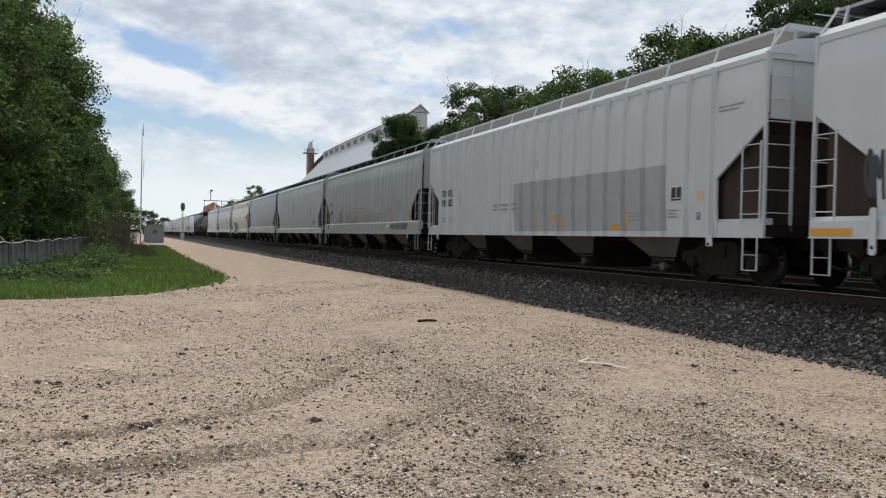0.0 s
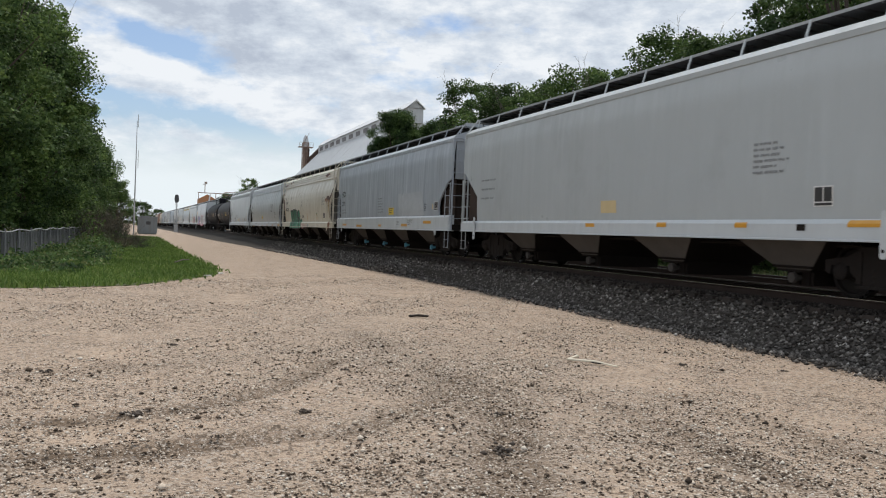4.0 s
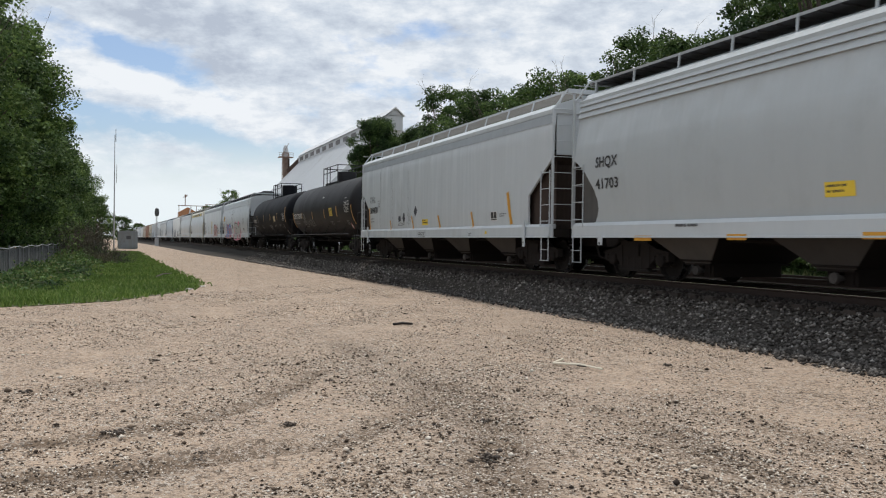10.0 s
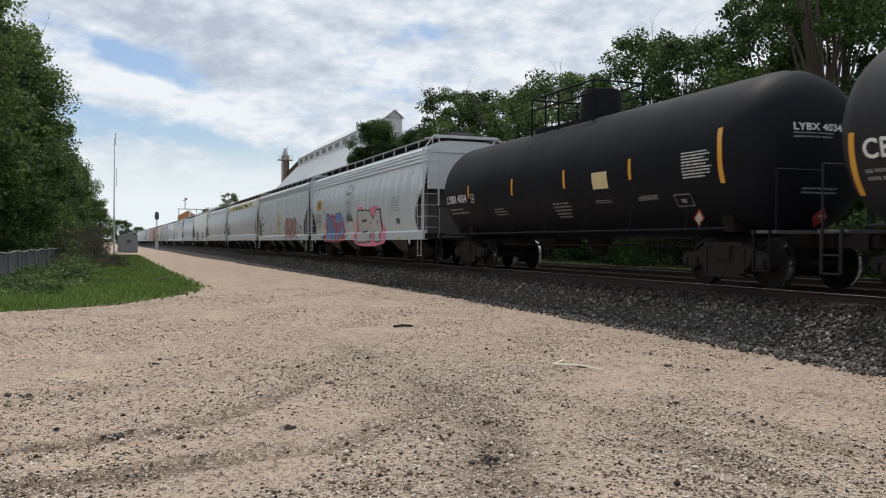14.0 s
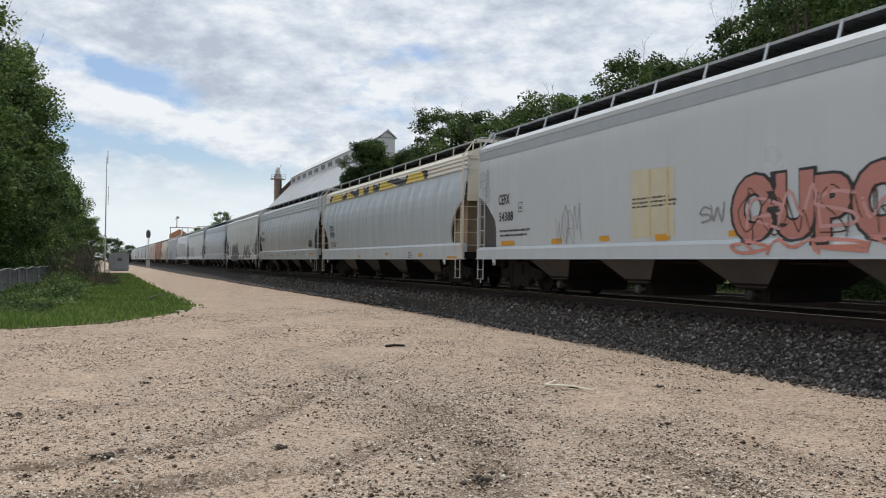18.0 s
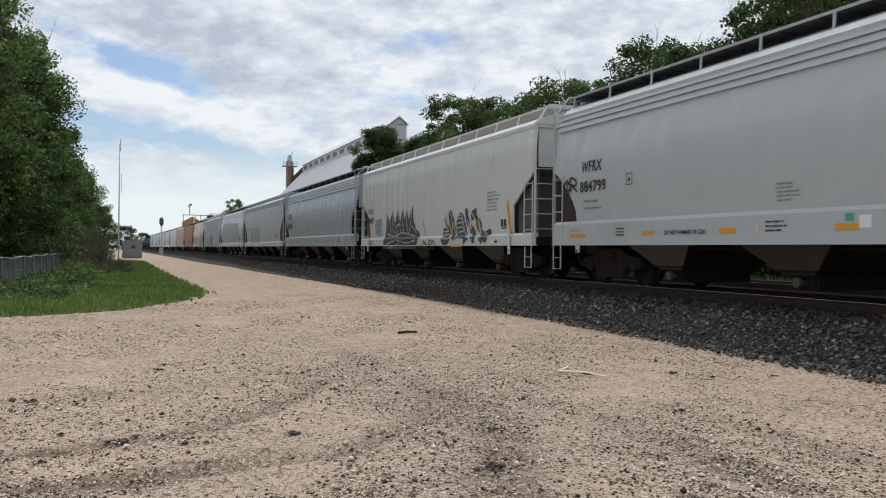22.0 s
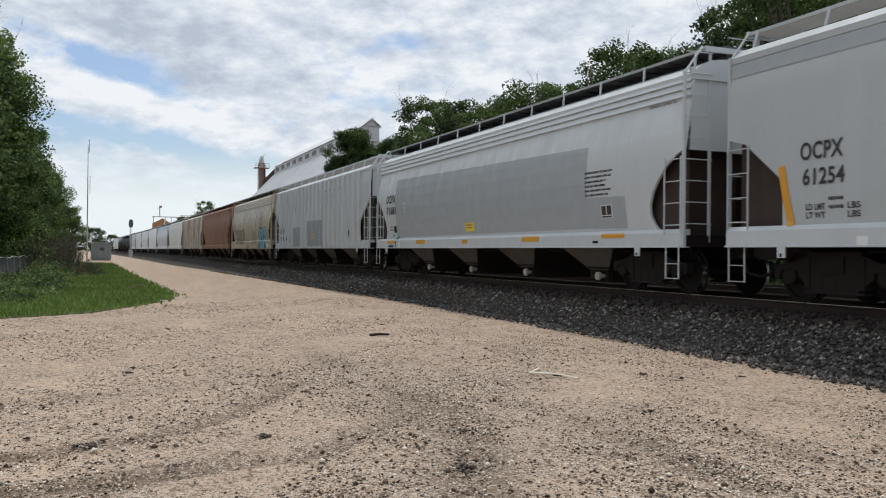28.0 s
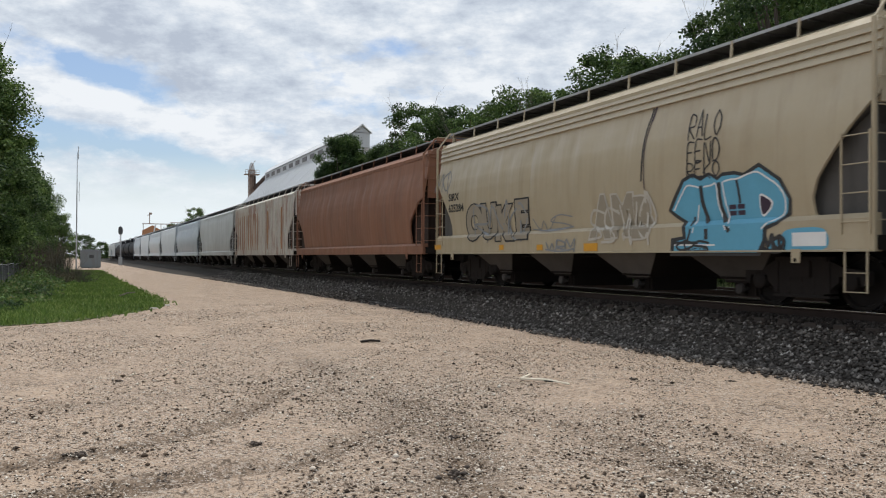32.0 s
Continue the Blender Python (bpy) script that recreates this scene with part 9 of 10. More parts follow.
s.text("WFRX", 16.57, 2.49, 0.34, M_INK, 0.88)
s.text("884799", 16.61, 2.05, 0.33, M_INK, 1.10)
s.bars(2.56, 1.91, 0.67, 0.20, 3, M_FAINT, seed=1325)
scrawl(s, 2.24, 1.55, 0.75, 0.33, M_INK, 0.06, 12, 8)
s.bars(10.50, 1.51, 0.50, 0.32, 5, M_FAINT, seed=935)
s.rect("reflector", 1.87, 1.09, 1.00, 1.19, M_YELLOW)
s.rect("reflector", 4.39, 1.09, 4.05, 1.19, M_YELLOW)
s.rect("reflector", 6.66, 1.09, 6.34, 1.16, M_YELLOW)
s.rect("reflector", 9.28, 1.06, 8.85, 1.16, M_YELLOW)
s.rect("reflector", 14.13, 1.06, 13.74, 1.14, M_YELLOW)
s.rect("reflector", 11.82, 1.05, 11.39, 1.15, M_YELLOW)
s.rect("reflector", 17.05, 1.03, 16.35, 1.11, M_YELLOW)
s.rect("sticker", 9.09, 1.19, 8.93, 1.30, SPRAY["lightgreen"])
s.rect("label_plate", 8.84, 1.09, 8.63, 1.27, SPRAY["white"])
s.rect("sticker", 14.58, 1.07, 14.50, 1.15, SPRAY["ochre"])
s.rect("sticker", 10.92, 1.07, 10.84, 1.17, SPRAY["ochre"])
s.text("DO NOT HAMMER ON CAR", 13.39, 1.055, 0.115, M_INK, 1.21)
framed_box(s, 14.74, 2.09, 14.51, 2.33, M_INK)
s.bars(10.69, 1.03, 0.48, 0.21, 3, M_INK, seed=41)
s.bars(15.10, 1.02, 0.40, 0.20, 3, M_INK, seed=42)
s.bars(17.0, 1.14, 0.55, 0.09, 2, M_FAINT, seed=43)
s.bars(16.50, 1.56, 0.75, 0.30, 2, M_FAINT, seed=44)
s.bars(6.14, 1.06, 1.19, 0.12, 1, M_INK, seed=1108)
s.bars(3.48, 1.10, 0.46, 0.16, 3, M_INK, seed=1260)
s.bars(7.88, 1.08, 0.48, 0.19, 3, M_INK, seed=1030)
s.rect("label_plate", 2.56, 1.07, 2.17, 1.16, SPRAY["white"])
scrawl(s, 17.36, 2.04, 0.62, 0.37, M_INK, 0.05, 6, 2)
s = hopper(14, "straight", "diag", "ivory", walkway="pale", slope="grey", label="white covered hopper car with black wildstyle lettering")
s.blob([(13.10, 1.17), (12.89, 1.48), (12.80, 2.14), (12.43, 1.79), (12.04, 2.20), (11.72, 1.70), (11.37, 2.26), (11.09, 1.75), (10.78, 2.28), (10.54, 1.81), (10.26, 2.22), (10.05, 1.82), (9.61, 2.34), (9.52, 1.78), (9.29, 1.59), (9.32, 1.48), (8.90, 1.35), (8.83, 1.17), (9.16, 0.75), (13.15, 0.74)], SPRAY["soot"], 0.0072, "graffiti_fill", False)
for shape in (
        [(6.32, 1.84), (6.13, 1.52), (5.91, 1.57), (6.02, 1.82), (5.86, 2.0), (5.66, 1.85), (5.5, 1.63), (5.38, 1.36), (5.13, 1.11), (5.6, 1.05), (5.8, 1.3), (6.25, 1.5)],
        [(6.49, 1.4), (6.54, 1.17), (6.18, 1.13), (5.91, 1.13), (5.91, 1.42), (6.18, 1.43)], [(6.54, 1.1), (6.49, 0.93), (6.18, 0.87), (5.89, 0.96), (5.85, 1.1)],
        [(5.27, 1.67), (5.13, 1.85), (4.87, 1.86), (4.65, 1.69), (4.5, 1.33), (4.52, 1.1), (5.26, 1.11), (5.41, 1.41)],
        [(4.65, 1.9), (4.53, 2.0), (4.38, 1.9), (4.32, 1.67), (3.91, 1.36), (3.76, 1.11), (3.83, 0.92), (4.07, 1.02), (4.31, 1.37), (4.52, 1.58)],
        [(4.12, 1.86), (3.73, 1.96), (3.72, 1.76), (3.39, 1.58), (3.31, 1.38), (3.1, 1.28), (2.75, 1.34), (2.68, 1.18), (2.96, 1.12), (3.38, 1.15), (3.68, 1.35), (3.8, 1.65), (4.07, 1.61)],
        [(3.49, 1.09), (2.85, 1.09), (2.99, 0.93), (3.16, 1.0), (3.27, 0.91)], [(4.64, 1.08), (4.23, 1.08), (4.48, 0.97), (4.64, 0.87)]):
    s.blob(shape, SPRAY["soot"], 0.0072, "graffiti_fill")
s.strokes([[(12.59, 2.00), (12.28, 1.47), (12.47, 1.18)]], 0.042, SPRAY["silver"])
s.strokes([[(12.04, 2.10), (11.98, 1.58), (11.59, 1.25)]], 0.042, SPRAY["silver"])
s.strokes([[(11.74, 1.68), (11.41, 1.36), (11.50, 1.11)]], 0.042, SPRAY["silver"])
s.strokes([[(11.32, 2.16), (11.18, 1.66), (10.95, 1.30)]], 0.042, SPRAY["silver"])
s.strokes([[(10.74, 2.17), (10.77, 1.64), (10.55, 1.27)]], 0.042, SPRAY["silver"])
s.strokes([[(10.22, 2.12), (10.30, 1.62), (10.08, 1.33)]], 0.042, SPRAY["silver"])
s.strokes([[(9.69, 2.24), (9.80, 1.79), (10.00, 1.41)]], 0.042, SPRAY["silver"])
s.strokes([[(12.79, 1.34), (11.78, 1.22), (10.86, 1.35), (9.40, 1.21)]], 0.042, SPRAY["silver"])
s.strokes([[(12.65, 0.92), (11.54, 1.07), (10.21, 0.96), (9.20, 1.06)]], 0.042, SPRAY["silver"])
s.strokes([[(12.27, 0.81), (11.31, 0.91)]], 0.042, SPRAY["silver"])
s.strokes([[(10.53, 1.15), (10.52, 0.81)]], 0.042, SPRAY["silver"])
s.strokes([[(9.80, 1.61), (9.11, 1.31)]], 0.042, SPRAY["silver"])
s.strokes([[(6.30, 1.79), (6.08, 1.47), (6.22, 1.24)]], 0.042, SPRAY["silver"])
s.strokes([[(5.87, 1.93), (5.67, 1.61), (5.67, 1.15)]], 0.042, SPRAY["silver"])
s.strokes([[(5.61, 1.59), (5.40, 1.22), (5.15, 1.07)]], 0.042, SPRAY["silver"])
s.strokes([[(5.28, 1.78), (4.96, 1.81), (4.78, 1.68)]], 0.042, SPRAY["silver"])
s.strokes([[(5.30, 1.67), (4.95, 1.71), (4.71, 1.55)]], 0.042, SPRAY["silver"])
s.strokes([[(5.28, 1.53), (4.93, 1.58), (4.66, 1.43)]], 0.042, SPRAY["silver"])
s.strokes([[(5.23, 1.40), (4.90, 1.44), (4.61, 1.32)]], 0.042, SPRAY["silver"])
s.strokes([[(5.15, 1.26), (4.82, 1.31), (4.53, 1.20)]], 0.042, SPRAY["silver"])
s.strokes([[(4.64, 1.95), (4.54, 1.63), (4.28, 1.27), (3.96, 1.12)]], 0.042, SPRAY["silver"])
s.strokes([[(4.42, 1.62), (4.19, 1.40)]], 0.042, SPRAY["silver"])
s.strokes([[(4.08, 1.82), (3.80, 1.59), (3.66, 1.18)]], 0.042, SPRAY["silver"])
s.strokes([[(3.75, 1.92), (3.54, 1.58), (3.43, 1.18)]], 0.042, SPRAY["silver"])
s.strokes([[(3.38, 1.37), (2.98, 1.18)]], 0.042, SPRAY["silver"])
s.strokes([[(6.51, 1.31), (5.97, 1.33)]], 0.042, SPRAY["silver"])
s.strokes([[(6.51, 1.21), (5.91, 1.22)]], 0.042, SPRAY["silver"])
s.strokes([[(6.48, 1.09), (5.94, 1.08)]], 0.042, SPRAY["silver"])
s.strokes([[(5.67, 0.96), (4.90, 1.12)]], 0.042, SPRAY["silver"])
s.strokes([[(4.42, 0.99), (3.96, 1.04)]], 0.042, SPRAY["silver"])
s.strokes([[(4.19, 1.68), (4.12, 1.33)]], 0.042, SPRAY["silver"])
s.strokes([[(11.85, 1.69), (11.99, 1.89)]], 0.022, SPRAY["silver"])
s.strokes([[(12.55, 1.42), (12.43, 1.72)]], 0.022, M_FAINT)
s.strokes([[(9.89, 1.51), (9.96, 1.72)]], 0.022, M_FAINT)
s.strokes([[(12.11, 1.69), (11.94, 1.85)]], 0.022, SPRAY["silver"])
s.strokes([[(9.66, 1.01), (9.77, 1.25)]], 0.022, M_FAINT)
s.strokes([[(11.55, 1.19), (11.42, 1.44)]], 0.022, M_FAINT)
s.strokes([[(9.50, 1.61), (9.45, 1.82)]], 0.022, SPRAY["silver"])
s.strokes([[(10.81, 1.58), (10.96, 1.79)]], 0.022, M_FAINT)
s.strokes([[(9.32, 0.95), (9.38, 1.15)]], 0.022, M_FAINT)
s.strokes([[(9.40, 1.20), (9.30, 1.45)]], 0.022, SPRAY["silver"])
s.strokes([[(10.79, 1.37), (10.82, 1.59)]], 0.022, M_FAINT)
s.strokes([[(12.15, 1.51), (12.34, 1.79)]], 0.022, M_FAINT)
s.strokes([[(12.64, 1.21), (12.62, 1.39)]], 0.022, SPRAY["silver"])
s.strokes([[(10.93, 1.44), (11.05, 1.74)]], 0.022, M_FAINT)
s.strokes([[(11.16, 1.57), (11.24, 1.81)]], 0.022, M_FAINT)
s.strokes([[(11.37, 1.08), (11.35, 1.25)]], 0.022, SPRAY["silver"])
s.strokes([[(9.42, 1.60), (9.51, 1.72)]], 0.022, M_FAINT)
s.strokes([[(9.88, 1.17), (9.94, 1.33)]], 0.022, M_FAINT)
s.strokes([[(12.09, 1.36), (12.01, 1.49)]], 0.022, SPRAY["silver"])
s.strokes([[(9.44, 0.88), (9.30, 1.11)]], 0.022, M_FAINT)
s.strokes([[(12.76, 1.54), (12.65, 1.85)]], 0.022, M_FAINT)
s.strokes([[(11.16, 0.89), (11.04, 1.12)]], 0.022, SPRAY["silver"])
s.strokes([[(11.62, 1.60), (11.76, 1.80)]], 0.022, M_FAINT)
s.strokes([[(11.27, 0.88), (11.45, 1.06)]], 0.022, M_FAINT)
s.strokes([[(12.65, 1.65), (12.71, 1.93)]], 0.022, SPRAY["silver"])
s.strokes([[(11.63, 1.68), (11.67, 1.99)]], 0.022, M_FAINT)
s.strokes([[(11.97, 1.73), (12.10, 1.87)]], 0.022, M_FAINT)
s.strokes([[(10.19, 1.59), (10.20, 1.71)]], 0.022, SPRAY["silver"])
s.strokes([[(11.79, 0.85), (11.78, 0.99)]], 0.022, M_FAINT)
s.strokes([[(9.85, 1.35), (9.86, 1.63)]], 0.022, M_FAINT)
s.strokes([[(11.82, 1.40), (11.86, 1.53)]], 0.022, SPRAY["silver"])
s.strokes([[(11.79, 0.95), (11.79, 1.22)]], 0.022, M_FAINT)
s.strokes([[(12.70, 1.57), (12.83, 1.75)]], 0.022, M_FAINT)
s.strokes([[(11.86, 0.97), (12.04, 1.12)]], 0.022, SPRAY["silver"])
s.strokes([[(3.33, 1.23), (3.34, 1.43)]], 0.022, SPRAY["silver"])
s.strokes([[(3.40, 1.18), (3.36, 1.36)]], 0.022, M_FAINT)
s.strokes([[(4.65, 1.57), (4.58, 1.68)]], 0.022, M_FAINT)
s.strokes([[(3.40, 1.02), (3.38, 1.14)]], 0.022, SPRAY["silver"])
s.strokes([[(3.69, 1.20), (3.69, 1.38)]], 0.022, M_FAINT)
s.strokes([[(4.13, 1.18), (4.06, 1.29)]], 0.022, M_FAINT)
s.strokes([[(3.25, 1.52), (3.18, 1.71)]], 0.022, SPRAY["silver"])
s.strokes([[(4.09, 1.58), (4.16, 1.78)]], 0.022, M_FAINT)
s.strokes([[(3.21, 1.17), (3.27, 1.26)]], 0.022, M_FAINT)
s.strokes([[(4.19, 1.25), (4.12, 1.43)]], 0.022, SPRAY["silver"])
s.strokes([[(5.61, 1.68), (5.71, 1.90)]], 0.022, M_FAINT)
s.strokes([[(3.47, 1.51), (3.43, 1.68)]], 0.022, M_FAINT)
s.strokes([[(3.47, 1.25), (3.52, 1.43)]], 0.022, SPRAY["silver"])
s.strokes([[(4.08, 1.40), (4.03, 1.59)]], 0.022, M_FAINT)
s.strokes([[(4.72, 1.30), (4.81, 1.39)]], 0.022, M_FAINT)
s.strokes([[(4.32, 1.31), (4.30, 1.50)]], 0.022, SPRAY["silver"])
s.strokes([[(5.90, 1.44), (5.90, 1.64)]], 0.022, M_FAINT)
s.strokes([[(6.40, 1.12), (6.50, 1.34)]], 0.022, M_FAINT)
s.strokes([[(4.48, 1.38), (4.52, 1.57)]], 0.022, SPRAY["silver"])
s.strokes([[(5.55, 1.35), (5.64, 1.57)]], 0.022, M_FAINT)
s.strokes([[(5.99, 1.27), (5.99, 1.48)]], 0.022, M_FAINT)
s.strokes([[(4.84, 1.08), (4.93, 1.27)]], 0.022, SPRAY["silver"])
s.strokes([[(3.46, 1.46), (3.41, 1.57)]], 0.022, M_FAINT)
s.strokes([[(4.88, 1.12), (4.81, 1.23)]], 0.022, M_FAINT)
s.strokes([[(5.76, 1.59), (5.80, 1.75)]], 0.022, SPRAY["silver"])
s.strokes([[(4.49, 1.05), (4.58, 1.23)]], 0.022, M_FAINT)
s.strokes([[(5.27, 1.30), (5.22, 1.45)]], 0.022, M_FAINT)
s.strokes([[(4.68, 1.59), (4.61, 1.70)]], 0.022, SPRAY["silver"])
s.strokes([[(5.11, 1.15), (5.08, 1.37)]], 0.022, M_FAINT)
s.strokes([[(4.06, 1.23), (3.99, 1.35)]], 0.022, M_FAINT)
s.strokes([[(4.73, 1.05), (4.66, 1.17)]], 0.022, SPRAY["silver"])
s.strokes([[(3.73, 1.22), (3.79, 1.35)]], 0.022, M_FAINT)
s.strokes([[(3.78, 1.37), (3.84, 1.54)]], 0.022, M_FAINT)
s.strokes([[(6.12, 1.61), (6.19, 1.82)]], 0.022, SPRAY["silver"])
s.strokes([[(3.40, 1.35), (3.43, 1.50)]], 0.022, M_FAINT)
s.strokes([[(4.24, 1.56), (4.16, 1.69)]], 0.022, M_FAINT)
s.strokes([[(5.74, 1.24), (5.79, 1.38)]], 0.022, SPRAY["silver"])
s.strokes([[(6.35, 1.70), (6.28, 1.93)]], 0.022, M_FAINT)
s.strokes([[(3.69, 1.10), (3.75, 1.30)]], 0.022, M_FAINT)
s.strokes([[(4.35, 1.31), (4.27, 1.46)]], 0.022, SPRAY["silver"])
s.strokes([[(3.81, 1.00), (3.78, 1.09)]], 0.022, M_FAINT)
s.strokes([[(4.07, 1.14), (4.01, 1.30)]], 0.022, M_FAINT)
s.strokes([[(5.29, 1.04), (5.28, 1.19)]], 0.022, SPRAY["silver"])
s.strokes([[(3.41, 1.15), (3.46, 1.27)]], 0.022, M_FAINT)
s.strokes([[(5.41, 1.58), (5.30, 1.22), (5.40, 1.07)]], 0.05, SPRAY["white"])
s.strokes([[(4.17, 1.61), (4.28, 1.34), (4.42, 1.20)]], 0.05, SPRAY["white"])
s.strokes([[(1.59, 2.06), (1.38, 1.18)]], 0.14, M_YELLOW)
s.strokes([[(5.93, 1.62), (5.76, 1.19)]], 0.11, M_YELLOW)
s.strokes([[(3.61, 1.63), (3.44, 1.19)]], 0.12, M_YELLOW)
s.strokes([[(8.45, 1.73), (8.29, 1.24)]], 0.07, M_YELLOW)
service_panel(s, 2.05, 1.30, 1.63, 1.60)
s.bars(2.97, 1.79, 0.89, 0.59, 6, M_FAINT, seed=1280)
scrawl(s, 14.47, 1.73, 0.97, 0.22, SPRAY["purple"], 0.028, 20, 5)
scrawl(s, 14.47, 1.51, 0.86, 0.20, SPRAY["purple"], 0.028, 18, 6)
scrawl(s, 14.40, 1.29, 0.94, 0.20, SPRAY["purple"], 0.028, 20, 7)
s.strokes([[(15.28, 1.83), (15.16, 1.15)]], 0.1, M_YELLOW)
scrawl(s, 8.39, 0.75, 1.20, 0.33, M_INK, 0.04, 14, 6)
scrawl(s, 12.20, 0.81, 3.22, 0.37, M_INK, 0.05, 16, 7)
s.text("UTCX", 15.47, 2.19, 0.30, M_INK, 0.69)
s.text("50487", 15.54, 1.80, 0.32, M_INK, 0.87)
scrawl(s, 15.43, 0.84, 0.78, 0.24, SPRAY["red"], 0.04, 6, 2)
s.rect("label_plate", 2.67, 0.93, 2.37, 1.03, SPRAY["white"])
s.rect("label_plate", 2.33, 0.94, 2.14, 1.00, M_DARK)
s.rect("reflector", 5.68, 0.83, 4.82, 0.91, M_YELLOW)
s = hopper(15, "curved", "curved", "blue", lines=True, slope="dark", cap=SPRAY["weathered"], deep=1.37, label="blue-grey covered hopper car, clean sides")
s.text("WFRX", 16.43, 2.47, 0.50, M_INK, 1.12)
s.text("884376", 16.43, 1.94, 0.46, M_INK, 1.51)
framed_box(s, 14.64, 2.23, 14.30, 2.45, M_INK)
s.bars(10.38, 1.59, 0.44, 0.22, 4, M_FAINT, seed=1315)
s.rect("reflector", 9.24, 1.07, 8.82, 1.15, M_YELLOW)
s.rect("reflector", 6.68, 1.07, 6.26, 1.15, M_YELLOW)
s.rect("reflector", 4.32, 1.08, 3.90, 1.16, M_YELLOW)
s.bars(5.95, 1.06, 1.05, 0.08, 1, M_INK, seed=41)
s.bars(3.35, 1.04, 0.55, 0.20, 3, M_INK, seed=42)
s.bars(8.3, 1.05, 0.5, 0.16, 3, M_INK, seed=43)
s.rect("reflector", 11.76, 1.08, 11.34, 1.17, M_YELLOW)
s.rect("reflector", 14.17, 1.08, 13.65, 1.15, M_YELLOW)
s.rect("reflector", 16.84, 1.08, 16.14, 1.18, M_YELLOW)
s.rect("reflector", 1.78, 1.08, 0.97, 1.20, M_YELLOW)
s.bars(13.36, 1.07, 1.20, 0.07, 1, M_INK, seed=1123)
s.bars(10.68, 1.07, 0.50, 0.19, 3, M_INK, seed=1292)
s.bars(15.48, 1.05, 0.75, 0.14, 3, M_INK, seed=1022)
s.bars(2.47, 1.88, 0.60, 0.25, 3, M_FAINT, seed=1215)
s.rect("label_plate", 2.46, 1.23, 2.20, 1.34, SPRAY["white"])
s = hopper(16, "straight", "corner", "pale", sill="white", band="patch", walkway="pale", label="light grey covered hopper car with a darker repainted panel")
patch(s, [(14.90, 2.33), (9.92, 2.36), (9.91, 1.12), (14.88, 1.08)], SPRAY["patch"], "repainted_patch")
s.text("OCPX", 16.56, 2.14, 0.35, M_INK, 0.77)
s.text("61254", 16.51, 1.77, 0.33, M_INK, 0.75)
for v, words in ((1.40, ("LD LMT", "LBS")), (1.28, ("LT WT", "LBS"))):
    s.text(words[0], 16.45, v, 0.125, M_INK, 0.35)
    s.bars(16.04, v + 0.005, 0.30, 0.17, 1, M_INK, ragged=0.05, seed=1423)
    s.text(words[1], 15.71, v, 0.125, M_INK, 0.21)
framed_box(s, 14.67, 1.93, 14.49, 2.15, M_INK)
s.strokes([[(16.93, 2.08), (16.74, 1.18)]], 0.14, M_YELLOW)
s.strokes([[(14.12, 1.58), (13.95, 1.18)]], 0.11, M_YELLOW)
s.strokes([[(11.61, 1.64), (11.46, 1.17)]], 0.12, M_YELLOW)
s.strokes([[(1.91, 2.04), (1.72, 1.52)]], 0.13, M_YELLOW)
service_panel(s, 2.70, 1.40, 2.16, 1.69)
s.rect("sticker", 5.81, 1.21, 5.42, 1.39, M_YELLOWSIGN)
s.bars(3.80, 1.50, 0.46, 0.38, 3, M_FAINT, seed=805)
s.rect("label_plate", 15.51, 0.88, 15.33, 1.01, SPRAY["white"])
s.bars(15.23, 0.86, 1.02, 0.03, 1, M_FAINT, seed=1140)
s.strokes([[(12.85, 3.94), (12.85, 3.44)]], 0.12, SPRAY["patch"])
s = hopper(17, "curved", "curved", "white", sill="white", lines=True, cap=SPRAY["chalk"], label="light covered hopper car with a large grey repainted panel")
patch(s, [(15.47, 3.21), (3.18, 2.97), (3.19, 1.26), (15.42, 1.23)], SPRAY["patch"], "repainted_patch")
patch(s, [(3.23, 1.91), (1.82, 1.87), (1.81, 1.24), (3.22, 1.26)], SPRAY["patch"], "repainted_patch")
s.bars(3.24, 1.88, 1.13, 0.56, 6, M_INK, seed=1198)
service_panel(s, 2.69, 1.46, 2.28, 1.73)
s.rect("placard", 9.59, 1.33, 9.00, 1.56, M_YELLOWSIGN)
s.bars(9.53, 1.37, 0.50, 0.15, 2, M_INK, seed=910)
s.rect("reflector", 13.32, 1.00, 12.55, 1.12, M_YELLOW)
s.rect("reflector", 9.68, 0.99, 9.28, 1.09, M_YELLOW)
s.rect("reflector", 6.06, 1.01, 5.22, 1.13, M_YELLOW)
s.rect("reflector", 2.59, 1.05, 1.78, 1.14, M_YELLOW)
s.text("OCPX", 16.40, 2.43, 0.37, M_INK, 1.00)
s.text("71681", 16.34, 2.03, 0.37, M_INK, 0.99)
framed_box(s, 14.65, 2.07, 14.42, 2.37, SPRAY["white"])
s.bars(16.13, 1.42, 0.45, 0.2, 2, M_INK, seed=44)
s.rect("label_plate", 15.67, 1.39, 15.42, 1.62, M_DARK)
s.bars(15.92, 1.21, 0.32, 0.12, 1, M_INK, seed=45)
s.strokes([[(15.35, 1.38), (15.39, 1.2), (15.19, 1.25), (15.31, 1.1), (15.35, 0.9)]], 0.05, SPRAY["teal"])
s.rect("reflector", 16.22, 1.02, 15.43, 1.13, M_YELLOW)
s.rect("label_plate", 16.11, 0.88, 15.58, 0.97, SPRAY["navy"])
s.rect("label_plate", 15.08, 0.91, 14.89, 1.07, SPRAY["white"])
s.bars(1.22, 3.40, 0.86, 0.13, 1, M_FAINT, seed=1345)
s.rect("label_plate", 2.91, 0.95, 2.70, 1.00, M_DARK)
s = hopper(18, "straight", "diag", "white", ribs=21, walkway="pale", slope="grey", label="white ribbed covered hopper car with grey repainted squares")
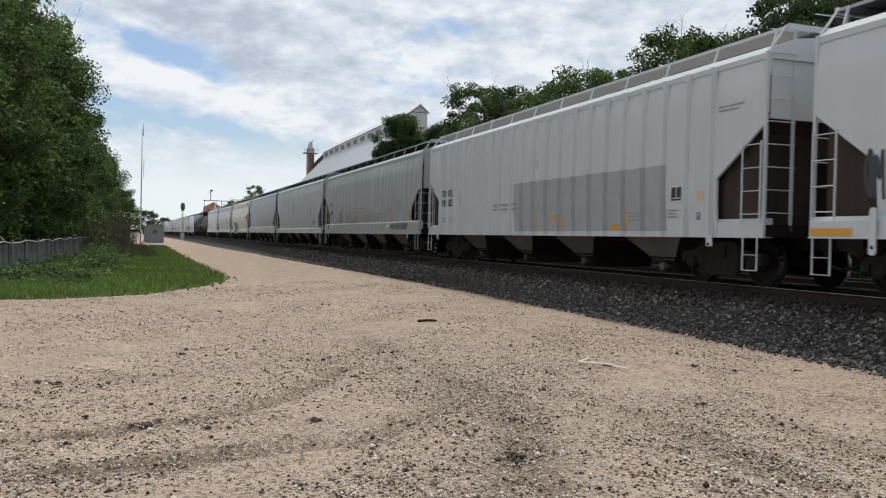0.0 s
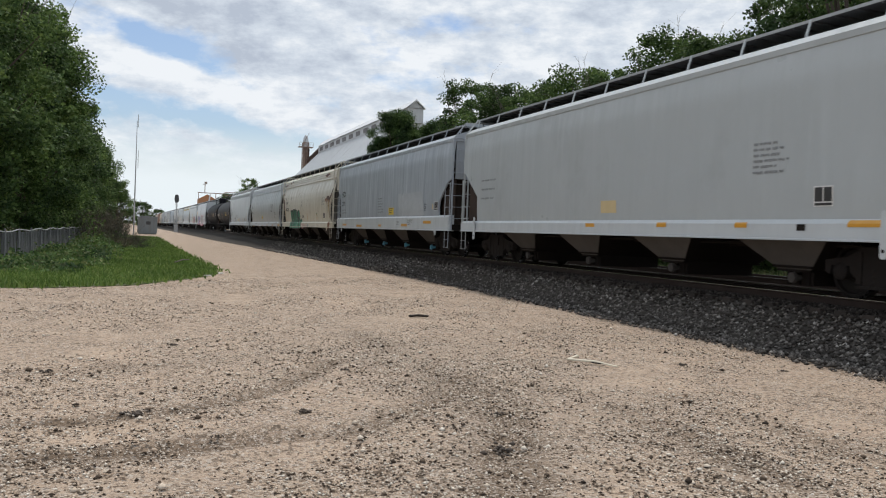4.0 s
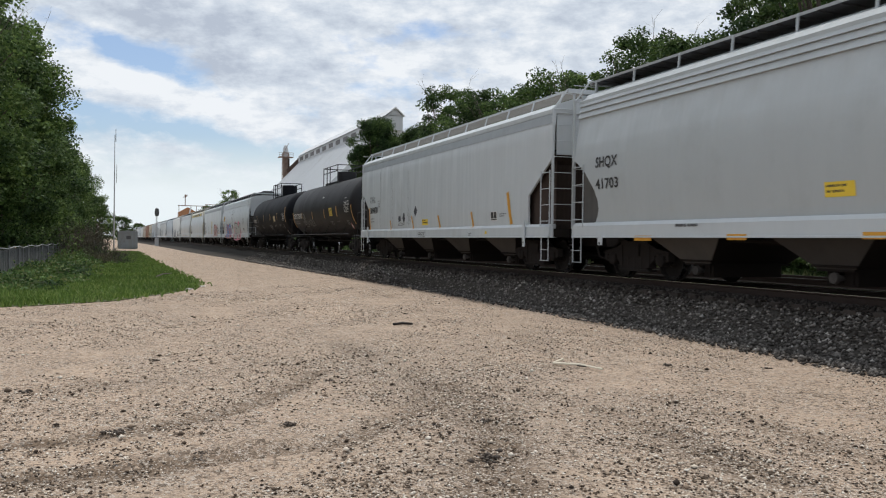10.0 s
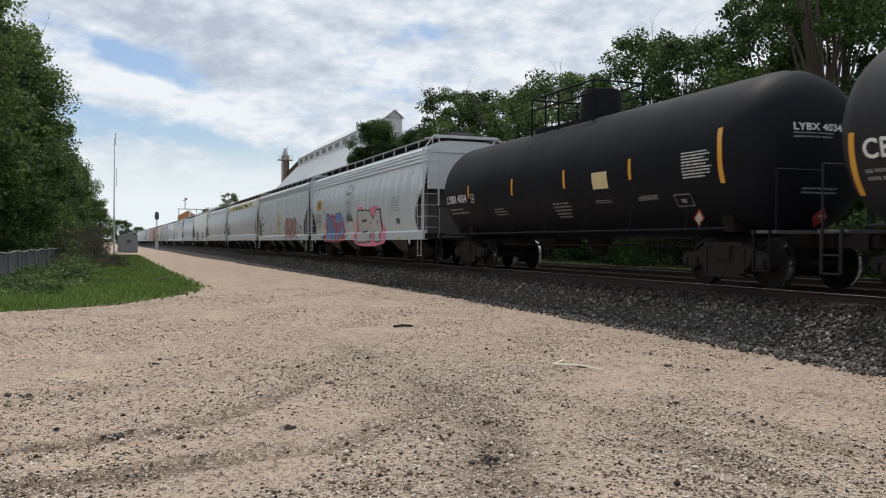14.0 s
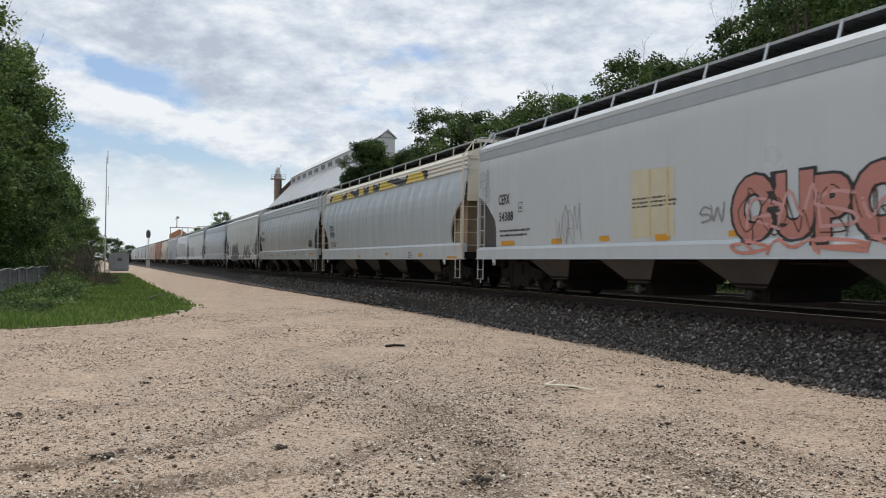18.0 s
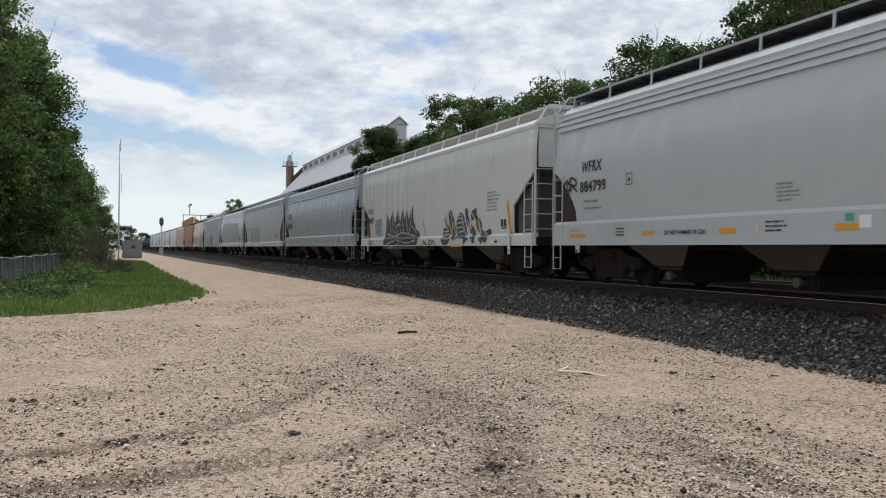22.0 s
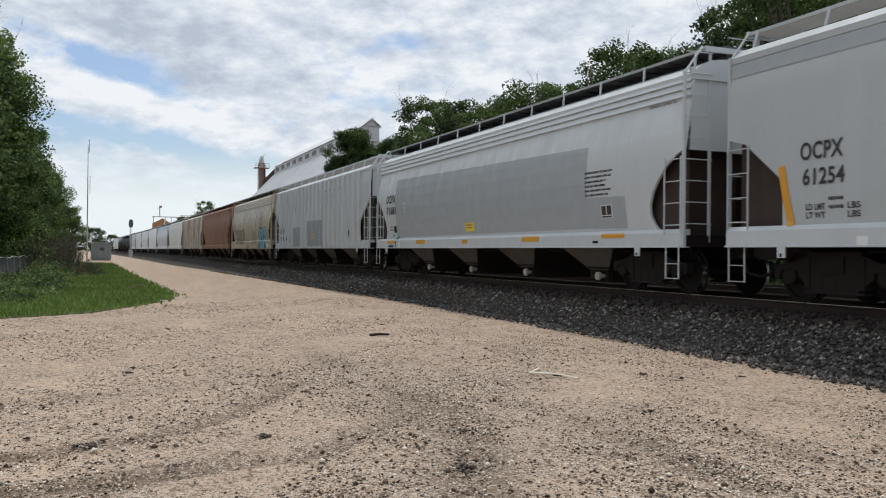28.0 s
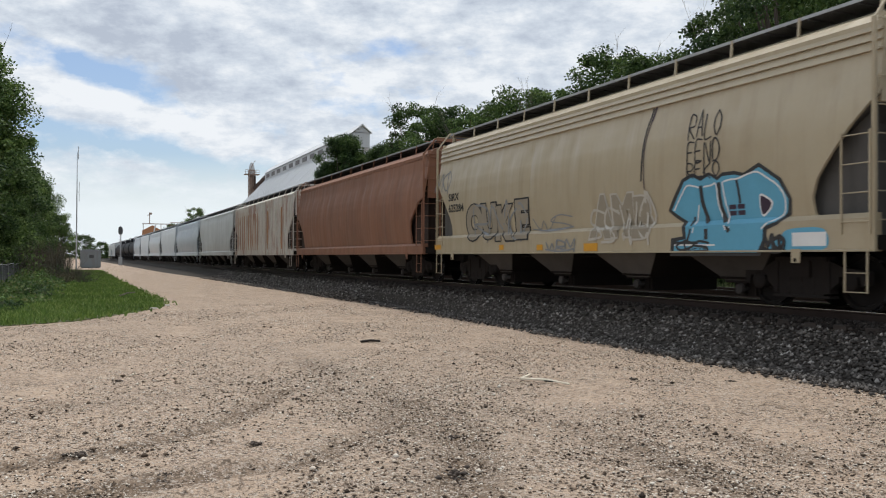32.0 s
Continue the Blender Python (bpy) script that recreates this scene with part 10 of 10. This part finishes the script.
patch(s, [(10.09, 2.19), (7.15, 2.16), (7.14, 0.97), (10.08, 0.96)], SPRAY["patch"], "repainted_patch")
patch(s, [(12.82, 1.90), (11.46, 1.94), (11.46, 0.98), (12.82, 0.96)], SPRAY["patch"], "repainted_patch")
s.rect("placard", 9.10, 1.35, 8.39, 1.66, M_YELLOWSIGN)
s.bars(9.04, 1.38, 0.61, 0.24, 4, M_INK, seed=958)
s.rect("reflector", 1.81, 1.01, 1.72, 1.94, M_YELLOW)
s.rect("reflector", 4.87, 0.98, 4.79, 1.50, M_YELLOW)
s.rect("reflector", 7.81, 1.01, 7.72, 1.46, M_YELLOW)
s.rect("reflector", 9.31, 1.00, 9.20, 1.42, M_YELLOW)
s.rect("reflector", 10.77, 0.99, 10.68, 1.44, M_YELLOW)
service_panel(s, 3.13, 1.32, 2.65, 1.63)
framed_box(s, 1.57, 2.40, 1.16, 2.73, M_FAINT)
s.bars(1.53, 2.44, 0.35, 0.23, 3, M_FAINT, seed=1405)
s.text("OC PX", 16.43, 1.67, 0.41, M_INK, 1.17)
s.text("70 40  4", 16.41, 1.26, 0.34, M_INK, 1.72)
s.bars(14.12, 1.11, 0.31, 0.33, 3, M_FAINT, seed=1105)
s.bars(13.49, 1.15, 0.34, 0.23, 2, M_FAINT, seed=1140)
s.bars(3.76, 1.27, 0.25, 0.14, 2, M_FAINT, seed=1228)
s.rect("reflector", 16.75, 0.98, 16.65, 1.85, M_YELLOW)
s.rect("sticker", 4.58, 0.97, 4.14, 1.13, SPRAY["ochre"])
framed_box(s, 17.17, 2.38, 16.74, 2.72, M_FAINT)
s.strokes([[(6.62, 3.43), (6.46, 3.42)]], 0.03, M_INK)
s.strokes([[(6.54, 3.42), (6.54, 3.35)]], 0.03, M_INK)
s.strokes([[(5.88, 3.44), (5.73, 3.42)]], 0.03, M_INK)
s.strokes([[(5.80, 3.43), (5.80, 3.36)]], 0.03, M_INK)
s.strokes([[(5.15, 3.43), (5.01, 3.42)]], 0.03, M_INK)
s.strokes([[(5.08, 3.42), (5.08, 3.36)]], 0.03, M_INK)
s.strokes([[(4.40, 3.45), (4.28, 3.44)]], 0.03, M_INK)
s.strokes([[(4.34, 3.44), (4.34, 3.38)]], 0.03, M_INK)
s.strokes([[(3.65, 3.45), (3.53, 3.44)]], 0.03, M_INK)
s.strokes([[(3.59, 3.44), (3.59, 3.39)]], 0.03, M_INK)
s.strokes([[(13.62, 3.61), (13.59, 2.69)]], 0.03, SPRAY["rust"])
s.strokes([[(12.15, 3.58), (12.12, 2.68)]], 0.03, SPRAY["rust"])
s = hopper(19, "curved", "slant", "tan", lines=True, slope="grey", deep=1.33, label="tan covered hopper car with blue block lettering")
piece(s, "RALO", 3.79, 2.80, 0.86, 0.41, None, M_INK, 0.026, None)
piece(s, "FEND", 3.78, 2.37, 0.86, 0.36, None, M_INK, 0.026, None)
piece(s, "REKO", 3.78, 2.12, 0.86, 0.25, None, M_INK, 0.026, None)
s.blob([(4.32, 1.60), (4.16, 1.82), (3.90, 2.13), (3.62, 2.21), (3.42, 2.13), (3.20, 2.19), (3.01, 2.10), (2.89, 2.16), (2.61, 2.16), (2.41, 2.11), (2.07, 2.24), (1.63, 1.96), (1.45, 1.65), (1.48, 1.42), (1.68, 1.27), (1.90, 1.20), (1.92, 1.03), (2.04, 0.80), (4.20, 0.80), (4.17, 1.11), (3.86, 1.14), (3.90, 1.37), (4.12, 1.47)], M_INK, 0.0065, "graffiti_fill", False)
s.blob([(4.22, 1.61), (4.07, 1.79), (3.84, 2.08), (3.62, 2.15), (3.42, 2.06), (3.20, 2.14), (3.01, 2.04), (2.89, 2.10), (2.61, 2.10), (2.40, 2.05), (2.07, 2.17), (1.69, 1.93), (1.52, 1.65), (1.55, 1.45), (1.73, 1.31), (1.97, 1.25), (1.99, 1.04), (2.10, 0.85), (4.10, 0.86), (4.07, 1.05), (3.77, 1.09), (3.80, 1.39), (4.06, 1.52)], SPRAY["sky"], 0.0085, "graffiti_fill", False)
s.strokes([[(3.42, 1.96), (3.38, 1.66), (3.28, 1.39), (3.26, 1.10)], [(2.98, 1.98), (2.94, 1.58), (2.73, 1.21)]], 0.085, M_INK, 0.010)
s.strokes([[(2.57, 2.03), (2.52, 1.76), (2.52, 1.65)], [(3.62, 1.45), (3.68, 1.19), (3.76, 1.03)], [(4.12, 1.03), (3.45, 1.02)]], 0.05, M_INK, 0.0105)
s.blob([(2.09, 1.74), (1.95, 1.72), (1.82, 1.61), (1.92, 1.47), (2.07, 1.42)], SPRAY["white"], 0.0105, "graffiti_fill")
s.blob([(2.07, 1.71), (1.96, 1.69), (1.86, 1.61), (1.93, 1.50), (2.06, 1.45)], SPRAY["plum"], 0.0115, "graffiti_fill")
for u, v in ((2.77, 1.55), (2.58, 1.55), (2.77, 1.45), (2.58, 1.45)):
    s.rect("letter_window", u, v, u - 0.16, v + 0.075, SPRAY["plum"], 0.0105)
s.strokes([[(4.15, 1.60), (3.97, 1.80), (3.78, 2.00), (3.60, 1.99), (3.47, 1.96)], [(3.34, 1.96), (3.16, 1.97), (3.04, 1.97), (2.99, 1.58), (2.80, 1.23)],
           [(2.86, 2.01), (2.70, 2.03), (2.54, 2.03), (2.32, 2.08), (2.11, 2.10), (1.92, 2.00), (1.74, 1.89), (1.63, 1.78), (1.58, 1.67), (1.58, 1.55), (1.61, 1.44), (1.75, 1.35), (1.89, 1.30), (2.00, 1.22)],
           [(2.89, 2.00), (2.86, 1.80), (2.83, 1.63), (2.72, 1.26)], [(3.49, 1.66), (3.55, 1.40), (3.60, 1.20)], [(4.08, 0.99), (3.60, 0.985), (3.05, 0.98)]], 0.028, SPRAY["white"], 0.012)
s.text("ONE-UP", 3.86, 0.85, 0.12, M_INK, 0.66)
s.strokes([[(4.80, 3.53), (4.84, 3.42), (4.87, 3.30)]], 0.045, SPRAY["plum"])
s.strokes([[(4.87, 3.32), (4.97, 2.86), (4.98, 2.45), (4.97, 2.04)]], 0.022, SPRAY["plum"])
s.blob([(1.91, 0.98), (1.74, 1.09), (1.53, 0.99), (1.57, 0.86), (1.84, 0.84)], M_INK, 0.004, "graffiti_fill")
s.blob([(1.86, 0.97), (1.74, 1.05), (1.58, 0.98), (1.61, 0.88), (1.81, 0.87)], SPRAY["sky"], 0.0055, "graffiti_fill")
piece(s, "OUKE", 12.95, 1.20, 3.50, 0.94, SPRAY["dust"], M_INK, 0.055, None)
piece(s, "AMB", 6.78, 1.14, 2.01, 0.85, SPRAY["dust"], SPRAY["chalk"], 0.09, None)
scrawl(s, 12.71, 1.19, 3.20, 0.98, M_FAINT, 0.06, 12, 3)
scrawl(s, 6.88, 1.08, 2.16, 0.82, SPRAY["chalk"], 0.05, 16, 4)
scrawl(s, 9.30, 1.39, 1.79, 0.33, M_FAINT, 0.03, 10, 5)
s.blob([(1.63, 0.93), (1.56, 1.16), (1.19, 1.21), (0.81, 1.17), (0.77, 0.92), (1.19, 0.86)], SPRAY["sky"], 0.004, "graffiti_fill")
s.rect("label_plate", 1.40, 0.94, 0.78, 1.14, SPRAY["white"])
scrawl(s, 4.04, 0.89, 0.83, 0.19, M_INK, 0.04, 10, 6)
scrawl(s, 1.98, 0.89, 0.40, 0.25, M_INK, 0.06, 6, 7)
scrawl(s, 8.58, 0.92, 1.19, 0.26, M_FAINT, 0.04, 12, 8)
s.rect("reflector", 2.77, 0.93, 2.35, 1.02, M_YELLOW)
s.rect("reflector", 7.02, 0.90, 6.50, 1.06, M_YELLOW)
s.rect("reflector", 9.00, 0.93, 8.72, 1.06, M_YELLOW)
s.rect("reflector", 15.13, 0.99, 14.66, 1.13, M_YELLOW)
s.rect("reflector", 10.90, 0.95, 10.66, 1.08, M_YELLOW)
s.strokes([[(4.88, 3.52), (5.01, 2.98), (5.06, 2.20)]], 0.04, M_INK)
s.text("SIRX", 14.12, 2.36, 0.28, M_INK, 0.71)
s.text("625284", 14.11, 2.04, 0.30, M_INK, 1.02)
scrawl(s, 15.16, 2.67, 1.01, 0.60, M_FAINT, 0.04, 8, 9)
s = hopper(20, "curved", "corner", "brown", label="rusty red-brown covered hopper car")
s = hopper(21, "straight", "diag", "rusty", ribs=21, label="white ribbed covered hopper car heavily streaked with rust")
s.rect("rusted_panel", 9.2, 1.18, 12.6, 3.75, PAINT["orange"], 0.004)
s.rect("rusted_panel", 12.9, 1.18, 16.2, 3.75, PAINT["orange"], 0.005)
s.rect("rusted_panel", 2.2, 1.18, 3.1, 3.4, PAINT["orange"], 0.004)
s.rect("rusted_panel", 6.1, 1.18, 6.7, 3.75, PAINT["orange"], 0.004)
for i, body in zip((22, 23, 24, 25, 26, 27), ("dull", "blue", "white", "pale", "white", "grey")):
    s = hopper(i, "curved" if i % 2 else "straight", "curved" if i % 2 else "diag", body, sill="white" if i % 2 else None, lines=bool(i % 2), label="weathered pale covered hopper car far down the train")
for i in (28, 29, 30, 31):
    s = tank(i, label="black tank car far down the train")
for i in (32, 33):
    s = hopper(i, "straight", "diag", "pale", label="weathered pale covered hopper car far down the train")


# ---- small things on the lot ----
M_STICK = surface("dark_wet_stick", (0.016, 0.012, 0.01), (0.025, 0.018, 0.014), rough=0.9, scale=6, fine=40)
M_PALE = surface("bleached_twig", (0.74, 0.68, 0.56), (0.62, 0.55, 0.44), rough=0.85, scale=6, fine=40)
M_CLOD = surface("dark_clod", (0.075, 0.06, 0.05), (0.14, 0.11, 0.09), rough=0.95, scale=9, fine=50, bump=0.6)
M_PAPER = surface("pale_litter", (0.66, 0.65, 0.62), (0.52, 0.51, 0.48), rough=0.8, scale=8, fine=40)


def stick(points, r, material, label, name="stick"):
    b = Build()
    for (p, q), k in zip(zip(points[:-1], points[1:]), range(9)):
        b.bar(p, q, r * (1 - 0.12 * k), 6, r * (1 - 0.12 * (k + 1)))
    return tagged(part(name, b, material, smooth=True), label, name)


def g(x, y, up):
    return (x, y, float(ground_z(x, y)) + up)


stick([g(4.80, 15.30, 0.02), g(4.98, 15.32, 0.035), g(5.17, 15.25, 0.02)], 0.028, M_STICK, "short dark stick lying on the dirt lot")
stick([g(5.57, 10.10, 0.03), g(5.23, 9.73, 0.04), g(5.48, 9.47, 0.04), g(5.61, 9.15, 0.03)], 0.020, M_PALE, "bent bleached twig lying on the dirt lot")
stick([g(5.42, 9.45, 0.03), g(5.50, 9.36, 0.03)], 0.010, M_STICK, "thin dark twig beside a bleached one")


def clod(x, y, size, seed, label):
    rnd = np.random.default_rng(seed)
    n = 26
    pts = np.stack([rnd.normal(size=n) * size * 0.5, rnd.normal(size=n) * size * 0.35, np.abs(rnd.normal(size=n)) * size * 0.16], -1)
    v, f = stones(pts, size * rnd.uniform(0.12, 0.28, n))
    ob = new("clod", quads("clod", v, f, M_CLOD))
    ob.location = g(x, y, 0.0)
    return tagged(ob, label, "clod", "dark clods on the lot", "stuff")


for k, (x, y, s_) in enumerate(((1.33, 7.12, 0.07), (-0.05, 7.35, 0.10), (2.55, 5.75, 0.13), (3.05, 6.95, 0.06), (0.55, 6.4, 0.05), (6.6, 9.2, 0.07), (7.7, 8.6, 0.06), (3.9, 5.6, 0.06), (2.2, 9.4, 0.06), (5.0, 6.6, 0.05), (-0.9, 9.6, 0.08), (0.4, 11.6, 0.07))):
    clod(x, y, s_, k, "small heap of dark gravel and dirt clods")
litter = Build().prism([(0.0, 0.0), (0.13, 0.02), (0.15, 0.10), (0.05, 0.13), (-0.02, 0.08)], "z", 0.0, 0.03)
ob = tagged(part("litter", litter, M_PAPER), "crumpled pale litter at the edge of the grass", "litter")
ob.location = (2.3, 27.7, 0.06)
ob = tagged(part("litter", Build().prism([(0, 0), (0.2, 0.03), (0.22, 0.1), (0.02, 0.12)], "z", 0.0, 0.03), M_PAPER), "small pale litter in the grass", "litter")
ob.location = (1.75, 26.4, 0.05)
stick([(1.17, 34.1, 0.10), (1.5, 35.6, 0.15), (1.89, 37.3, 0.10)], 0.028, M_CLOD, "fallen dark branch in the grass", "branch")
# a low heap of spilt ballast beside the shoulder
hn = 900
hxy = rng.normal(size=(hn, 2)) * np.array([0.35, 1.6]) + np.array([9.35, 32.0])
hz_ = 0.30 * np.exp(-((hxy[:, 0] - 9.35) / 0.45) ** 2 - ((hxy[:, 1] - 32) / 2.0) ** 2)
hv, hf = stones(np.stack([hxy[:, 0], hxy[:, 1], hz_ + 0.12], -1), rng.uniform(0.03, 0.07, hn), 0.8)
tagged(new("ballast_heap", quads("ballast_heap", hv, hf, M_BALLAST)), "low heap of spilt ballast stones beside the track", "ballast", kind="stuff")


def motions():
    """All that moves: the train rolls past at a steady pace and its wheels turn."""
    for car, s0, wheels in MOVERS:
        run_car(car, s0, wheels)


motions()
